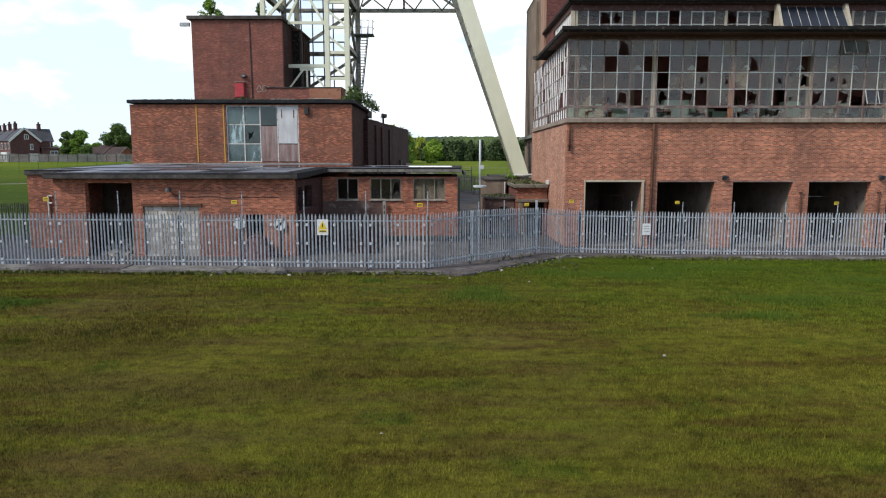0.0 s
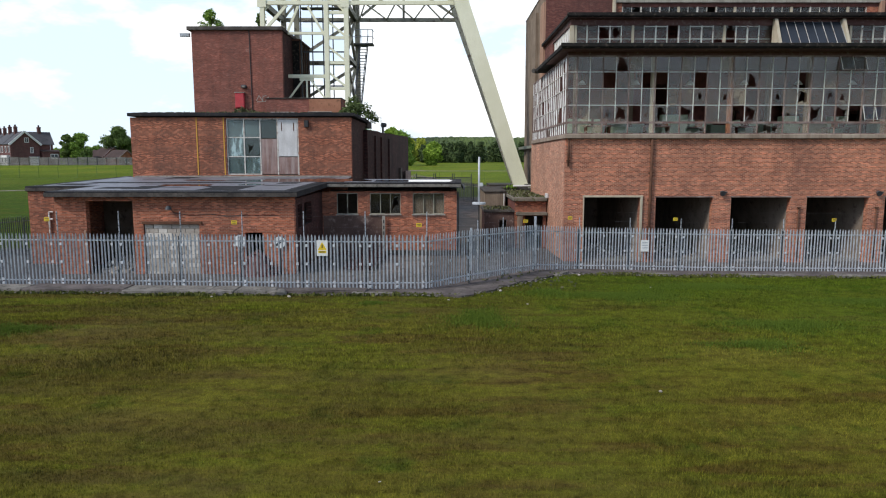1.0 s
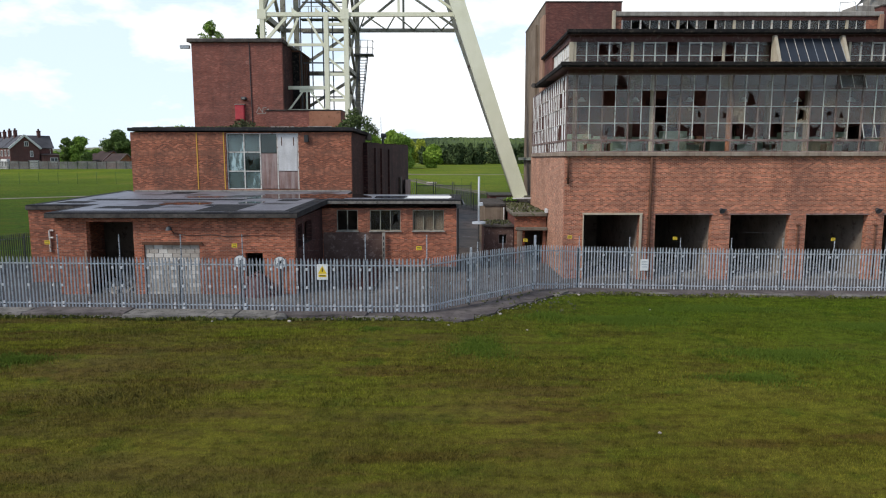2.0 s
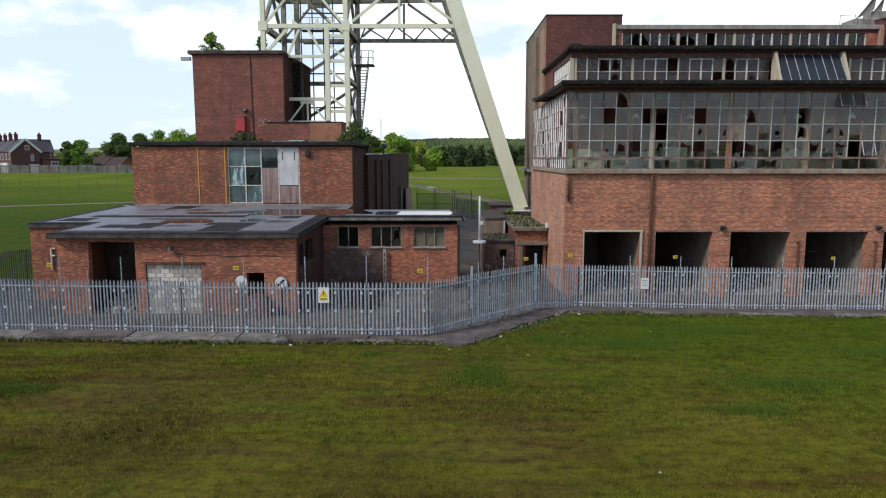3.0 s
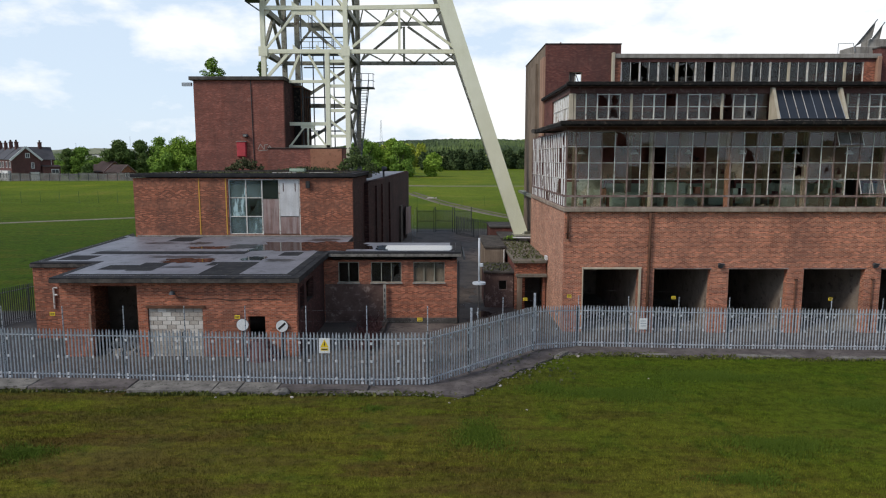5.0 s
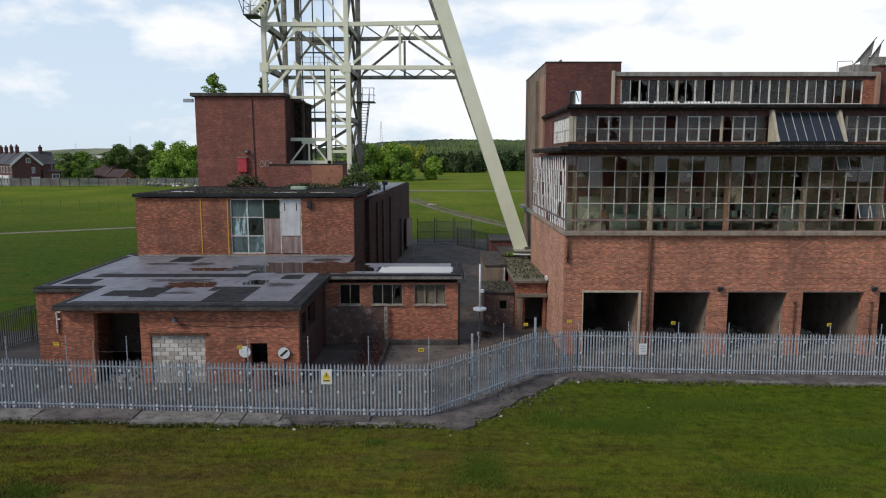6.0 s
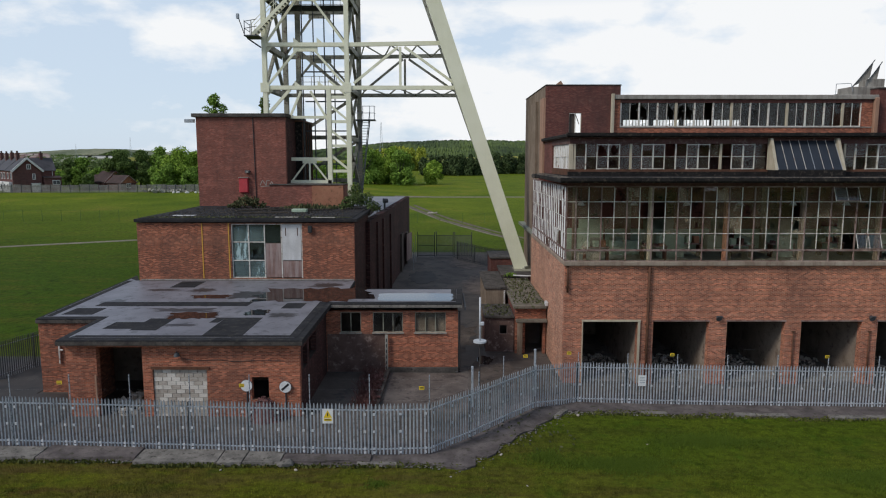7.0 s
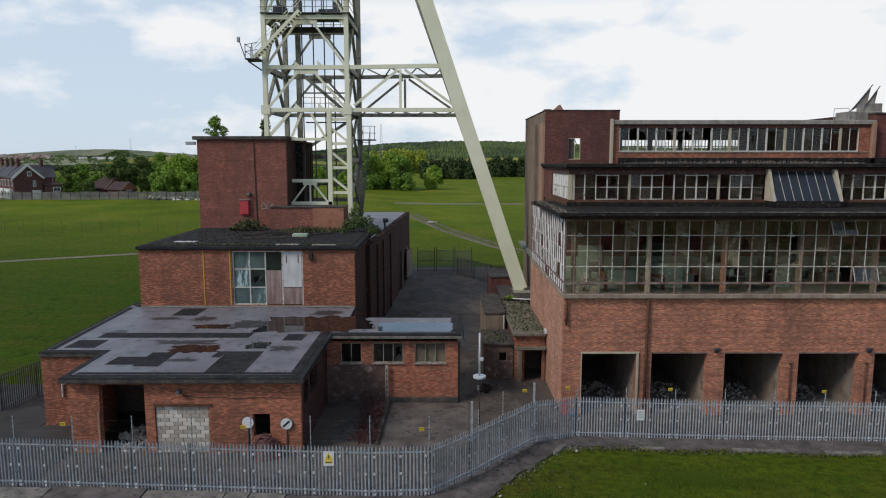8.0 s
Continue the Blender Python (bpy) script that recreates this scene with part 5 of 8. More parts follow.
for x0, x1, y0, y1 in ((-18.9, -17.2, 46.7, 48.8), (-22.2, -20.4, 39.1, 40.7), (-21.3, -12.0, 41.2, 42.3), (-18.3, -16.7, 36.0, 37.4), (-16.7, -15.3, 35.7, 38.2),
                      (-12.5, -10.4, 34.6, 38.4), (-13.0, -12.5, 37.3, 38.4), (-19.1, -7.8, 34.42, 34.75), (-9.8, -8.6, 40.6, 42.0)):
    part("felt_patch", prism(skew_rect(x0, x1, y0, y1, 0.1), lambda x, y: ROOF(x, y) + 0.013, lambda x, y: ROOF(x, y) + 0.018), "felt_patch", low)
part("felt_strip", prism([(-7.95, 34.4), (-7.5, 34.4), (-7.3, 42.4), (-7.75, 42.4)], lambda x, y: ROOF(x, y) + 0.013, lambda x, y: ROOF(x, y) + 0.019), "felt_patch", low)
part("felt_strip", prism([(0.45, 42.5), (0.8, 42.5), (0.88, 46.05), (0.53, 46.05)], lambda x, y: ROOF(x, y) + 0.013, lambda x, y: ROOF(x, y) + 0.019), "felt_patch", low)
part("felt_strip", prism([(-22.9, 38.75), (-22.5, 38.75), (-22.5, 49.1), (-22.9, 49.1)], lambda x, y: ROOF(x, y) + 0.013, lambda x, y: ROOF(x, y) + 0.019), "felt_patch", low)
level = lambda x, y: 4.215
pudd = [("puddle", (-12.9, -4.2, 41.9, 46.9), 3), ("puddle", (-4.3, 0.7, 42.55, 44.85), 8), ("puddle", (-16.1, -12.6, 38.0, 39.8), 5), ("puddle", (-11.7, -10.1, 38.8, 40.4), 11),
        ("puddle", (-16.6, -13.6, 43.2, 44.4), 13)]
for name, (x0, x1, y0, y1), sd in pudd:
    p = part(name, prism(blob(x0, x1, y0, y1, sd, 0.07 if sd == 8 else 0.34, n=40, square=9.0 if sd == 8 else 4.0), lambda x, y: ROOF(x, y) + 0.019, lambda x, y: ROOF(x, y) + 0.024), "foil_water" if sd == 8 else "rain_water")
    tagged(p, "bright rainwater lying on the flat roof, sky reflection strengthened" if sd == 8 else "shallow rainwater puddle lying on the flat roof", "puddle", "puddles on the flat roof")
for i, (x0, x1, y0, y1) in enumerate(((-14.5, -11.2, 42.9, 45.6), (-17.4, -15.2, 45.0, 46.6), (-18.2, -13.0, 39.6, 40.8), (-20.4, -17.6, 45.4, 46.4), (-10.4, -8.2, 38.4, 39.6), (-16.0, -13.2, 36.4, 37.2), (-9.6, -6.8, 46.6, 48.4), (-21.6, -19.8, 41.4, 43.2))):
    part("damp_stain", prism(blob(x0, x1, y0, y1, 300 + i, 0.55, n=36), lambda x, y: ROOF(x, y) + 0.0125, lambda x, y: ROOF(x, y) + 0.0145), "damp_felt", low)
part("flashing", box(-22.0, -6.5, 49.25, 49.298, 4.36, 4.45, 0.01), "concrete", low)
part("wing_gutter", box(1.302, 1.42, 42.0, 46.4, 3.75, 3.98, 0.02), "galvanised_dark", low)
# boarded and blocked openings
bw = thing("blocked_doorway", (-13.5, 34.4, -0.3), "doorway walled up with pale grey concrete blocks", "doorway")
r5 = random.Random(4)
bm0 = box(0, 0.43, 0, 0.1, 0, 0.205, 0.008)
bmesh.ops.recalc_face_normals(bm0, faces=bm0.faces)
blk = [bpy.data.meshes.new("block") for _ in range(2)]
for me, mt in zip(blk, ("block_grey", "block_pale")):
    bm0.to_mesh(me)
    me.materials.append(MATS[mt])
for row in range(13):
    for c in range(7):
        x = -14.97 + c * 0.46 - (0.23 if row % 2 else 0.0)
        cut = max(x, -14.97)
        wide = min(x + 0.43, -12.22) - cut
        if wide > 0.1:
            x = cut
            share("block", blk[1 if r5.random() < 0.3 else 0], bw, Matrix.Diagonal((1, 1, 1, 1)) @ Matrix.Translation(Vector((x, 34.42 + r5.uniform(-0.006, 0.006), -0.45 + row * 0.218)) - bw.location) @ Matrix.Diagonal((wide / 0.43, 1, 1, 1)))
bm0.free()
part("mortar_bed", box(-14.88, -12.22, 34.45, 34.54, -0.5, 2.39), "concrete", bw)
part("steel_lintel", beam((-15.05, 34.33, 2.46), (-12.05, 34.33, 2.46), 0.14, 0.12), "rust", bw)
# hole in the wall with a heap of tumbled bricks below it
hp = thing("brick_heap", (-9.2, 33.9, -0.3), "heap of tumbled broken bricks below a hole in the wall", "rubble")
bm = bmesh.new()
for i in range(460):
    a, d = r5.uniform(0, 6.28), r5.random() ** 0.6
    x, y = -9.15 + math.cos(a) * d * 0.95, 33.8 + math.sin(a) * d * 0.5
    z = -0.3 + (1 - d ** 2) * 1.35 * r5.random() ** 0.4 + 0.05
    mtx = pose(x, y, z, r5.uniform(-60, 60), r5.uniform(-60, 60), r5.uniform(0, 180)) @ Matrix.Diagonal((0.22, 0.105, 0.07, 1))
    bmesh.ops.create_cube(bm, size=1.0, matrix=mtx)
hb = part("bricks", bm, "rubble", hp)
tagged(hb, kind="stuff")
part("core", rod((-9.15, 33.85, -0.4), (-9.15, 33.85, 0.85), 0.8, 0.4, 9), "rubble", hp)
rh = thing("rubble_heap", (-16.7, 36.0, -0.25), "grey lumps of fallen concrete inside the open bay", "rubble")
bm = bmesh.new()
for i in range(90):
    u, v_ = r5.gauss(0, 0.55), r5.gauss(0, 0.8)
    x_ = min(max(-16.65 + u, -17.75), -15.55)
    h_ = max(0.0, 0.8 - 0.4 * (abs(u) + abs(v_)))
    bmesh.ops.create_cube(bm, size=1.0, matrix=pose(x_, 36.0 + max(v_, -1.5), -0.2 + h_ * r5.random(), r5.uniform(0, 90), r5.uniform(0, 60), r5.uniform(0, 180)) @ Matrix.Diagonal((r5.uniform(0.15, 0.5), r5.uniform(0.12, 0.3), r5.uniform(0.06, 0.16), 1)))
tagged(part("rubble", bm, "block_grey", rh), kind="stuff")
# round road signs propped on the wall
for x, y, z, r, kind in ((-10.15, 34.22, 1.55, 0.3, "plain"), (-8.15, 34.22, 1.48, 0.3, "bar")):
    sg = thing("round_sign", (x, y, z), "round white road sign with a black diagonal bar" if kind == "bar" else "faded round grey-white road sign", "sign")
    part("disc", rod((x, y, z), (x, y + 0.03, z), r, r, 28), "sign_white", sg)
    part("rim", rod((x, y + 0.031, z), (x, y + 0.05, z), r + 0.02, r + 0.02, 28), "galvanised_dark", sg)
    if kind == "bar":
        part("bar", beam((x - 0.18, y - 0.004, z - 0.16), (x + 0.18, y - 0.004, z + 0.16), 0.11, 0.006), "sign_black", sg)
    part("post", rod((x, y + 0.09, -0.3), (x, y + 0.09, z + 0.2), 0.035), "galvanised_dark", sg)
# fittings
lampw = thing("wall_lamp", (-13.6, 34.2, 3.2), "broken bulkhead lamp with a hanging cable", "lamp")
part("arm", rod((-13.7, 34.34, 3.3), (-13.6, 34.1, 3.28), 0.04), "galvanised_dark", lampw)
part("head", rod((-13.6, 34.1, 3.32), (-13.6, 34.1, 3.15), 0.1, 0.16, 10), "galvanised_dark", lampw)
wi = [(-13.65, 34.33, 3.2), (-13.4, 34.33, 2.95), (-12.6, 34.33, 2.85), (-11.6, 34.33, 2.9), (-10.8, 34.33, 2.8), (-9.6, 34.33, 2.86), (-8.2, 34.33, 2.84)]
bm = bmesh.new()
for a, b in zip(wi, wi[1:]):
    rod(a, b, 0.014, sides=5, bm=bm)
part("cable", bm, "black_rubber", lampw)
rp = thing("wall_pipe", (-21.95, 38.22, 1.5), "short white bent pipe on the brick wall", "pipe")
for a, b in (((-21.95, 38.22, 1.5), (-21.95, 38.22, 2.7)), ((-21.95, 38.22, 2.7), (-21.72, 38.22, 2.7)), ((-21.95, 38.22, 2.3), (-21.75, 38.22, 2.3))):
    part("tube", rod(a, b, 0.05), "white_frame", rp)
jp = thing("door_jamb_post", (-17.95, 34.3, -0.3), "pale scarred door jamb beside the open bay", "post")
part("post", box(-17.98, -17.88, 34.3, 34.345, -0.4, 2.1, 0.01), "render_buff", jp)
# wing windows and yard windows
for i, (a, b, z0, z1) in enumerate(WIN):
    wd = thing("window", (a, 42.5, z0), ("boarded grey three-light steel window", "broken three-light steel window")[i != 2], "window", "wing windows")
    k = (2, 3, 3)[i]
    part("frame", wall("y", 42.45, 0.07, a, b, z0, z1, [(a + 0.05 + j * (b - a - 0.04) / k, a + (j + 1) * (b - a - 0.04) / k, z0 + 0.05, z1 - 0.05) for j in range(k)]), "grey_paint", wd)
    part("sill", box(a - 0.06, b + 0.06, 42.3, 42.44, z0 - 0.08, z0 - 0.003, 0.01), "concrete", wd)
    for j in range(k):
        me = pane_mesh((b - a - 0.04) / k - 0.06, z1 - z0 - 0.1, 0.5 if i == 1 and j == 2 else 0, 3 if i == 1 and j == 2 else 0, "grey_glass")
        if i == 0:
            continue
        share("pane", me, wd, Matrix.Translation((0.05 + j * (b - a - 0.04) / k, -0.02, 0.05))).visible_shadow = False
    if i == 2:
        part("board", box(a + 0.06, b - 0.06, 42.56, 42.58, z0 + 0.06, z1 - 0.06), "interior_wall", wd)
part("plaster_panel", box(-7.35, -3.72, 42.385, 42.398, -0.5, 2.15), "damp_render", low, "dark damp render below the windows")
part("wing_plinth", box(-3.5, 0.95, 42.25, 42.397, -0.6, 0.0, 0.02), "concrete_dark", low)
dpp = thing("drainpipe", (1.05, 42.4, -0.4), "black drainpipe at the corner of the brick wing", "drainpipe")
part("pipe", rod((1.02, 42.5, -0.4), (1.02, 42.5, 3.6), 0.06), "black_rubber", dpp)
for z0, z1 in ((0.0, 2.1),):
    cpp = thing("slotted_post", (-3.55, 42.2, -0.4), "pale slotted concrete post against the brick wing", "post")
    part("post", box(-3.68, -3.5, 42.15, 42.249, -0.4, 2.15, 0.01), "concrete", cpp)
    for k in range(6):
        part("slot", box(-3.62, -3.56, 42.14, 42.149, -0.1 + k * 0.36, 0.12 + k * 0.36), "sign_black", cpp)
# planting bed with dead brambles in the yard
bed = thing("planting_bed", (-4.1, 38.5, -0.4), "low kerbed bed with dead reddish brambles", "planter")
part("soil", prism([(-4.95, 35.6), (-3.7, 35.3), (-3.55, 42.1), (-4.3, 42.1)], -0.5, -0.2), "mound", bed)
part("kerb", beam((-3.6, 35.3, -0.2), (-3.45, 42.1, -0.2), 0.15, 0.35, (0, 0, 1)), "concrete_dark", bed)
bm = bmesh.new()
for i in range(420):
    x, y = r5.uniform(-4.9, -3.8), r5.uniform(35.5, 41.8)
    p = Vector((x, y, -0.2))
    for k in range(3):
        d = Vector((r5.uniform(-0.25, 0.25), r5.uniform(-0.25, 0.25), r5.uniform(0.05, 0.3)))
        rod(p, p + d, 0.012, 0.008, 4, bm)
        p = p + d
tagged(part("bramble", bm, "dry_bramble", bed), kind="stuff")
bm = bmesh.new()
for i in range(190):
    u = r5.random()
    x, y = -4.35 + 0.35 * u + r5.gauss(0, 0.26), 35.6 + 5.2 * u + r5.gauss(0, 0.2)
    bmesh.ops.create_cube(bm, size=1.0, matrix=pose(x, y, -0.17 + 0.3 * r5.random() ** 2, r5.uniform(-50, 50), r5.uniform(-50, 50), r5.uniform(0, 180)) @ Matrix.Diagonal((0.22, 0.11, 0.075, 1)))
tagged(part("brick_rubble", bm, "rubble", bed), kind="stuff")

# ---------------------------------------------------------------- the two-storey block with the big window
mb = thing("winding_block", (-14.2, 49.3, -0.4), "two-storey red brick colliery block with a boarded glass window", "building")
part("front_wall", wall("y", 49.3, 0.4, -22.12, -6.45, -0.5, 8.55, [(-15.35, -10.2, 4.5, 8.5)]), "brick_brown", mb)
part("yard_wall", wall("x", -6.85, 0.4, 49.7, 58.5, -0.5, 8.55), "brick_dark", mb, "sooty brick wall facing the yard, shade in its colour")
part("far_wall", wall("x", -22.12, 0.4, 49.7, 62.0, -0.5, 8.55), "brick_brown", mb)
part("roof_slab", box(-22.2, -6.2, 49.03, 58.6, 8.62, 8.86, 0.03), "felt_patch", mb)
part("roof_felt", box(-22.0, -6.6, 49.4, 62.0, 8.862, 8.9), "felt_patch", mb)
part("roof_deck", box(-22.1, -6.3, 58.602, 62.0, 8.3, 8.86), "concrete_dark", mb)
part("white_patch", box(-20.3, -18.7, 51.2, 51.9, 8.902, 8.92), "white_sheet", mb)
part("inner_wall", wall("y", 52.6, 0.2, -21.7, -6.9, 4.0, 8.5), "interior_wall", mb)
part("inner_floor", box(-21.7, -6.9, 49.7, 52.6, 4.0, 4.3), "concrete_dark", mb)
for x in (-17.42, -15.5):
    part("yellow_line", box(x - 0.04, x + 0.04, 49.27, 49.298, 4.5, 8.55), "yellow_paint", mb)
bwn = thing("tall_window", (-12.8, 49.4, 4.5), "tall steel window, half cracked glass and half boarded", "window")
gx = [-15.3, -14.1, -12.95, -11.72, -10.25]
for x in gx:
    part("mullion", box(x - 0.04, x + 0.04, 49.38, 49.48, 4.5, 8.5), "white_frame", bwn)
for z in (4.55, 5.8, 7.15, 8.45):
    part("transom", box(-15.3, -12.95, 49.39, 49.47, z - 0.035, z + 0.035), "white_frame", bwn)
part("transom", box(-12.95, -10.2, 49.39, 49.47, 8.42, 8.5), "white_frame", bwn)
zz = (4.6, 5.85, 7.2, 8.42)
for c in (0, 1):
    for k in range(3):
        me = pane_mesh(gx[c + 1] - gx[c] - 0.1, zz[k + 1] - zz[k] - 0.06, 0.4 if (c, k) == (1, 1) else 0, 4 if (c, k) == (1, 1) else 0, "green_glass")
        share("pane", me, bwn, Matrix.Translation(Vector((gx[c] + 0.05, 49.43, zz[k])) - bwn.location)).visible_shadow = False
share("pane", pane_mesh(1.1, 1.3, 0, 0, "green_glass"), bwn, Matrix.Translation(Vector((-12.9, 49.43, 7.1)) - bwn.location)).visible_shadow = False
part("board", box(-12.9, -11.77, 49.4, 49.45, 4.55, 7.05, 0.01), "board_brown", bwn, "streaked brown boarding")
part("board", box(-11.68, -10.3, 49.4, 49.45, 4.55, 5.78, 0.01), "board_brown", bwn, "streaked brown boarding")
part("sheet", box(-11.66, -10.3, 49.36, 49.42, 5.82, 8.4, 0.01), "white_sheet", bwn, "pale grey metal sheet")
for x in (-11.4, -10.55):
    part("bolt_strip", box(x - 0.03, x + 0.03, 49.345, 49.359, 7.6, 8.2), "rust", bwn)
bx = thing("wall_box", (-9.6, 49.2, 8.0), "small black fitting under the eaves", "fitting")
part("body", box(-9.75, -9.45, 49.1, 49.298, 7.85, 8.35, 0.03), "sign_black", bx)
for x, y in ((-8.6, 49.2), (-11.3, 49.5)):
    ps = thing("fallen_sheet", (x, y, 8.9), "pale broken slab lying on the roof edge", "debris")
    part("slab", box(x - 0.9, x + 0.8, y, y + 0.35, 8.9, 8.96, 0.02), "concrete", ps)
gl = thing("roof_panel", (-11.3, 55.0, 8.9), "pale green roof panel lying on the deck", "debris")
part("panel", box(-12.1, -10.9, 54.6, 55.3, 8.9, 9.15, 0.03), "interior_green", gl)
# long side building running back along the yard
sb = thing("side_building", (-8.0, 58.0, -0.4), "long sooty brick building along the yard, colour darkened for shade", "building")
bm = bmesh.new()
prism([(-12.0, 58.65), (-6.1, 56.6), (-4.35, 88.0), (-12.0, 88.0)], -0.5, lambda x, y: 7.95 + (y - 56) * 0.012, bm)
part("wall", bm, "brick_dark", sb)
bm = bmesh.new()
prism([(-11.6, 59.2), (-6.65, 59.0), (-4.85, 87.5), (-11.6, 87.5)], lambda x, y: 7.9, lambda x, y: 7.97 + (y - 56) * 0.012, bm)
part("roof_felt", bm, "roof_felt", sb)
for y0, y1 in ((60.2, 61.2), (63.8, 64.6), (69.0, 69.8)):
    x = -6.1 + (y0 - 56.6) * 0.0557
    part("pier", box(x - 0.1, x + 0.16, y0, y1, -0.4, 7.6), "brick_dark", sb)
# solid dark boxes stand in for the shade inside the open doorways
for y0, y1, z1 in ((77.5, 80.5, 4.6), (83.0, 84.6, 4.2)):
    x = -6.1 + (y0 - 56.6) * 0.0557
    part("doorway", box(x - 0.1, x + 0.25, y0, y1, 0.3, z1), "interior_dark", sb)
part("door_leaf", beam((-4.35, 81.0, 2.6), (-3.9, 84.0, 2.6), 3.2, 0.08, (1, 0, 0)), "board_brown", sb, "pale peeling door leaf")
# ragged parapet bricks along the yard side
rp_ = random.Random(12)
for k in range(46):
    y = 57.0 + k * 0.66
    x = -6.1 + (y - 56.6) * 0.0557
    if rp_.random() < 0.75:
        part("coping_brick", box(x - 0.34, x - 0.02, y, y + 0.6, 7.9 + (y - 56) * 0.012, 7.9 + (y - 56) * 0.012 + rp_.uniform(0.06, 0.14), 0.02), "brick_dark", sb)
vt = thing("roof_cowl", (-5.0, 74.0, 8.1), "small dark ventilation cowl on the roof edge", "cowl")
part("stem", rod((-5.9, 69.0, 8.0), (-5.9, 69.0, 8.9), 0.1), "galvanised_dark", vt)
part("head", rod((-6.0, 68.8, 8.95), (-5.6, 69.0, 8.95), 0.24, 0.2, 12), "galvanised_dark", vt)
# brick upstand in front of the headframe
us = thing("brick_upstand", (-12.0, 61.0, 8.9), "low brick upstand with an orange board at the headframe foot", "wall")
part("wall", box(-15.3, -8.75, 60.6, 63.0, 8.3, 10.82), "brick_tower", us)
part("coping", box(-15.35, -8.7, 60.5, 63.1, 10.822, 10.9, 0.02), "concrete_dark", us)
part("board", box(-11.55, -8.8, 60.54, 60.597, 8.9, 10.78, 0.01), "board_orange", us)

# ---------------------------------------------------------------- the tall brick tower
tw = thing("brick_plum", (-18.1, 62.0, 8.0), "tall plum-red brick winding tower with a parapet", "tower")
part("wall", wall("y", 62.0, 0.4, -22.03, -14.1, -0.5, 16.8), "brick_tower", tw)
part("left_wall", wall("x", -22.03, 0.4, 62.4, 70.5, -0.5, 16.8), "brick_tower", tw)
part("yard_wall", wall("x", -14.5, 0.4, 62.4, 70.5, -0.5, 16.8), "brick_dark", tw, "sooty brick side with its shade in the colour")
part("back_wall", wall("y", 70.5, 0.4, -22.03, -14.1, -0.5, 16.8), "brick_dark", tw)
part("parapet", box(-22.35, -13.95, 61.75, 70.9, 16.802, 17.12, 0.03), "concrete_dark", tw)
part("downpipe", rod((-16.85, 61.95, 8.9), (-16.95, 61.95, 16.8), 0.035), "black_rubber", tw)
part("overflow", box(-23.2, -22.36, 62.4, 62.7, 16.35, 16.65), "galvanised", tw)
rb = thing("red_box", (-17.9, 61.8, 10.9), "bright red steel cabinet on the brick wall", "cabinet")
part("body", box(-18.32, -17.5, 61.7, 61.997, 10.1, 11.42, 0.05), "red_paint", rb)
part("door", box(-18.26, -17.56, 61.68, 61.698, 10.18, 11.34, 0.008), "red_paint", rb)
part("hood", box(-18.36, -17.46, 61.66, 61.997, 11.422, 11.48), "concrete", rb)
lm = thing("wall_lamp", (-17.5, 61.8, 12.0), "small dark bulkhead lamp on the tower wall", "lamp")
part("body", box(-17.75, -17.3, 61.65, 61.997, 11.85, 12.1, 0.05), "galvanised_dark", lm)
part("bulb_cover", box(-17.65, -17.4, 61.6, 61.65, 11.87, 12.02, 0.02), "concrete", lm)
gm = thing("paint_scrawl", (-15.9, 61.99, 10.4), "faded white unreadable paint scrawl on brick", "graffiti")
for x, z, dx, dz in ((-16.5, 10.75, 0.25, 0.5), (-16.25, 11.2, 0.3, -0.45), (-15.95, 10.7, 0.05, 0.5), (-15.9, 11.15, 0.3, 0.05), (-15.7, 10.7, 0.25, 0.4), (-15.45, 11.1, 0.25, -0.5), (-16.45, 10.65, 0.9, 0.06)):
    part("stroke", beam((x, 61.985, z), (x + dx, 61.985, z + dz), 0.06, 0.01), "concrete", gm)

# ---------------------------------------------------------------- headframe
hf = thing("headframe", (-12.4, 67.7, 8.5), "tall cream-painted lattice steel pit headframe", "headframe")
HX0, HX1, HY0, HY1 = -16.2, -8.75, 63.9, 71.6
L0, L1, L2, L3, L4 = 10.6, 19.55, 23.35, 27.75, 33.5
# rear and side steel is cream too; its shade is in the colour
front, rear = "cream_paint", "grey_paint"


def member(name, a, b, w, h, mat, up=(0, 1, 0), section="i", parent=None):
    return part(name, beam(a, b, w, h, up, section=section), mat, parent or hf)


for x in (HX0, HX1):
    member("post", (x, HY0, L1 if x == HX1 else 8.0), (x, HY0, 38), 0.4, 0.4, front)
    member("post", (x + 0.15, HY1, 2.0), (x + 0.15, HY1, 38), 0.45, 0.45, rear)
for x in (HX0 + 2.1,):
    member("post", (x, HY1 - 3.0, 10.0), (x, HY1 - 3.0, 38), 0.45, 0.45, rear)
# the right front leg widens into a laced pair below the first level
member("post", (HX1 + 0.1, HY0, 8.5), (HX1 + 0.1, HY0, L1), 0.42, 0.42, front)
member("post", (-10.45, HY0, 8.5), (-10.45, HY0, L1), 0.4, 0.4, front)
zs_ = [10.6, 12.9, 15.1, 17.3, 19.4]
for z in zs_[:-1]:
    member("batten", (-10.45, HY0, z + 1.4), (HX1 + 0.1, HY0, z + 1.4), 0.26, 0.24, front, section="box")
    member("lacing", (-10.4, HY0 - 0.05, z + 2.9), (HX1, HY0 - 0.05, z + 1.55), 0.2, 0.15, front, section="box")
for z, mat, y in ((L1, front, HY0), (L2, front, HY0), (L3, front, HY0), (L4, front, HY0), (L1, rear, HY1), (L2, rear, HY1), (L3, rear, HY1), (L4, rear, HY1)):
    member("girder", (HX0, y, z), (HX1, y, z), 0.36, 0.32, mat)
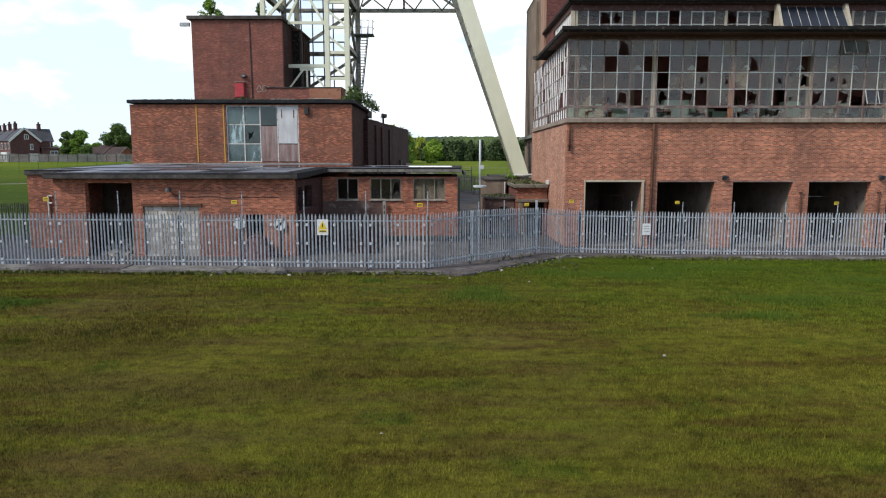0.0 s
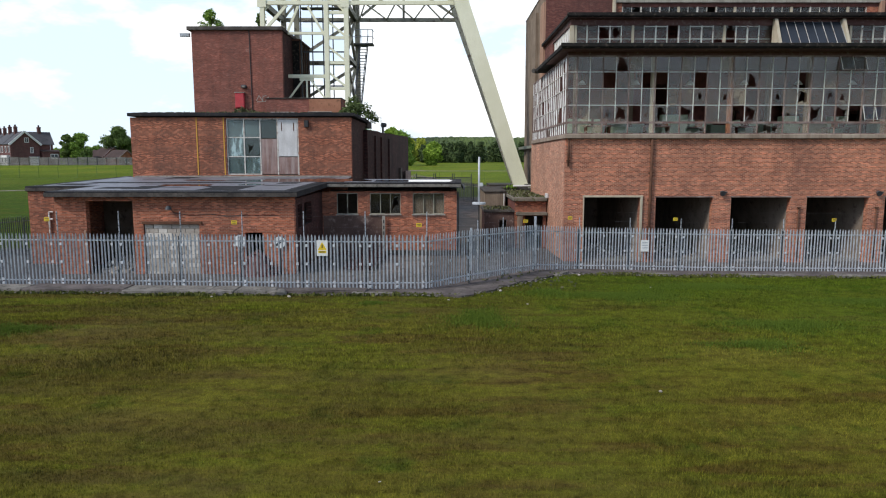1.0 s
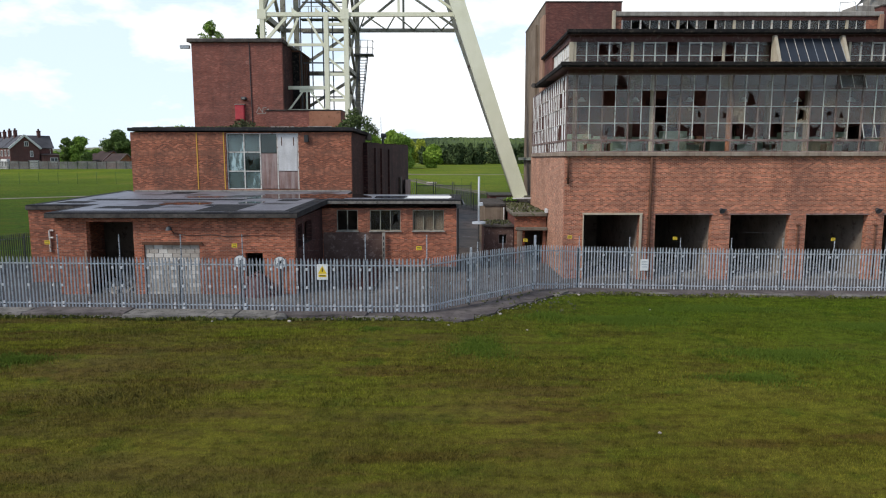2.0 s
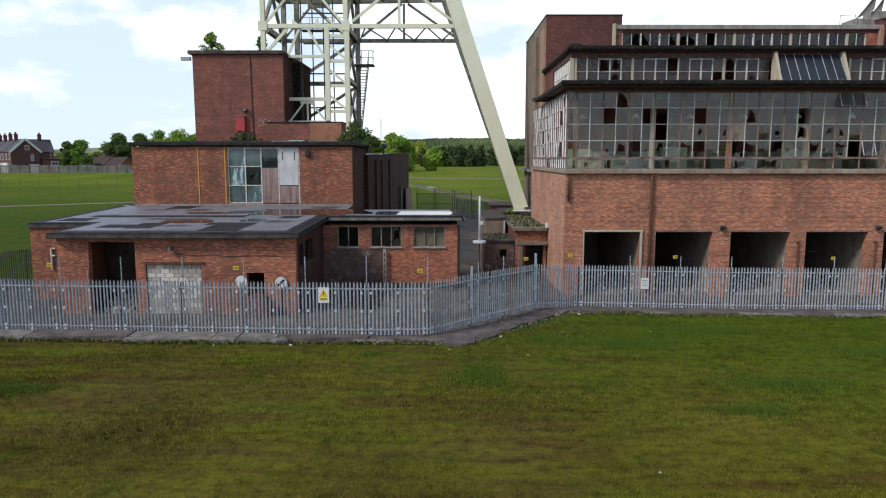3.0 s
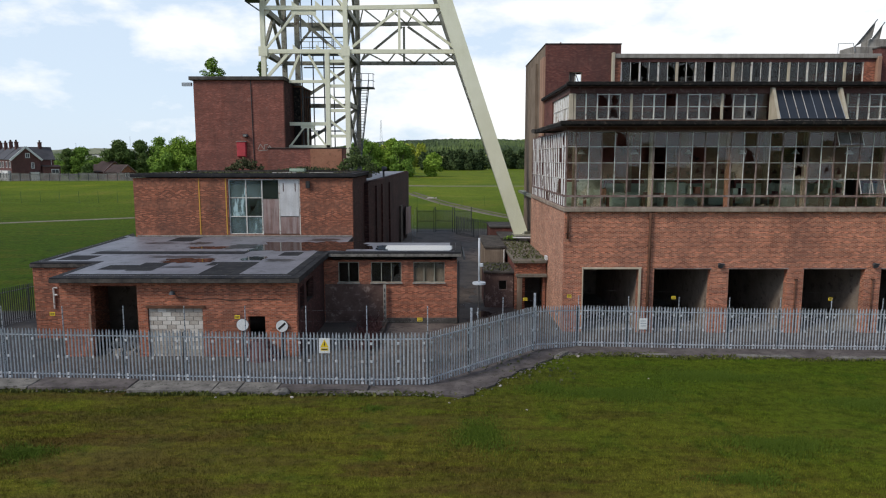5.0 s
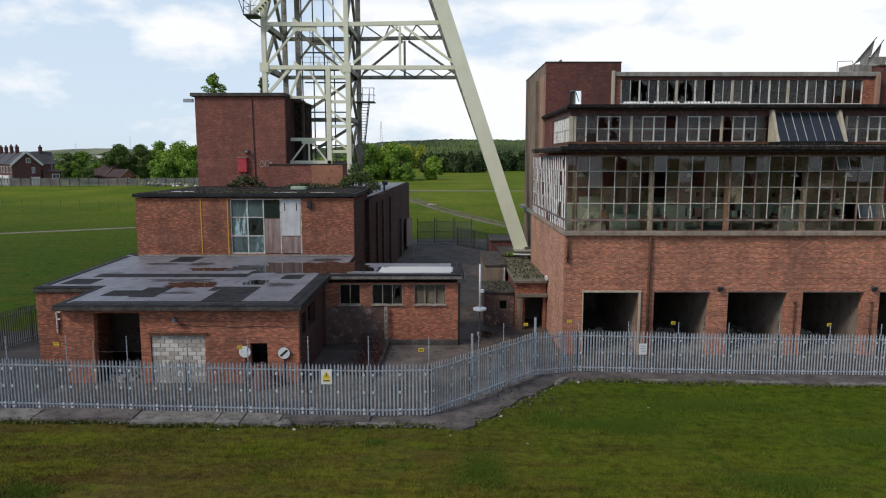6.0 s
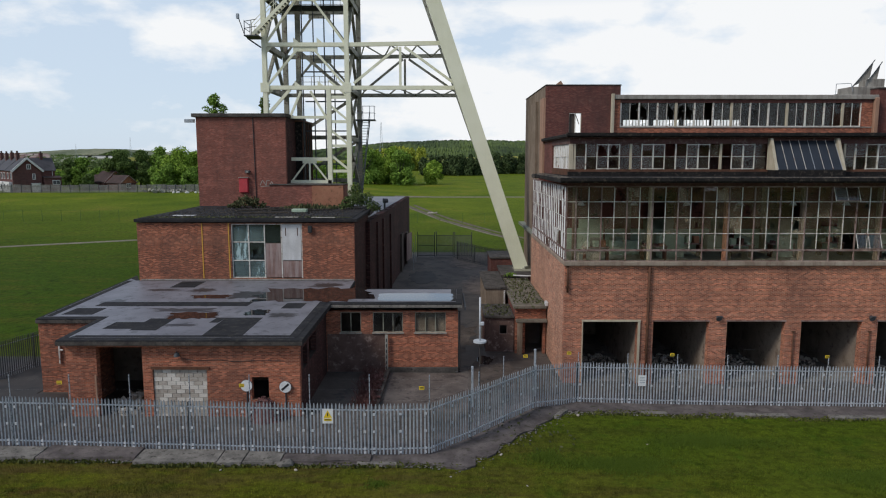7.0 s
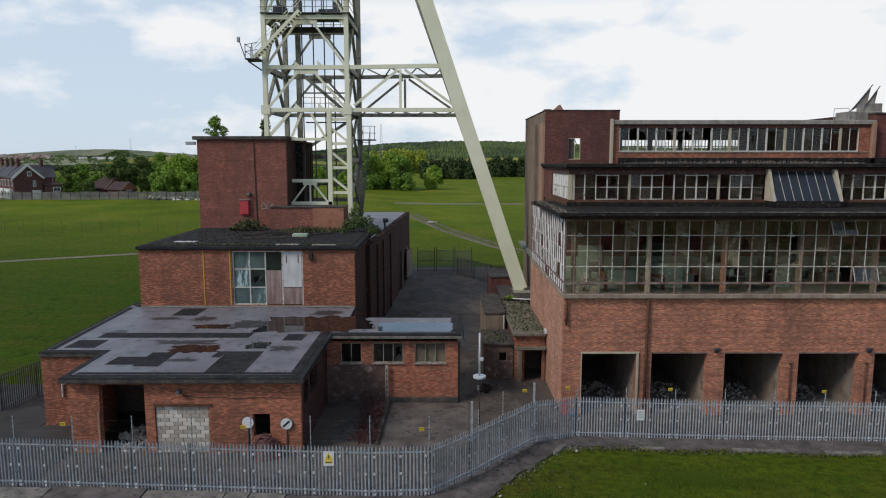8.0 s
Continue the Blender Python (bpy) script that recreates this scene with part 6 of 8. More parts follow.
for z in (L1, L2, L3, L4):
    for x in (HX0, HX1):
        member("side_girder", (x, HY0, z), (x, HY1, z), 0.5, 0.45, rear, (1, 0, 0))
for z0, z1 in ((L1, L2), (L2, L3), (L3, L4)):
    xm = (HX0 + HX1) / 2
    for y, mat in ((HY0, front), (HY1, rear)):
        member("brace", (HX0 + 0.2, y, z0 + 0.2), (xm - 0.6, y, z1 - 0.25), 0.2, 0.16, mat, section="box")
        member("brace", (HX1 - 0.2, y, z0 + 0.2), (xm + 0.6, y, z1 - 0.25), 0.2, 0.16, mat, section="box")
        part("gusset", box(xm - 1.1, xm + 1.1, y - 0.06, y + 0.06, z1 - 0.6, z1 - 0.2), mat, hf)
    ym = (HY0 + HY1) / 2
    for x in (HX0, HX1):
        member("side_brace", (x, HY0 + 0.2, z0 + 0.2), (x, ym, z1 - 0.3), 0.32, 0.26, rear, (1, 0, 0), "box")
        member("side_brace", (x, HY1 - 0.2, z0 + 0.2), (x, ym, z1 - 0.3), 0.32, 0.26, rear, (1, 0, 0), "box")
# upright fins on the front girders and corner haunches below them
for z in (L1, L2, L3):
    for x in (xm - 1.05, xm + 1.05):
        part("girder_fin", prism([(x, HY0 - 0.12), (x + 0.5, HY0 - 0.12), (x + 0.5, HY0 - 0.08), (x, HY0 - 0.08)], z + 0.165, lambda px, py, x=x, z=z: z + 0.62 - 0.85 * (px - x)), front, hf)
    for x, sx in ((HX0 + 0.2, 1), (HX1 - 0.2, -1)):
        part("haunch", prism([(x, HY0 - 0.02), (x + 0.55 * sx, HY0 - 0.02), (x + 0.55 * sx, HY0 + 0.02), (x, HY0 + 0.02)], lambda px, py, x=x, z=z: z - 0.75 + 1.0 * abs(px - x), z - 0.165), front, hf)
# walkway with rails inside the lattice at the first level
part("walkway", box(-13.4, -9.4, 67.0, 68.0, L1 + 0.2, L1 + 0.28), "galvanised_dark", hf)
for k in range(6):
    part("stanchion", rod((-13.4 + 0.8 * k, 67.05, L1 + 0.28), (-13.4 + 0.8 * k, 67.05, L1 + 1.4), 0.025, sides=6), rear, hf)
for dz in (0.85, 1.38):
    part("handrail", rod((-13.4, 67.05, L1 + dz), (-9.4, 67.05, L1 + dz), 0.025, sides=6), rear, hf)
for x in (HX0, HX1):
    for z in (L1,):
        part("gusset", box(x - 0.4, x + 0.4, HY0 - 0.24, HY0 - 0.21, z - 0.42, z + 0.42, 0.01), front, hf)
# below the first level
xm = (HX0 + HX1) / 2
member("girder", (-14.0, HY0, 16.9), (-10.45, HY0, 16.9), 0.24, 0.2, front)
member("girder", (-14.0, HY0, 13.1), (-10.45, HY0, 13.1), 0.3, 0.26, front)
member("girder", (-14.1, HY0 - 0.1, 11.02), (-10.3, HY0 - 0.1, 11.02), 0.3, 0.2, front)
member("brace", (-14.0, HY0, 17.0), (xm - 0.5, HY0, L1 - 0.3), 0.2, 0.16, front, section="box")
member("brace", (-10.5, HY0, 16.5), (xm + 0.35, HY0, L1 - 0.3), 0.2, 0.16, front, section="box")
member("brace", (HX0 + 0.2, HY0, 17.2), (-14.0, HY0, L1 - 0.2), 0.26, 0.2, front, section="box")
member("brace", (-14.0, HY0, 11.1), (-12.6, HY0, 12.9), 0.15, 0.13, front, section="box")
member("brace", (-10.7, HY0, 11.1), (-12.1, HY0, 12.9), 0.15, 0.13, front, section="box")
member("strut", (-12.35, HY0, 11.1), (-12.35, HY0, 13.0), 0.14, 0.12, front, section="box")
part("gusset", box(-13.0, -11.7, HY0 - 0.05, HY0 + 0.05, 12.7, 13.0), front, hf)
for z0, z1 in ((10.6, 15.0), (15.0, L1)):
    member("side_brace", (HX1, HY0 + 0.2, z0), (HX1, HY1 - 0.3, z1), 0.3, 0.24, rear, (1, 0, 0), "box")
    member("side_brace", (HX1, HY1 - 0.2, z0), (HX1, HY0 + 0.3, z1), 0.3, 0.24, rear, (1, 0, 0), "box")
    member("side_girder", (HX1, HY0, z1), (HX1, HY1, z1), 0.4, 0.35, rear, (1, 0, 0))
    member("brace", (HX0 + 0.3, HY1, z0), (HX1, HY1, z1), 0.28, 0.22, rear, section="box")
    member("girder", (HX0, HY1, z0 + 0.3), (HX1, HY1, z0 + 0.3), 0.4, 0.35, rear)
# cage guides
for x, y in ((-13.3, 66.5), (-12.6, 68.5), (-11.2, 66.5), (-10.6, 68.5)):
    member("guide", (x, y, 9.0), (x, y, 38), 0.1, 0.1, "galvanised_dark", section="box")
for z in (12.6, 15.8, 18.6, 21.4):
    member("guide_tie", (-13.3, 67.5, z), (-8.9, 67.5, z), 0.12, 0.12, "galvanised_dark", section="box")
sh = thing("shaft_casing", (-14.0, 69.0, 9.0), "dark sheeted casing round the pit shaft", "shaft casing")
part("panel", box(-14.08, -13.45, 66.2, 71.0, 8.5, 16.6), "canopy_felt", sh)
for k in range(6):
    part("panel_rib", box(-13.45, -13.38, 66.3 + 0.9 * k, 66.42 + 0.9 * k, 8.5, 16.5), "rust", sh)
part("panel_cap", box(-14.08, -13.3, 66.1, 71.1, 16.602, 16.75), "rust", sh)
# deck and stairs above the second level
dk = part("deck", box(HX0 - 0.2, HX1 + 0.4, HY0 - 0.4, 67.7, L3 + 0.28, L3 + 0.36), "galvanised_dark", hf)
for z in (L3 + 0.85, L3 + 1.4):
    for y in (HY0 - 0.35, HY1 + 0.35):
        part("handrail", rod((HX0 - 0.2, y, z), (HX1 + 0.4, y, z), 0.03, sides=6), rear, hf)
    for x in (HX0 - 0.15, HX1 + 0.35):
        part("handrail", rod((x, HY0 - 0.35, z), (x, HY1 + 0.35, z), 0.03, sides=6), rear, hf)
for k in range(9):
    x = HX0 - 0.1 + k * (HX1 - HX0 + 0.4) / 8
    for y in (HY0 - 0.35, HY1 + 0.35):
        part("stanchion", rod((x, y, L3 + 0.36), (x, y, L3 + 1.4), 0.028, sides=6), rear, hf)

for x0, x1, y0, y1, h in ((-15.6, -14.5, 65.0, 66.4, 0.9), (-13.6, -12.9, 64.4, 65.2, 1.3), (-11.6, -10.2, 66.0, 67.6, 0.8), (-10.0, -9.4, 64.3, 65.0, 1.1)):
    part("winch_housing", box(x0, x1, y0, y1, L3 + 0.362, L3 + 0.36 + h, 0.05), "galvanised_dark", hf)
for k in range(4):
    x = HX0 + 1.1 + 1.9 * k
    part("deck_post", rod((x, 66.0, L3 + 0.36), (x, 66.0, L4), 0.05, sides=6), "galvanised_dark", hf)
part("lower_beam", beam((HX0, 67.6, L3 - 0.45), (HX1, 67.6, L3 - 0.45), 0.3, 0.5, (0, 0, 1)), "galvanised_dark", hf)


def stair(parent, a, b, width_dir, width, steps, mat, tread_mat, deep=0.28):
    a, b, wd = Vector(a), Vector(b), Vector(width_dir) * width
    for o in (Vector((0, 0, 0)), wd):
        part("stringer", beam(a + o, b + o, 0.07, deep, (0, 0, 1)), mat, parent)
        for k in range(0, steps + 1, 4):
            p = a.lerp(b, k / steps) + o
            part("baluster", rod(p, p + Vector((0, 0, 1.0)), 0.022, sides=6), mat, parent)
        part("handrail", rod(a + o + Vector((0, 0, 1.0)), b + o + Vector((0, 0, 1.0)), 0.028, sides=6), mat, parent)
    for k in range(steps):
        p = a.lerp(b, (k + 0.5) / steps) + wd / 2
        part("tread", box(p.x - max(abs(wd.x) / 2, 0.12), p.x + max(abs(wd.x) / 2, 0.12), p.y - max(abs(wd.y) / 2, 0.12), p.y + max(abs(wd.y) / 2, 0.12), p.z - 0.02, p.z + 0.02), tread_mat, parent)


s1 = thing("frame_stair", (-15.0, 63.0, 24.0), "steep cream steel stair up the front of the headframe", "stair")
stair(s1, (-16.9, 62.6, 24.0), (-12.7, 62.6, 28.1), (0, 1, 0), 0.8, 17, front, "galvanised_dark")
s2 = thing("frame_stair", (-13.0, 69.0, 19.6), "steel stair inside the headframe lattice", "stair")
stair(s2, (-13.9, 68.0, 23.4), (-9.6, 68.0, 19.7), (0, 1, 0), 0.8, 16, rear, "galvanised_dark")
pl = thing("corner_platform", (-17.0, 63.3, 23.9), "small railed platform with a detector on the headframe corner", "platform")
part("deck", box(-17.55, -16.3, 62.3, 64.2, 23.85, 23.95), "galvanised_dark", pl)
for x, y in ((-17.5, 62.35), (-17.5, 64.15), (-16.9, 62.35)):
    part("stanchion", rod((x, y, 23.95), (x, y, 25.2), 0.035, sides=6), "galvanised_dark", pl)
for z in (24.5, 25.1):
    part("rail", rod((-17.5, 62.35, z), (-17.5, 64.15, z), 0.03, sides=6), "galvanised_dark", pl)
    part("rail", rod((-17.5, 62.35, z), (-16.4, 62.35, z + 0.2), 0.03, sides=6), "galvanised_dark", pl)
part("bracket", beam((-17.5, 63.2, 23.8), (-16.3, 63.2, 23.0), 0.12, 0.16), "galvanised_dark", pl)
part("detector_pole", rod((-17.5, 62.3, 24.0), (-18.0, 62.3, 25.5), 0.04, sides=6), "galvanised_dark", pl)
part("detector", box(-18.15, -17.9, 62.15, 62.4, 25.3, 25.75, 0.04), "galvanised", pl)
s3 = thing("access_stair", (-7.8, 71.0, 9.0), "steep dark steel stair with a railed landing behind the headframe", "stair")
stair(s3, (-9.2, 70.4, 8.4), (-8.2, 70.6, 16.9), (1, 0, 0), 0.75, 30, "galvanised_dull", "galvanised_dull", 0.1)
part("landing", box(-9.2, -6.9, 70.2, 71.6, 16.95, 17.07), "galvanised_dark", s3)
for x in (-8.1, -7.4, -6.95):
    part("stanchion", rod((x, 70.25, 17.07), (x, 70.25, 18.4), 0.035, sides=6), "galvanised", s3)
for z in (17.7, 18.38):
    part("rail", rod((-9.0, 70.25, z), (-6.95, 70.25, z), 0.03, sides=6), "galvanised", s3)
    part("rail", rod((-6.95, 70.25, z), (-6.95, 71.5, z), 0.03, sides=6), "galvanised", s3)
# raking legs and the trusses that tie them
lg = thing("raking_leg", (6.9, 62.0, 3.0), "massive cream steel raking leg of the headframe", "headframe leg", "raking legs")
part("leg", beam((7.35, 62.45, 2.6), (-4.53, 62.45, 37.6), 1.23, 0.9, (0, 1, 0)), front, lg)
part("base_plate", box(6.4, 8.2, 60.9, 62.9, 3.0, 3.15, 0.02), rear, lg)
lg2 = thing("raking_leg", (7.3, 69.0, 1.0), "massive cream steel raking leg of the headframe", "headframe leg", "raking legs")
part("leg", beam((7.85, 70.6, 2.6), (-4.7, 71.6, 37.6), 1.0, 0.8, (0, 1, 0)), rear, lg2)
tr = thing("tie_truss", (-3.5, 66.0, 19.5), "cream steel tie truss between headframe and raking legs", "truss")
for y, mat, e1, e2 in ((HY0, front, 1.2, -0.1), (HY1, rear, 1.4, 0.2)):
    member("chord", (HX1, y, L1), (e1, y, L1), 0.36, 0.27, mat, parent=tr)
    member("chord", (HX1, y, L2), (e2, y, L2 + 0.15), 0.36, 0.25, mat, parent=tr)
    xm2 = -3.9
    member("brace", (HX1 + 0.6, y, L1 + 0.4), (xm2 - 0.2, y, L2 - 0.2), 0.22, 0.18, mat, section="box", parent=tr)
    member("brace", (e1 - 0.2, y, L1 + 0.4), (xm2 + 0.4, y, L2 - 0.2), 0.22, 0.18, mat, section="box", parent=tr)
    member("strut", (xm2, y, L1 + 0.2), (xm2, y, L2 - 0.2), 0.22, 0.2, mat, section="box", parent=tr)
for z, ee in ((L1, 1.3), (L2, 0.0)):
    steps = 7
    for k in range(steps):
        xa = HX1 + 0.4 + (ee - 0.4 - HX1) * k / steps
        xb = HX1 + 0.4 + (ee - 0.4 - HX1) * (k + 1) / steps
        ya, yb = (HY0 + 0.2, HY1 - 0.2) if k % 2 else (HY1 - 0.2, HY0 + 0.2)
        member("lattice", (xa, ya, z), (xb, yb, z), 0.1, 0.09, rear, (0, 0, 1), "box", tr)
member("tie_girder", (7.3, 61.9, 3.2), (8.2, 62.5, 3.2), 0.4, 0.4, rear, parent=tr)

# ---------------------------------------------------------------- palisade fence
PALE_H = 2.4


def pale_mesh():
    w, d = 0.038, 0.014
    sec = [(-w, 0.006), (-w * 0.45, -d), (0, 0.0), (w * 0.45, -d), (w, 0.006), (0, 0.012)]
    bm = bmesh.new()
    lo = [bm.verts.new((x, y, 0.05)) for x, y in sec]
    hi = [bm.verts.new((x, y, PALE_H - 0.12)) for x, y in sec]
    tip = [bm.verts.new((x * 0.35, y - 0.004, PALE_H)) for x, y in sec]
    for a, b in ((lo, hi), (hi, tip)):
        for i in range(6):
            bm.faces.new((a[i], a[(i + 1) % 6], b[(i + 1) % 6], b[i]))
    bm.faces.new(lo[::-1])
    bm.faces.new(tip)
    bmesh.ops.recalc_face_normals(bm, faces=bm.faces)
    me = bpy.data.meshes.new("pale")
    bm.to_mesh(me)
    bm.free()
    return me


def plate_mesh():
    bm = box(-0.055, 0.055, -0.012, 0.0, -0.06, 0.06, 0.008)
    bmesh.ops.recalc_face_normals(bm, faces=bm.faces)
    me = bpy.data.meshes.new("fixing_plate")
    bm.to_mesh(me)
    bm.free()
    me.materials.append(MATS["fence_plate"])
    return me


PALE, PALE_DARK, PLATE = pale_mesh(), pale_mesh(), plate_mesh()
PALE.materials.append(MATS["galvanised"])
PALE_DARK.materials.append(MATS["galvanised_dark"])
r6 = random.Random(12)


def fence_bay(a, b, za, zb, plates=True, dark=False, label="galvanised grey palisade fence panel with pointed pales"):
    a, b = Vector((*a, za)), Vector((*b, zb))
    run = b - a
    L = math.hypot(run.x, run.y)
    yaw = math.degrees(math.atan2(run.y, run.x))
    e = thing("fence_panel", a, label, "fence", "palisade fence panels")
    mt = (dark if isinstance(dark, str) else "galvanised_dark") if dark else "galvanised"
    n = max(int(round(L / 0.163)), 4)
    turn = pose(0, 0, 0, 0, 0, yaw)
    for i in range(n):
        u = (i + 0.5) / n
        p = run * u
        jig = Matrix.Translation((p.x, p.y, p.z + r6.uniform(-0.012, 0.012))) @ pose(0, 0, 0, r6.uniform(-0.5, 0.5), r6.uniform(-0.5, 0.5), yaw)
        share("pale", PALE_DARK if dark else PALE, e, jig)
    side = turn @ Vector((0, 1, 0))
    for z in (0.3, 2.1):
        part("rail", beam(a + side * 0.035 + Vector((0, 0, z)), b + side * 0.035 + Vector((0, 0, z)), 0.05, 0.05, (0, 0, 1)), mt, e)
    part("post", beam(a + side * 0.1 - Vector((0, 0, 0.3)), a + side * 0.1 + Vector((0, 0, 2.3)), 0.05, 0.1, tuple(side), section="i"), "galvanised_dark", e)
    if plates:
        for u in (0.065, 0.5, 0.915):
            for z in (0.16, 0.34, 1.13, 1.93):
                p = run * u
                share("fixing_plate", PLATE, e, Matrix.Translation(p + turn @ Vector((0, -0.03, 0)) + Vector((0, 0, z))) @ turn)
    return e


def fz(x, y):
    return float(np.interp(x, [-1.0, 1.36, 4.89, 7.42, 15.6], [land(x, y) + 0.08, 0.04, -0.16, -0.4, land(x, y) - 0.05]))


posts = [(-3.25 - 2.75 * i, 29.25 + 0.17 * i) for i in range(12)][::-1]
posts += [(-0.57, 29.42), (1.36, 31.25), (3.1, 33.4), (4.89, 35.56)]
posts += [(7.42 + 2.72 * i, 36.9 - 0.1 * i) for i in range(13)]
for a, b in zip(posts, posts[1:]):
    fence_bay(a, b, fz(*a), fz(*b))
# the fence running back beside the low range
back_posts = [(-34.0, 36.2), (-31.7, 37.7), (-29.4, 39.2), (-27.1, 40.7), (-26.5, 43.4), (-25.9, 46.1), (-25.4, 48.8), (-25.0, 51.5)]
for a, b in zip(back_posts, back_posts[1:]):
    fence_bay(a, b, land(*a), land(*b), False, "galvanised_dull", "weathered grey palisade fence panel")


def alarm_post(x, y, h, label="thin pale alarm-wire post with black insulators behind the fence"):
    z = land(x, y)
    e = thing("alarm_post", (x, y, z), label, "post", "alarm wire posts")
    part("pole", rod((x, y, z), (x, y, z + h), 0.024, sides=8), "galvanised", e)
    for k in range(12):
        zz_ = z + 0.4 + k * (h - 0.5) / 11
        part("insulator", rod((x, y - 0.045, zz_), (x, y + 0.045, zz_), 0.02, sides=6), "black_rubber", e)
    return e


ap = [(-0.65 - 2.76 * i, 30.6) for i in range(12)] + [(1.76, 33.0), (3.25, 36.0)] + [(7.49 + 2.72 * i, 37.06 - 0.1 * i) for i in range(12)]
for x, y in ap:
    alarm_post(x, y, 3.42 if x < 0 else 2.9)
for x, y, h in ((1.56, 36.0, 2.3), (5.19, 37.8, 2.85)):
    cp = thing("corner_post", (x, y, land(x, y)), "thick galvanised fence corner post", "post")
    part("post", box(x - 0.06, x + 0.06, y - 0.06, y + 0.06, land(x, y), land(x, y) + h, 0.01), "galvanised", cp)
for i in range(4):
    alarm_post(-24.6 + 0.15 * i, 42.0 + 3.0 * i, 3.3)
wr = thing("alarm_wires", (-15, 30.6, 0.5), "fine tensioned alarm wires strung between posts", "wire")
order = sorted(ap)
for k in range(4):
    bm = bmesh.new()
    for a, b in zip(order, order[1:]):
        za, zb = land(*a) + 1.7 + k * 0.5, land(*b) + 1.7 + k * 0.5
        rod((a[0], a[1], za), (b[0], b[1], zb), 0.0007, sides=4, bm=bm)
    part("wire", bm, "galvanised", wr)


def tag(x, y, z):
    e = thing("wire_tag", (x, y, z), "small yellow warning tag hung on the alarm wire", "sign", "yellow wire tags")
    part("plate", box(x - 0.12, x + 0.12, y - 0.01, y, z - 0.085, z + 0.085, 0.004), "sign_yellow", e)
    for k in (-0.035, 0.03):
        part("text_bar", box(x - 0.09, x + 0.09, y - 0.014, y - 0.0105, z + k - 0.014, z + k + 0.014), "sign_black", e)


for x, y, z in ((-17.6, 30.5, 2.98), (-9.25, 30.5, 2.84), (-1.0, 30.5, 2.72), (6.95, 36.98, 2.48), (12.62, 36.86, 2.42), (21.0, 36.55, 2.4), (4.55, 37.0, 2.3), (-24.4, 44.0, 3.0)):
    tag(x, y, z)
# notices on the fence
wsg = thing("warning_sign", (-5.13, 29.29, 1.84), "white and yellow warning sign with a black triangle", "sign")
part("plate", box(-5.37, -4.89, 29.295, 29.305, 1.5, 2.18, 0.004), "sign_white", wsg)
bm = bmesh.new()
tri_ = [(-5.32, 1.76), (-4.94, 1.76), (-5.13, 2.12)]
f0 = [bm.verts.new((x, 29.29, z)) for x, z in tri_]
f1 = [bm.verts.new((x, 29.294, z)) for x, z in tri_]
bm.faces.new(f0)
bm.faces.new(f1[::-1])
for k in range(3):
    bm.faces.new((f0[k], f0[(k + 1) % 3], f1[(k + 1) % 3], f1[k]))
part("triangle", bm, "sign_yellow", wsg)
part("symbol", box(-5.15, -5.11, 29.285, 29.2895, 1.85, 2.0), "sign_black", wsg)
part("caption_panel", box(-5.3, -4.96, 29.29, 29.294, 1.62, 1.73), "sign_yellow", wsg)
part("caption_bar", box(-5.26, -5.0, 29.285, 29.2895, 1.655, 1.695), "sign_black", wsg)
for x, z in ((10.98, 1.0), (24.6, 1.1)):
    fy = 36.9 - 0.1 * (x - 7.42) / 2.72 - 0.03
    nt = thing("notice", (x, fy, z), "small white notice board on the palisade fence", "sign")
    part("plate", box(x - 0.22, x + 0.22, fy - 0.035, fy - 0.02, z - 0.32, z + 0.3, 0.004), "sign_white", nt)
    for k in range(3):
        part("text_bar", box(x - 0.15, x + 0.15, fy - 0.041, fy - 0.0355, z + 0.14 - k * 0.14, z + 0.18 - k * 0.14), "galvanised", nt)

# security mast with an anti-climb collar
ms = thing("security_mast", (1.98, 36.4, -0.3), "slim pale mast with a spiked collar on a dark post", "mast")
part("lower_post", rod((1.98, 36.4, -0.5), (1.98, 36.4, 3.3), 0.035), "asphalt", ms)
part("upper_pole", rod((1.98, 36.4, 3.3), (1.98, 36.4, 5.75), 0.055), "fence_plate", ms, smooth=True)
part("collar", rod((1.98, 36.4, 3.26), (1.98, 36.4, 3.36), 0.36, 0.36, 14), "fence_plate", ms)
part("sensor", box(2.0, 2.2, 36.28, 36.42, 4.2, 4.4, 0.03), "fence_plate", ms)

# ---------------------------------------------------------------- back of the yard: gates, rails, tracks
for i in range(3):
    x0 = -3.3 + i * 2.4
    g = thing("mesh_gate", (x0, 88.0, land(x0, 88)), "leaning dark steel yard gate", "gate", "yard gates")
    z = land(x0, 88.0)
    lean = 0.5 if i == 1 else 0.0
    part("frame_post", rod((x0, 88 + lean, z), (x0, 88 + lean, z + 3.3), 0.05), "galvanised_dark", g)
    part("frame_post", rod((x0 + 2.2, 88, z), (x0 + 2.2, 88, z + 3.3), 0.05), "galvanised_dark", g)
    for h in (0.2, 1.5, 2.8):
        part("frame_rail", rod((x0, 88 + lean, z + h), (x0 + 2.2, 88, z + h), 0.04), "galvanised_dark", g)
    for k in range(1, 28):
        part("bar", rod((x0 + k * 2.2 / 28, 88 + lean * (1 - k / 28), z + 0.2), (x0 + k * 2.2 / 28, 88 + lean * (1 - k / 28), z + 2.8), 0.017, sides=5), "galvanised_dull", g)
bposts = [(1.7, 86.0), (3.7, 83.3), (5.7, 80.6), (8.0, 80.0)]
for a, b in zip(bposts, bposts[1:]):
    fence_bay(a, b, land(*a), land(*b), False, True, "dark weathered palisade fence panel")
for y in (72.0, 78.0):
    alarm_post(-3.4, y + 6, 3.4, "thin alarm-wire post at the back of the yard")
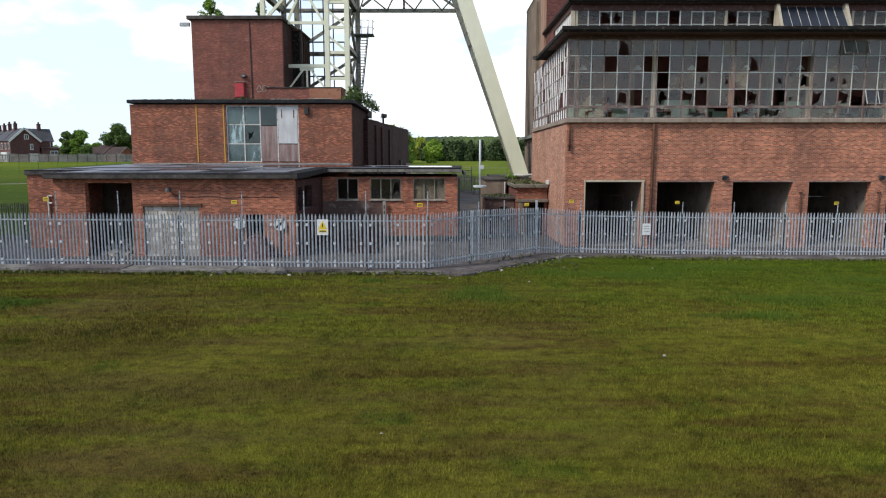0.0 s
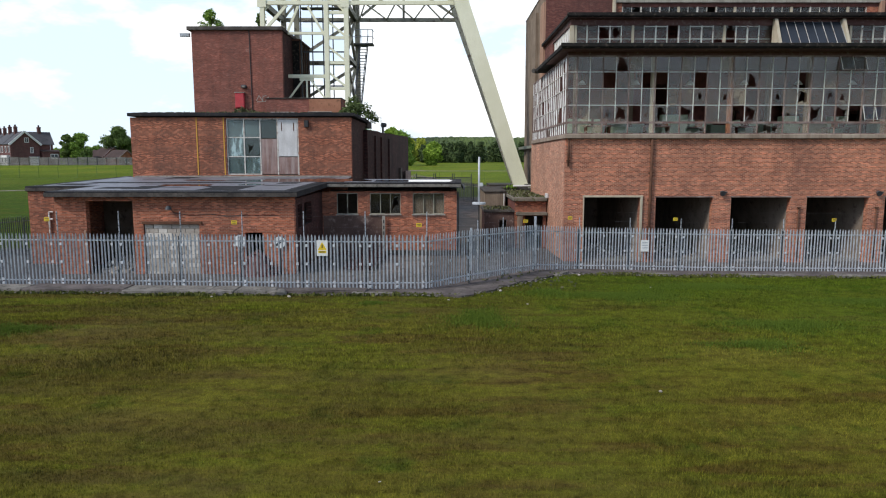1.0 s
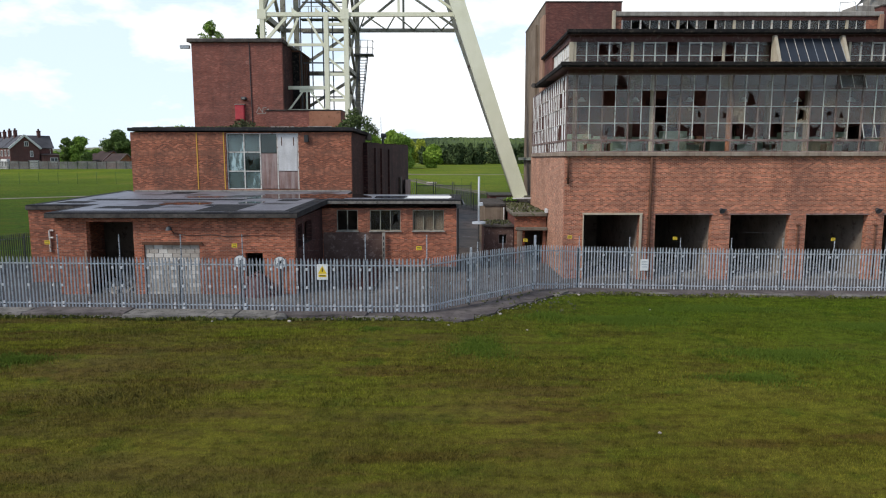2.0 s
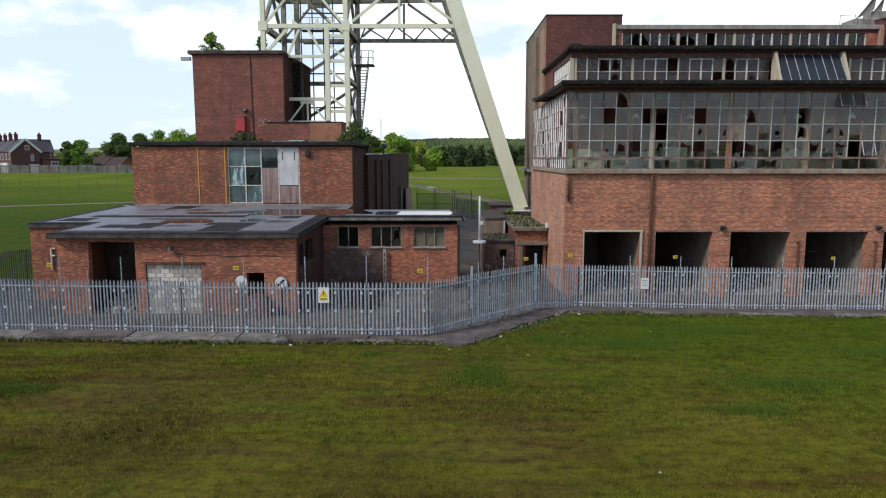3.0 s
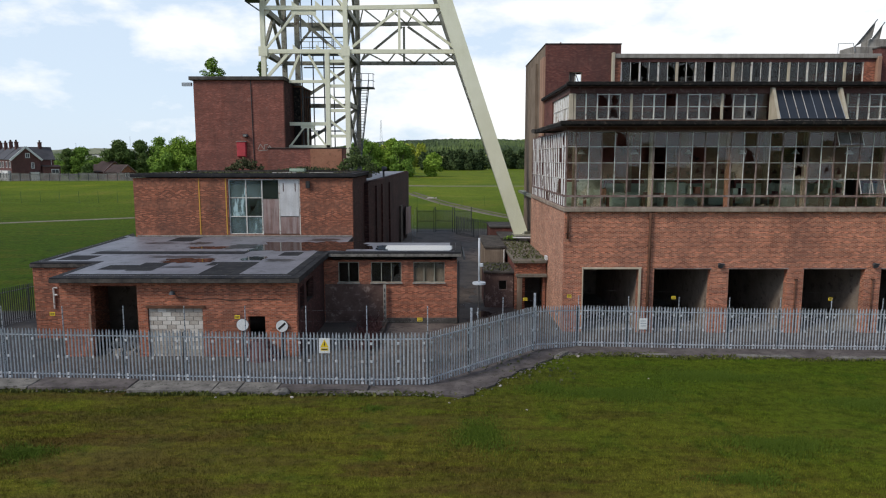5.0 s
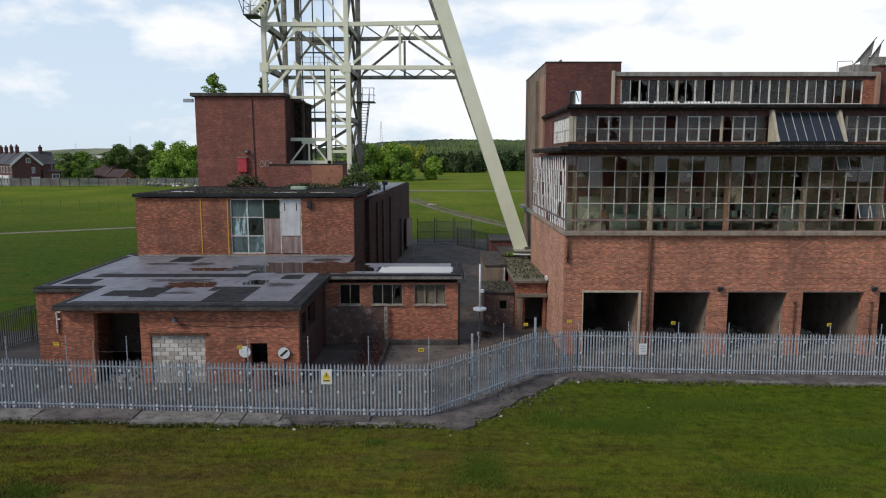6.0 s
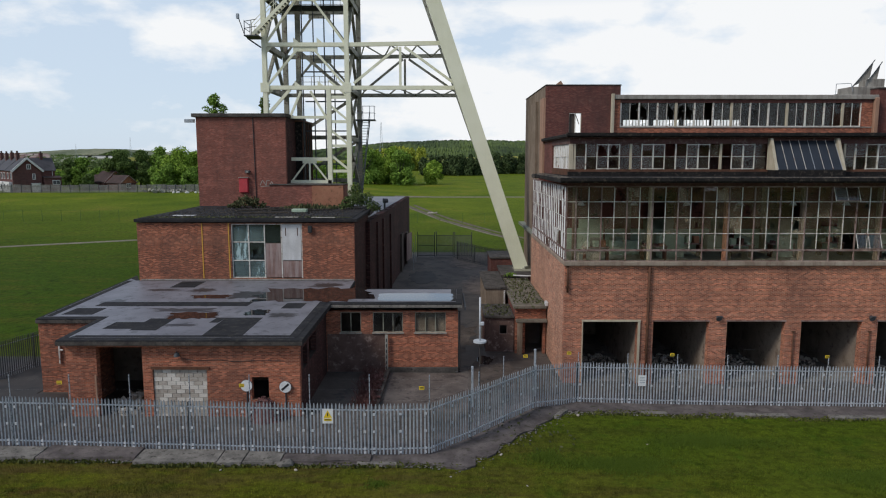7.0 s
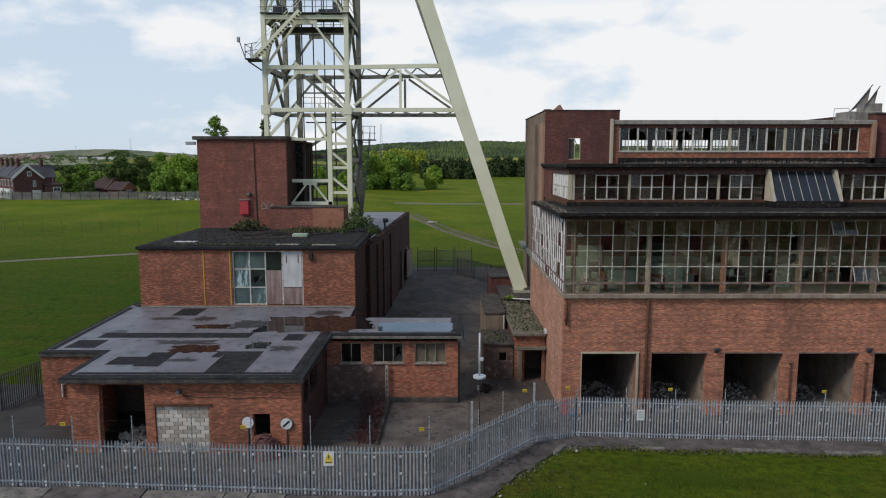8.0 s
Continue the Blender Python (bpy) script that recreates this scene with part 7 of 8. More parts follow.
track_line = [(12.6, 104.6), (8.9, 112.5), (4.6, 123.3), (0.6, 135.0), (-2.6, 147.0), (-5.6, 158.0), (-8.2, 170.0)]


def ribbon(line, off, width):
    """The outline of a band along a line of points, shifted sideways."""
    left, right = [], []
    for k, (x, y) in enumerate(line):
        p, q = line[max(k - 1, 0)], line[min(k + 1, len(line) - 1)]
        d = Vector((q[0] - p[0], q[1] - p[1])).normalized()
        nrm = Vector((-d.y, d.x))
        wob = 0.22 * math.sin(k * 2.3 + off)
        left.append((x + nrm.x * (off - width / 2 + wob), y + nrm.y * (off - width / 2 + wob)))
        right.append((x + nrm.x * (off + width / 2), y + nrm.y * (off + width / 2)))
    return left + right[::-1]


for off, wide, mt in ((-1.0, 0.85, "rut_soil"), (0.75, 1.0, "rut_soil"), (1.5, 0.4, "path_gravel")):
    draped("track", ribbon(track_line, off, wide), 0.03, mt, "rutted bare earth track through the grass", "track", 6.0)
draped("footpath", [(-20, 112), (-43, 98.2), (-62, 91.0), (-90, 83), (-90, 81.8), (-62, 89.7), (-43, 96.9), (-20, 110.5)], 0.03, "path_gravel", "pale worn footpath across the field", "path", 6.0)
draped("far_path", [(-14, 196), (40, 196), (40, 200), (-14, 200)], 0.03, "path_gravel", "pale worn path across the field", "path", 12.0)
rp2 = thing("gravel_heap", (-2.6, 147.0, land(-2.6, 147)), "small heap of pale rubble beside the track", "rubble")
bm = bmesh.new()
for i in range(40):
    x, y = -2.6 + r6.gauss(0, 0.5), 147 + r6.gauss(0, 0.3)
    bmesh.ops.create_icosphere(bm, subdivisions=1, radius=r6.uniform(0.12, 0.28), matrix=pose(x, y, land(x, y) + 0.15, 0, 0, 0))
part("rubble", bm, "block_grey", rp2)
bmw = [(-76 + i * 3.3, 118.0 + 0.05 * i) for i in range(18)] + [(-9.0 + i * 4.2, 128.0) for i in range(6)]
wfence = thing("wire_fence", (-50, 118, land(-50, 118)), "green wire mesh fence on slim dark posts", "fence")
for (x, y), nxt in zip(bmw, bmw[1:] + [None]):
    z = land(x, y)
    part("post", rod((x, y, z), (x, y, z + 2.0), 0.045, sides=6), "leaf_dark", wfence)
    if nxt and nxt[0] - x < 8:
        for h in (0.1, 1.9):
            part("wire", rod((x, y, z + h), (nxt[0], nxt[1], land(*nxt) + h), 0.012, sides=4), "leaf_dark", wfence)


# ---------------------------------------------------------------- trees
def leaf_cloud(centres, count, size, seed, squash=0.85):
    """Many small leaf sprays scattered in lumpy clumps. Returns verts and faces."""
    r = np.random.default_rng(seed)
    verts, faces = [], []
    tot = sum(c[3] ** 2 for c in centres)
    for cx, cy, cz, cr in centres:
        n = max(int(count * cr * cr / tot), 6)
        d = r.normal(size=(n, 3))
        d /= np.linalg.norm(d, axis=1)[:, None]
        rad = cr * (0.55 + 0.5 * r.random(n)) * (0.85 + 0.25 * np.sin(d[:, 0] * 5 + cx) * np.cos(d[:, 2] * 6 + cy))
        p = d * rad[:, None] * np.array([1, 1, squash]) + np.array([cx, cy, cz])
        t1 = r.normal(size=(n, 3))
        t1 /= np.linalg.norm(t1, axis=1)[:, None]
        t2 = np.cross(t1, d + r.normal(size=(n, 3)) * 0.6)
        t2 /= np.linalg.norm(t2, axis=1)[:, None] + 1e-9
        s = size * (0.6 + 0.8 * r.random(n))[:, None]
        base = len(verts)
        q = np.stack([p - t1 * s, p + t2 * s * 0.6, p + t1 * s, p - t2 * s * 0.6], axis=1).reshape(-1, 3)
        verts.extend(map(tuple, q))
        faces.extend([(base + 4 * i, base + 4 * i + 1, base + 4 * i + 2, base + 4 * i + 3) for i in range(n)])
    return verts, faces


def tree(x, y, h, w, seed, leaf, label, lift=0.1, n=5200, size=0.4, z=None, name="tree"):
    r = random.Random(seed)
    z = land(x, y) if z is None else z
    e = thing(name, (x, y, z), label, "tree" if name == "tree" else name)
    bm = bmesh.new()
    tr_ = h * 0.028
    rod((x, y, z - 0.2), (x + r.uniform(-0.2, 0.2), y, z + h * 0.45), tr_, tr_ * 0.6, 7, bm)
    tips = []
    for k in range(6):
        a = r.uniform(0, 6.28)
        p = (x + math.cos(a) * w * 0.3, y + math.sin(a) * w * 0.3, z + h * r.uniform(0.5, 0.8))
        rod((x, y, z + h * r.uniform(0.22, 0.42)), p, tr_ * 0.5, tr_ * 0.15, 5, bm)
        tips.append(p)
    part("trunk", bm, "bark", e)
    cs = []
    for k in range(30):
        a, u = r.uniform(0, 6.28), r.random() ** 0.6
        zc = r.uniform(lift + 0.12, 0.86)
        spread = math.sin(min(max((zc - lift + 0.12) / (1.02 - lift), 0.05), 1.0) * math.pi) ** 0.6
        cs.append((math.cos(a) * u * w * 0.42 * spread, math.sin(a) * u * w * 0.42 * spread, h * zc, w * r.uniform(0.14, 0.24)))
    cs.append((0, 0, h * 0.88, w * 0.17))
    verts, faces = leaf_cloud(cs, n, size, seed)
    raw_mesh("crown", verts, faces, leaf, e)
    return e


# a line of trees behind the field, beyond the yard
for i, (x, h, w, lf) in enumerate(((-31.0, 14.5, 11, "leaf_green"), (-27.0, 13.0, 9, "leaf_bright"), (-21.0, 12.0, 9, "leaf_dark"), (-16.5, 13.5, 10, "leaf_green"), (-15.0, 11.5, 7, "leaf_green"),
                               (-3.8, 9.4, 7.6, "leaf_bright"), (-35.5, 12.5, 9, "leaf_green"), (-20.0, 15.0, 9, "leaf_bright"))):
    tree(x, 266 + (i % 3) * 5, h * 1.02, w * 1.2, 40 + i, lf, "leafy green deciduous tree at the edge of the field", -0.06, 9000, 0.34)
# trees left of the tower, by the houses
for i, (x, y, h, w, lf) in enumerate(((-116.4, 214, 10.2, 5.0, "leaf_dark"), (-113.0, 215, 10.6, 7.0, "leaf_green"), (-106.4, 206, 5.0, 4.0, "leaf_dark"), (-105.0, 224, 13.3, 9.5, "leaf_dark"), (-99.6, 226, 13.2, 8.0, "leaf_dark"),
                                  (-93.5, 228, 14.2, 9.0, "leaf_green"), (-81.5, 212, 13.2, 12.5, "leaf_bright"), (-82.3, 206, 8.2, 7.5, "leaf_green"), (-75.4, 205, 6.8, 6.0, "leaf_green"), (-80.4, 222, 12.6, 8.0, "leaf_bright"),
                                  (-117.0, 234, 6.5, 6.0, "leaf_green"), (-110.0, 236, 7.5, 7.0, "leaf_dark"), (-88.5, 216, 9.5, 7.0, "leaf_green"), (-73, 216, 12, 10, "leaf_green"))):
    tree(x, y, h * 0.97, w * 1.1, 80 + i, lf, "full green deciduous tree near the houses", -0.05, 11000, 0.27)


def wood(name, x0, x1, y0, y1, h, count, leaf, label, seed, z=None):
    r = random.Random(seed)
    cs = []
    for i in range(count):
        x, y = r.uniform(x0, x1), r.uniform(y0, y1)
        hh = h * r.uniform(0.7, 1.05)
        zb = land(x, y) if z is None else z
        for k in range(4):
            cs.append((x + r.uniform(-1, 1), y + r.uniform(-1, 1), zb + hh * (0.2 + 0.22 * k), (2.6 - 0.4 * k) * h / 11))
    verts, faces = leaf_cloud(cs, count * 420, 0.55 * h / 11, seed, 1.2)
    ob = raw_mesh(name, verts, faces, leaf)
    return tagged(ob, label, "wood", "", "stuff")


wood("conifer_belt", -14, 24, 400, 425, 12.5, 60, "leaf_conifer", "dark belt of conifers beyond the field", 3)
wood("conifer_belt", 30, 78, 440, 465, 14.0, 60, "leaf_conifer", "dark belt of conifers further off", 13)
wood("hedge_scrub", -150, -50, 232, 250, 6.0, 70, "leaf_green", "green scrub and hedges behind the houses", 4)
wood("valley_trees", -290, -70, 285, 330, 7.0, 110, "leaf_dark", "distant hedges and trees in the valley", 14)
# never in view; added to darken what the window panes reflect
wood("wood_behind", -260, 260, -210, -170, 9.0, 150, "leaf_dark", "unseen trees added behind the viewpoint for window reflections", 19)
wood("spring_wood", -62, -16, 545, 600, 19.5, 46, "leaf_spring", "bright spring-green young woodland below the ridge", 27)
wood("scrub", -60, -17, 300, 330, 8.0, 50, "leaf_green", "mixed green scrub behind the tree line", 6)
wood("rough_scrub", -48, -17, 288, 296, 7.5, 26, "leaf_bright", "pale spring scrub behind the tree line", 8)


def ridge(name, y, x0, x1, z0, height, seed, material, label, bumps=0.0, depth=400.0):
    """A long rounded rise of land far off, its face and crest uneven with tree tops."""
    r = np.random.default_rng(seed)
    n, m = 520, 16
    verts, faces = [], []
    for j in range(m):
        u = j / (m - 1)
        for i in range(n):
            x = x0 + (x1 - x0) * (i + 0.5 * (j % 2)) / (n - 1)
            crest = height(x) * math.sin(u * math.pi / 2)
            b = bumps * (0.75 * r.random() + 0.5 * noise.noise((x * 0.03, u * 7.0, seed)))
            verts.append((x, y + depth * u + bumps * r.random() * 3, z0 + crest + b))
    for j in range(m - 1):
        for i in range(n - 1):
            faces.append((j * n + i, j * n + i + 1, (j + 1) * n + i + 1, (j + 1) * n + i))
    ob = raw_mesh(name, verts, faces, material)
    return tagged(ob, label, "hill", "", "structure")


ridge("backdrop_wood_ridge", 1250, -420, 900, 3, lambda x: 43 + 8 * math.sin(x * 0.006 + 1.2) - max(0, (-x - 120) * 0.06), 1, "far_wood", "distant dark wooded ridge", 4.5)
ridge("backdrop_field_rise", 760, -420, 700, 3, lambda x: 10 + 3 * math.sin(x * 0.011), 2, "far_field", "distant pale green crop field on rising land", 1.5, 260)
ridge("backdrop_hedge", 640, -420, 700, 3, lambda x: 5.5 + 2 * math.sin(x * 0.02), 5, "far_wood", "distant hedgerow trees", 4.0, 60)
ridge("backdrop_far_hill", 2600, -2200, -700, 3, lambda x: 38 * math.exp(-((x + 1480) / 420.0) ** 2) + 12, 3, "far_hill", "distant pale restored spoil heap hill", 3.0)
ridge("backdrop_far_wood", 1900, -1800, -500, 3, lambda x: 6 + 3 * math.sin(x * 0.01) + 27 * math.exp(-((x + 955) / 48.0) ** 2), 4, "far_wood", "distant band of trees", 7.0, 150)

ridge("backdrop_valley_side", 1300, -2300, -300, 2.5, lambda x: 20.0, 9, "far_hill", "distant pale fields rising from the valley", 1.0, 1200)


def valley_z(y):
    return 2.5 + 20.0 * math.sin((y - 1300) / 1200 * math.pi / 2)


# a small town of red and pale houses far across the valley
rt = random.Random(17)
tv, tf = [], []
for i in range(80):
    y = rt.uniform(1560, 2400)
    x = -y * rt.uniform(0.575, 0.66)
    z, w, d, h = valley_z(y) - 1.0, rt.uniform(4, 8), rt.uniform(6, 9), rt.uniform(4, 6)
    for block in range(2):
        b = len(tv)
        if block == 0:
            tv += [(x - w, y, z), (x + w, y, z), (x + w, y + d, z), (x - w, y + d, z), (x - w, y, z + h), (x + w, y, z + h), (x + w, y + d, z + h), (x - w, y + d, z + h)]
            tf += [(b, b + 1, b + 5, b + 4), (b + 1, b + 2, b + 6, b + 5), (b + 2, b + 3, b + 7, b + 6), (b + 3, b, b + 4, b + 7)]
        else:
            tv += [(x - w, y - 0.5, z + h), (x + w, y - 0.5, z + h), (x + w, y + d, z + h), (x - w, y + d, z + h), (x - w, y + d / 2, z + h + 3.5), (x + w, y + d / 2, z + h + 3.5)]
            tf += [(b, b + 1, b + 5, b + 4), (b + 2, b + 3, b + 4, b + 5), (b, b + 4, b + 3), (b + 1, b + 2, b + 5)]
cs = []
for i in range(420):
    y = rt.uniform(1330, 2350)
    cs.append((-y * rt.uniform(0.3, 0.68), y, valley_z(y) + rt.uniform(0, 3), rt.uniform(4, 10)))
valley_clumps = cs
tagged(raw_mesh("far_town", tv, tf, "far_house"), "distant rows of red and pale houses across the valley", "town", "", "stuff")
vv, vf = leaf_cloud(valley_clumps, 14000, 1.6, 44, 0.6)
tagged(raw_mesh("far_hedges", vv, vf, "leaf_dark"), "distant hedges and scattered trees across the valley", "hedges", "", "stuff")
for x, w in ((-872.0, 26.0), (-905.0, 16.0), (-838.0, 14.0)):
    fs = thing("far_shed", (x, 1740, valley_z(1740) - 1), "distant long white industrial shed", "shed", "far white sheds")
    part("wall", box(x - w, x + w, 1740, 1765, valley_z(1740) - 1.5, valley_z(1740) + 6.5), "house_white", fs)
    part("roof", prism([(x - w - 1, 1739), (x + w + 1, 1739), (x + w + 1, 1766), (x - w - 1, 1766)], valley_z(1740) + 6.52, valley_z(1740) + 7.6), "slate_roof", fs)

# ---------------------------------------------------------------- brick houses beyond the field
def gable_roof(e, x0, x1, y0, y1, h, rise, across, over=0.35):
    """Two slabs of slate meeting at a ridge along y, or along x when across."""
    if across:
        c, half = (y0 + y1) / 2, (y1 - y0) / 2
        for s in (-1, 1):
            m = c + s * (half / 2 + 0.12)
            part("roof", beam((x0, m, h + rise / 2), (x1 + over, m, h + rise / 2), math.hypot(half + 0.35, rise + 0.3), 0.16, (0, s * rise, half)), "slate_roof", e)
    else:
        c, half = (x0 + x1) / 2, (x1 - x0) / 2
        for s in (-1, 1):
            m = c + s * (half / 2 + 0.12)
            part("roof", beam((m, y0 - over, h + rise / 2), (m, y1, h + rise / 2), math.hypot(half + 0.35, rise + 0.3), 0.16, (s * rise, 0, half)), "slate_roof", e)


def gable_end(e, pts, material):
    bm = bmesh.new()
    vs = [bm.verts.new(p) for p in pts]
    bm.faces.new(vs)
    ex = bmesh.ops.extrude_face_region(bm, geom=bm.faces[:])
    d = (Vector(pts[1]) - Vector(pts[0])).cross(Vector(pts[2]) - Vector(pts[0])).normalized() * 0.25
    bmesh.ops.translate(bm, verts=[g for g in ex["geom"] if isinstance(g, bmesh.types.BMVert)], vec=-d)
    part("gable", bm, material, e)


def house_window(e, x0, x1, y0, y1, z0, z1, face):
    """A white framed window proud of a wall; face tells which way it looks: 'y' front or 'x' side."""
    if face == "y":
        wi_ = part("window", box(x0, x1, y0 - 0.07, y0 + 0.02, z0, z1), "house_white", e)
        part("pane", box(x0 + 0.14, x1 - 0.14, y0 - 0.085, y0 - 0.072, z0 + 0.14, z1 - 0.14), "galvanised_dark", wi_)
        part("glazing_bar", box((x0 + x1) / 2 - 0.04, (x0 + x1) / 2 + 0.04, y0 - 0.1, y0 - 0.087, z0 + 0.14, z1 - 0.14), "house_white", wi_)
    else:
        wi_ = part("window", box(x0 - 0.07, x0 + 0.02, y0, y1, z0, z1), "house_white", e)
        part("pane", box(x0 - 0.085, x0 - 0.072, y0 + 0.14, y1 - 0.14, z0 + 0.14, z1 - 0.14), "galvanised_dark", wi_)


def chimney_stack(e, x, y, z0, z1, n=3):
    ch = part("chimney", box(x - 0.4, x + 0.4, y - 0.6, y + 0.6, z0, z1, 0.03), "brick_house", e)
    part("chimney_cap", box(x - 0.48, x + 0.48, y - 0.68, y + 0.68, z1 - 0.25, z1 - 0.1), "brick_house", ch)
    for k in range(n):
        part("chimney_pot", rod((x, y - 0.4 + k * 0.4, z1), (x, y - 0.4 + k * 0.4, z1 + 0.55), 0.16, 0.12, 8), "tile_roof", ch)


def terrace_house(x, y, w, d, h, rise, yaw, label, end=False):
    e = thing("house", (0, 0, 0), label, "house", "terraced houses")
    part("wall", box(-w / 2, w / 2, 0, d, 0, h), "brick_house", e)
    if end:
        gable_end(e, [(-w / 2, 0, h), (w / 2, 0, h), (0, 0, h + rise)], "brick_house")
        for s in (-1, 1):
            part("barge_board", beam((s * (w / 2 + 0.4), -0.42, h - 0.3), (0, -0.42, h + rise + 0.12), 0.3, 0.55, (0, 0, 1)), "house_white", e)
        house_window(e, -0.1, 1.0, 0, 0, h + 0.35, h + 1.75, "y")
        house_window(e, 1.2, 2.0, 0, 0, h - 2.6, h - 0.9, "y")
        pc = part("porch", box(0.9, 2.9, -1.0, -0.01, 0, 2.5), "house_white", e)
        part("porch_roof", prism([(0.7, -1.2), (3.1, -1.2), (3.1, 0), (0.7, 0)], 2.5, lambda px, py: 3.2 - abs(px - 1.9) * 0.5), "house_white", pc)
        # wing with its ridge across
        part("wing_wall", box(w / 2, w / 2 + 3.7, 1.2, 8.2, 0, h), "brick_house", e)
        gable_roof(e, 0.0, w / 2 + 3.7, 1.2, 8.2, h, rise, True)
        gable_end(e, [(w / 2 + 3.7, 1.2, h), (w / 2 + 3.7, 8.2, h), (w / 2 + 3.7, 4.7, h + rise)], "brick_house")
        part("downpipe", rod((w / 2 + 3.0, 1.1, 0), (w / 2 + 3.0, 1.1, h), 0.07), "house_white", e)
        part("lean_to", box(w / 2 + 0.3, w / 2 + 4.6, -1.6, 1.15, 0, 4.0), "brick_house", e)
        part("lean_to_roof", beam((w / 2 + 0.1, -0.2, 4.3), (w / 2 + 4.8, -0.2, 4.3), 3.2, 0.14, (0, -0.45, 2.8)), "tile_roof", e)
        house_window(e, w / 2 + 2.2, w / 2 + 4.2, -1.6, 0, 2.1, 3.4, "y")
        chimney_stack(e, w / 2 + 1.2, 4.7, h + rise - 0.8, h + rise + 1.6)
    gable_roof(e, -w / 2, w / 2, 0, d, h, rise, False)
    part("ground_floor_bay", box(-w / 2 - 0.9, -w / 2 - 0.003, 0.8, d - 0.6, 0, 3.0, 0.03), "house_white", e)
    for k in range(2):
        house_window(e, -w / 2, 0, 1.0 + k * d * 0.48, 2.6 + k * d * 0.48, 3.8, 5.6, "x")
        house_window(e, -w / 2 - 0.9, 0, 1.2 + k * d * 0.48, 2.9 + k * d * 0.48, 0.8, 2.5, "x")
    chimney_stack(e, -0.5, d - 0.8, h + rise - 0.8, h + rise + 1.7, 4)
    e.matrix_basis = pose(x, y, land(x, y) - 0.2, 0, 0, yaw)
    return e


TERRACE = 44.0
for i in range(4):
    off = 0.0 if i == 0 else 8.0 + (i - 1) * 6.5
    terrace_house(-117.95 - math.sin(radians(TERRACE)) * off, 195.0 + math.cos(radians(TERRACE)) * off, 7.3, 8.0 if i == 0 else 6.5, 6.2 + 0.15 * (i % 2), 3.35, TERRACE,
                  "red brick end house with white barge boards and slate roof" if i == 0 else "cream and red brick terraced house with chimney stacks", i == 0)


def bungalow(x, y, w, d, h, rise, yaw, label):
    e = thing("bungalow", (0, 0, 0), label, "house", "bungalows")
    part("wall", box(-w / 2, w / 2, 0, d, 0, h), "brick_house", e)
    for yy in (0.0, d):
        gable_end(e, [(-w / 2, yy, h), (w / 2, yy, h), (0, yy, h + rise)], "brick_red")
    for s in (-1, 1):
        m = s * (w / 4 + 0.12)
        part("roof", beam((m, -0.35, h + rise / 2), (m, d + 0.35, h + rise / 2), math.hypot(w / 2 + 0.35, rise + 0.3), 0.16, (s * rise, 0, w / 2)), "tile_roof", e)
        part("barge_board", beam((s * (w / 2 + 0.35), -0.4, h - 0.25), (0, -0.4, h + rise + 0.1), 0.08, 0.25, (0, 0, 1)), "board_brown", e)
    house_window(e, -0.8, 0.8, 0, 0, 0.9, 2.2, "y")
    e.matrix_basis = pose(x, y, land(x, y) - 0.2, 0, 0, yaw)
    return e


bungalow(-94.5, 206.0, 5.6, 6.0, 2.4, 2.1, 62, "small red brick bungalow with a brown tiled roof")
bungalow(-101.5, 210.0, 5.6, 6.0, 2.6, 2.0, 70, "small dark roofed bungalow behind the fence")
bungalow(-106.0, 222.0, 6.0, 6.0, 3.6, 2.0, 60, "tiled house between the trees")
# timber and steel boundary fence of the houses
bf = thing("boundary_fence", (-100, 186, land(-100, 186)), "long grey boundary fence along the field edge", "fence")
for i in range(34):
    x = -150 + i * 2.6
    y = 187.0 + i * 0.15
    z = land(x, y)
    top_ = z + 2.2 + 0.12 * math.sin(i * 1.7)
    pales = bmesh.new()
    for k in range(14):
        px_ = x + 0.04 + k * 0.178
        bmesh.ops.create_cube(pales, size=1.0, matrix=Matrix.Translation((px_ + 0.05, y + 0.015, (z + top_) / 2)) @ Matrix.Diagonal((0.1, 0.03, top_ - z - 0.06 * (k % 3), 1)))
    tagged(part("panel", pales, "fence_wood", bf), kind="stuff")
    for h_ in (0.5, 1.75):
        part("rail", box(x, x + 2.5, y + 0.032, y + 0.09, z + h_, z + h_ + 0.12), "fence_wood", bf)
    part("post", box(x - 0.08, x + 0.02, y - 0.05, y + 0.1, z, z + 2.3), "galvanised_dark", bf)
jk = thing("scrap_pile", (-76.0, 190.0, land(-76, 190)), "mixed scrap and pale bags dumped by the fence", "debris")
bm = bmesh.new()
for i in range(40):
    x, y = -77 + r6.gauss(0, 3.0), 190 + r6.gauss(0, 1.0)
    bmesh.ops.create_cube(bm, size=1.0, matrix=pose(x, y, land(x, y) + 0.4, r6.uniform(0, 90), r6.uniform(0, 60), r6.uniform(0, 90)) @ Matrix.Diagonal((r6.uniform(0.4, 1.4), r6.uniform(0.3, 0.8), r6.uniform(0.3, 0.8), 1)))
tagged(part("scrap", bm, "grey_paint", jk), kind="stuff")
for i in range(5):
    x = -74 + i * 2.0 + r6.uniform(-0.5, 0.5)
    bg = thing("bag", (x, 187.0, land(x, 187)), "white bulk bag lying on the grass", "bag", "white bags")
    bm = bmesh.new()
    bmesh.ops.create_icosphere(bm, subdivisions=2, radius=0.42, matrix=pose(x, 187, land(x, 187) + 0.22, 0, 0, i * 20) @ Matrix.Diagonal((1.0 + 0.3 * (i % 3), 0.8, 0.7, 1)))
    part("sack", bm, "house_white", bg)

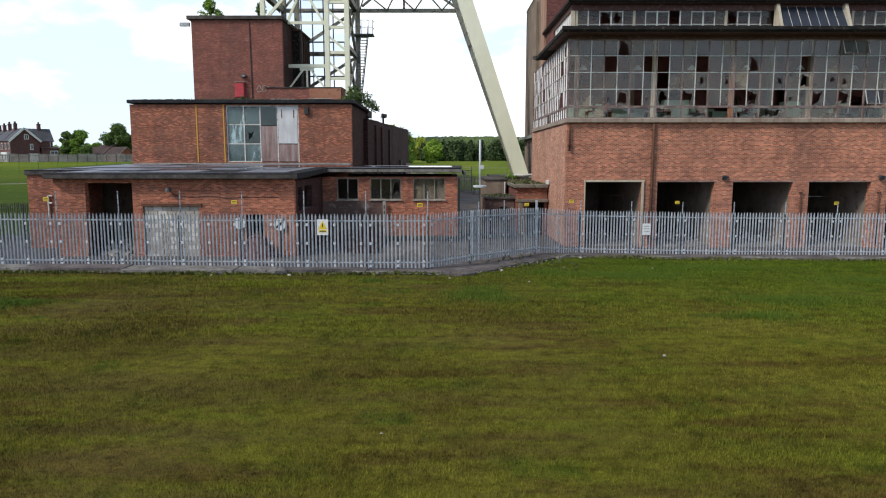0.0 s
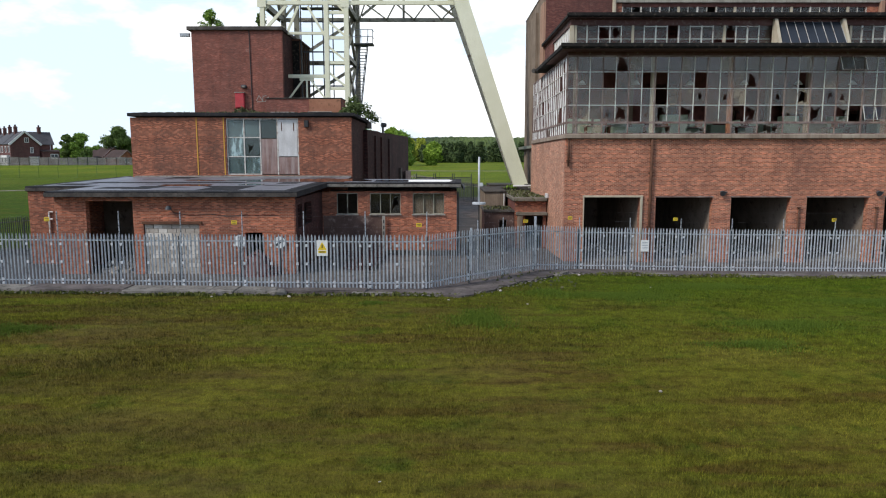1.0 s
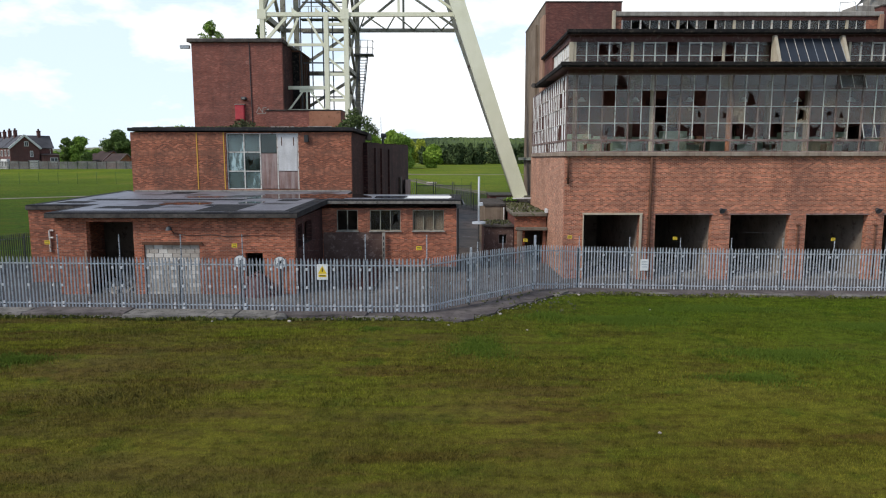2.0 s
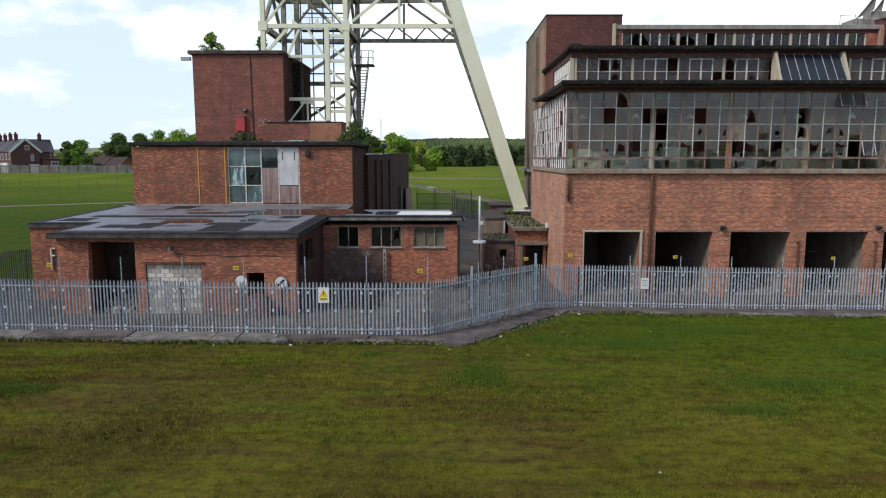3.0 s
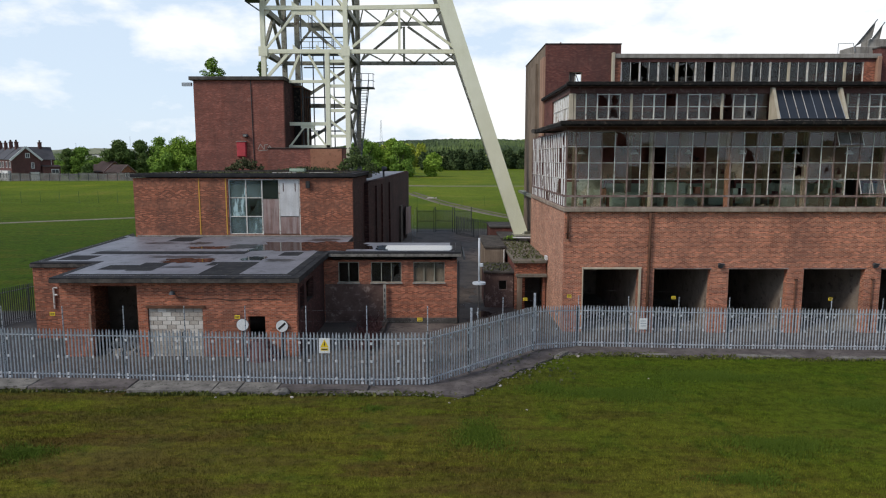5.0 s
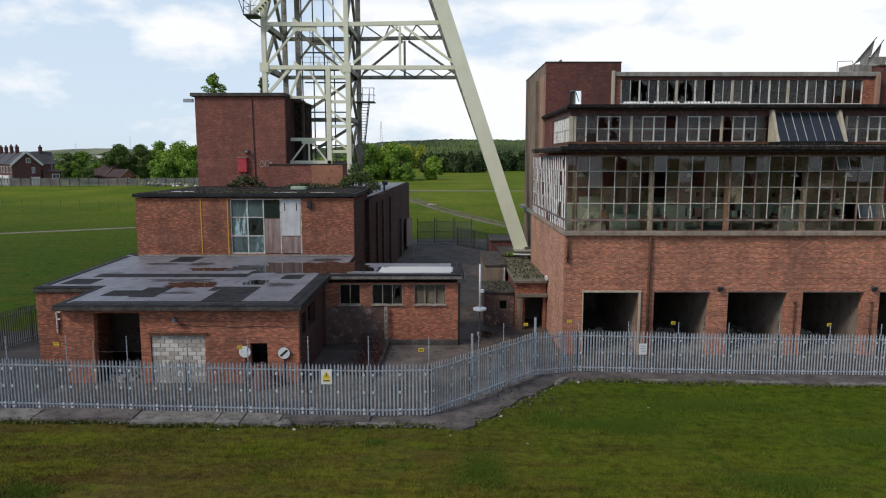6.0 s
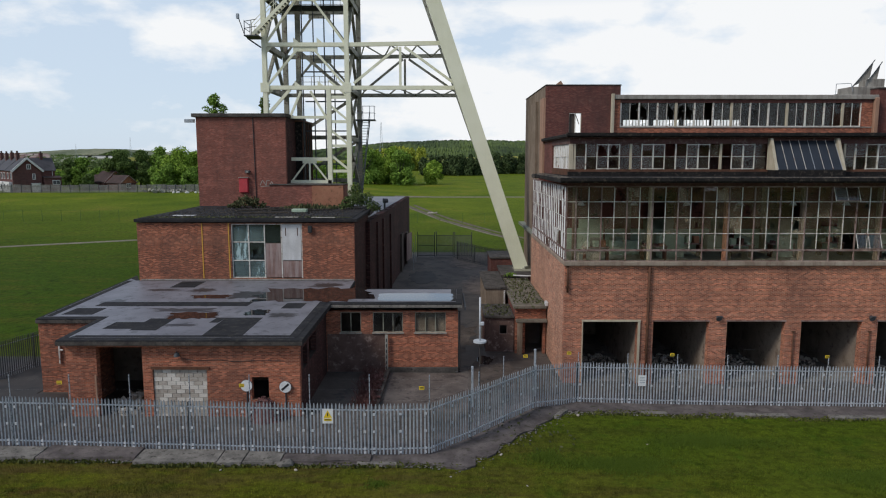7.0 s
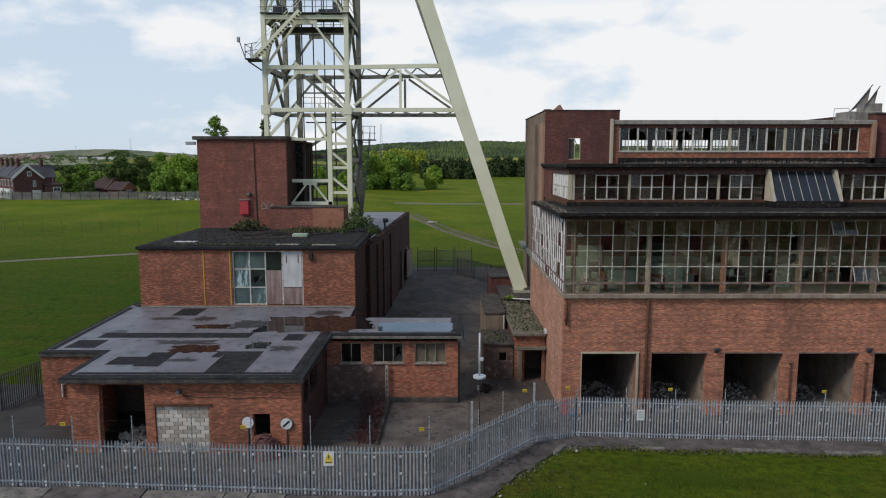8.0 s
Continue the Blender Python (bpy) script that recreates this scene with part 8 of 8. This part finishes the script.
# distant masts
def mast(x, y, h, w):
    e = thing("lattice_mast", (x, y, 3), "distant thin lattice radio mast", "mast")
    for a in (-w, w):
        part("leg", rod((x + a, y, 3), (x + a * 0.15, y, 3 + h), 0.25, 0.15, 5), "galvanised", e)
    for k in range(14):
        u, v_ = k / 14, (k + 1) / 14
        part("brace", rod((x - w * (1 - 0.85 * u), y, 3 + h * u), (x + w * (1 - 0.85 * v_), y, 3 + h * v_), 0.12, sides=4), "galvanised", e)


mast(-76.0, 850, 54, 2.6)
mast(-770, 1700, 62, 3)
mast(-905, 1700, 45, 4)

# ---------------------------------------------------------------- weeds on the roofs
def weeds(name, x0, x1, y0, y1, z, h, n, seed, label, leaf="weed"):
    r = np.random.default_rng(seed)
    verts, faces = [], []
    for i in range(n):
        x, y = r.uniform(x0, x1), r.uniform(y0, y1)
        edge = 1 - abs(2 * (x - x0) / (x1 - x0) - 1) ** 2
        hh = h * (0.35 + 0.65 * r.random()) * (0.4 + 0.6 * edge)
        a, ln = r.uniform(0, 6.28), r.uniform(0.0, 0.5) * hh
        w = 0.03 + 0.05 * r.random()
        b = len(verts)
        tip = (x + math.cos(a) * ln, y + math.sin(a) * ln, z + hh)
        midp = (x + math.cos(a) * ln * 0.4, y + math.sin(a) * ln * 0.4, z + hh * 0.6)
        c, s = math.cos(a + 1.57) * w, math.sin(a + 1.57) * w
        verts += [(x - c, y - s, z - 0.03), (x + c, y + s, z - 0.03), (midp[0] + c, midp[1] + s, midp[2]), tip, (midp[0] - c, midp[1] - s, midp[2])]
        faces.append((b, b + 1, b + 2, b + 3, b + 4))
    ob = raw_mesh(name, verts, faces, leaf)
    return tagged(ob, label, "weeds", "", "stuff")




def bush(name, clumps, n, size, leaf, seed, label, at):
    e = thing(name, at, label, "bush")
    verts, faces = leaf_cloud([(cx - at[0], cy - at[1], cz - at[2], cr) for cx, cy, cz, cr in clumps], n, size, seed, 0.9)
    raw_mesh("foliage", verts, faces, leaf, e)
    bm = bmesh.new()
    for cx, cy, cz, cr in clumps:
        rod((cx, cy, at[2]), (cx + 0.1, cy, cz + cr * 0.6), 0.03, 0.012, 5, bm)
    part("stems", bm, "bark", e)


bush("bush", [(-17.9, 59.6, 9.2, 0.5), (-17.2, 59.3, 9.5, 0.65), (-16.5, 59.6, 9.4, 0.6), (-18.6, 59.8, 9.0, 0.35), (-15.7, 59.8, 9.1, 0.35)], 1100, 0.1, "weed", 51, "straggly brown-green buddleia growing on the roof", (-17.2, 59.4, 8.9))
bush("bush", [(-8.0, 58.6, 9.5, 0.75), (-7.3, 58.2, 9.8, 0.8), (-6.6, 58.6, 9.7, 0.75), (-7.6, 59.6, 10.4, 0.7), (-6.0, 57.8, 9.2, 0.55), (-5.7, 58.8, 9.0, 0.45), (-8.4, 57.4, 9.2, 0.4)], 2600, 0.085, "weed_green", 52, "dense green buddleia rooted at the roof edge", (-7.0, 58.4, 8.9))
weeds("roof_weeds", -14.0, -9.0, 58.0, 60.4, 8.9, 0.5, 300, 3, "thin weeds along the upstand")
weeds("roof_weeds", 5.0, 7.2, 47.5, 57.5, 3.0, 0.2, 420, 4, "moss and grass tufts on the lean-to roof", "weed")
weeds("roof_weeds", 3.0, 5.0, 47.6, 51.4, 2.12, 0.15, 160, 14, "grass tufts on the outhouse roof", "weed")
weeds("roof_weeds", 5.2, 6.4, 57.7, 58.3, 3.2, 0.35, 70, 5, "ferns growing at the foot of the leg", "leaf_green")
for i, (x, y, z, h, w, s, lf) in enumerate(((-20.9, 64.0, 17.1, 1.95, 2.1, 200, "leaf_green"), (-16.5, 64.4, 17.1, 1.9, 1.0, 201, "leaf_dark"))):
    tree(x, y, h, w, s, lf, "small self-seeded sapling on the tower parapet", -0.05, 1500, 0.09, z, "sapling")
weeds("roof_moss", -21.9, -6.7, 49.5, 60.2, 8.9, 0.09, 1600, 31, "dark moss and litter spread over the felt roof", "bark")
weeds("roof_moss", -21.9, -6.7, 49.45, 50.2, 8.9, 0.12, 500, 32, "dark moss and litter along the roof edge", "weed")
weeds("edge_weeds", 1.0, 6.4, 30.0, 35.0, -0.1, 0.12, 100, 6, "sparse weeds in the cracked edging")
for i, (x0, x1, y0, y1) in enumerate(((6.8, 12.0, 34.95, 35.6), (12.0, 18.0, 34.6, 35.25), (18.0, 26.0, 34.2, 34.85), (26.0, 34.0, 33.95, 34.55), (-20.5, -13.5, 28.6, 28.98), (-13.5, -7.0, 28.15, 28.5), (-7.0, 0.8, 28.1, 28.5))):
    weeds("edge_weeds", x0, x1, y0, y1, land((x0 + x1) / 2, (y0 + y1) / 2) + 0.03, 0.15, 420, 60 + i, "ragged grass tufts creeping over the edging", "grass_blade")

weeds("eaves_moss", 6.8, 36.0, 39.42, 39.9, 12.02, 0.1, 1300, 21, "dark moss and debris along the roof edge", "mound")
weeds("eaves_moss", 8.0, 36.0, 44.8, 45.1, 14.74, 0.08, 900, 22, "dark moss and debris along the roof edge", "mound")
weeds("eaves_moss", 6.75, 7.4, 40.0, 50.4, 12.02, 0.12, 500, 23, "dark moss and debris along the roof edge", "mound")
weeds("eaves_moss", 14.3, 34.0, 55.2, 55.9, 14.74, 0.3, 500, 24, "dry weeds at the foot of the top storey", "mound")

# ---------------------------------------------------------------- lawn blades and loose stones
def blades(x0, x1, y0, y1, n, h, w, seed):
    r = np.random.default_rng(seed)
    y = r.uniform(y0, y1, n)
    x = r.uniform(-1, 1, n) * (y * 0.66 + 2.0)
    keep = (y < np.interp(x, [-40, 0.6, 6.2, 23, 42], [29.6, 28.0, 35.0, 34.4, 33.8]))
    x, y = x[keep], y[keep]
    n = len(x)
    z = np.array([land(a, b) for a, b in zip(x, y)])
    a = r.uniform(0, 6.28, n)
    hh = h * r.uniform(0.4, 1.3, n)
    lean = hh * r.uniform(0.2, 1.1, n)
    c, s = np.cos(a + 1.57) * w, np.sin(a + 1.57) * w
    co = np.empty((n, 3, 3))
    co[:, 0] = np.stack([x - c, y - s, z - 0.02], 1)
    co[:, 1] = np.stack([x + c, y + s, z - 0.02], 1)
    co[:, 2] = np.stack([x + np.cos(a) * lean, y + np.sin(a) * lean, z + hh], 1)
    me = bpy.data.meshes.new("grass_blades")
    me.vertices.add(n * 3)
    me.vertices.foreach_set("co", co.ravel())
    me.loops.add(n * 3)
    me.loops.foreach_set("vertex_index", np.arange(n * 3))
    me.polygons.add(n)
    me.polygons.foreach_set("loop_start", np.arange(0, n * 3, 3))
    me.update(calc_edges=True)
    me.materials.append(MATS["lawn_blade"])
    ob = new("grass_blades", me)
    return tagged(ob, "short mown grass blades of the lawn", "grass", "", "stuff")


blades(-14, 14, 7.0, 18.0, 480000, 0.048, 0.006, 1)
blades(-24, 24, 18.0, 35.0, 380000, 0.065, 0.010, 2)


def clover(x0, y0, rx, ry, n, seed):
    """A loose patch of lusher, darker green growth in the lawn."""
    r = np.random.default_rng(seed)
    verts, faces = [], []
    for i in range(n):
        a, d = r.uniform(0, 6.28), abs(r.normal()) * 0.5
        k = 0.75 + 0.25 * math.sin(3 * a + seed) + 0.15 * math.sin(7 * a)
        x, y = x0 + math.cos(a) * d * rx * k, y0 + math.sin(a) * d * ry * k
        if y > 28.0 and y > np.interp(x, [-40, 0.6, 6.2, 23, 42], [29.4, 28.0, 35.0, 34.4, 33.8]):
            continue
        z, h, w, t = land(x, y), r.uniform(0.04, 0.1), r.uniform(0.008, 0.02), r.uniform(0, 6.28)
        c, s_ = math.cos(t) * w, math.sin(t) * w
        b = len(verts)
        verts += [(x - c, y - s_, z), (x + c, y + s_, z), (x + s_ * 2.5, y - c * 2.5, z + h)]
        faces.append((b, b + 1, b + 2))
    tagged(raw_mesh("clover_patch", verts, faces, "clover"), "patch of lush darker green growth in the lawn", "grass", "", "stuff")


for i, (x, y, rx, ry) in enumerate(((1.4, 24.0, 1.7, 2.2), (7.7, 28.7, 4.8, 1.7), (11.9, 23.2, 3.4, 1.4), (-14.2, 22.4, 1.8, 1.1), (-2.7, 26.6, 0.9, 0.6), (12.5, 31.5, 5.0, 1.6), (4.6, 29.5, 1.4, 1.2), (9.7, 20.5, 2.2, 0.9), (18.0, 27.5, 4.0, 1.5))):
    clover(x, y, rx, ry, int(3000 * rx * ry), 400 + i)
for i, (x, y) in enumerate(((5.38, 16.2), (-1.04, 11.5), (-9.5, 27.9), (3.4, 26.5), (9.6, 31.0), (0.3, 27.3), (2.6, 29.6), (7.1, 34.9), (-6.3, 27.9))):
    sn = thing("stone", (x, y, land(x, y)), "pale loose stone lying on the lawn", "stone", "loose stones")
    bm = bmesh.new()
    bmesh.ops.create_icosphere(bm, subdivisions=2, radius=(0.045, 0.025, 0.06, 0.045, 0.045, 0.05, 0.08, 0.1, 0.08)[i], matrix=pose(x, y, land(x, y) + 0.04, 0, 0, i * 40) @ Matrix.Diagonal((1.2, 0.8, 0.6, 1)))
    for v in bm.verts:
        v.co += Vector(noise.noise_vector(v.co * 9)) * 0.02
    part("pebble", bm, "block_grey", sn)

for i, (x, y, ln, yw) in enumerate(((-14.6, 57.2, 2.6, 35), (-13.2, 56.6, 2.4, 40), (-11.9, 57.0, 2.2, 33), (-15.8, 55.8, 2.0, 28), (-10.2, 56.4, 2.4, 45), (-13.9, 53.5, 3.4, 12))):
    pk = thing("plank", (x, y, 8.9), "dark rotten roof timber lying on the felt", "plank", "loose roof timbers")
    d = Vector((math.cos(radians(yw)), math.sin(radians(yw)), 0)) * ln / 2
    c = Vector((x, y, 8.97))
    part("timber", beam(c - d, c + d, 0.2, 0.1, (0, 0, 1)), "bark", pk)
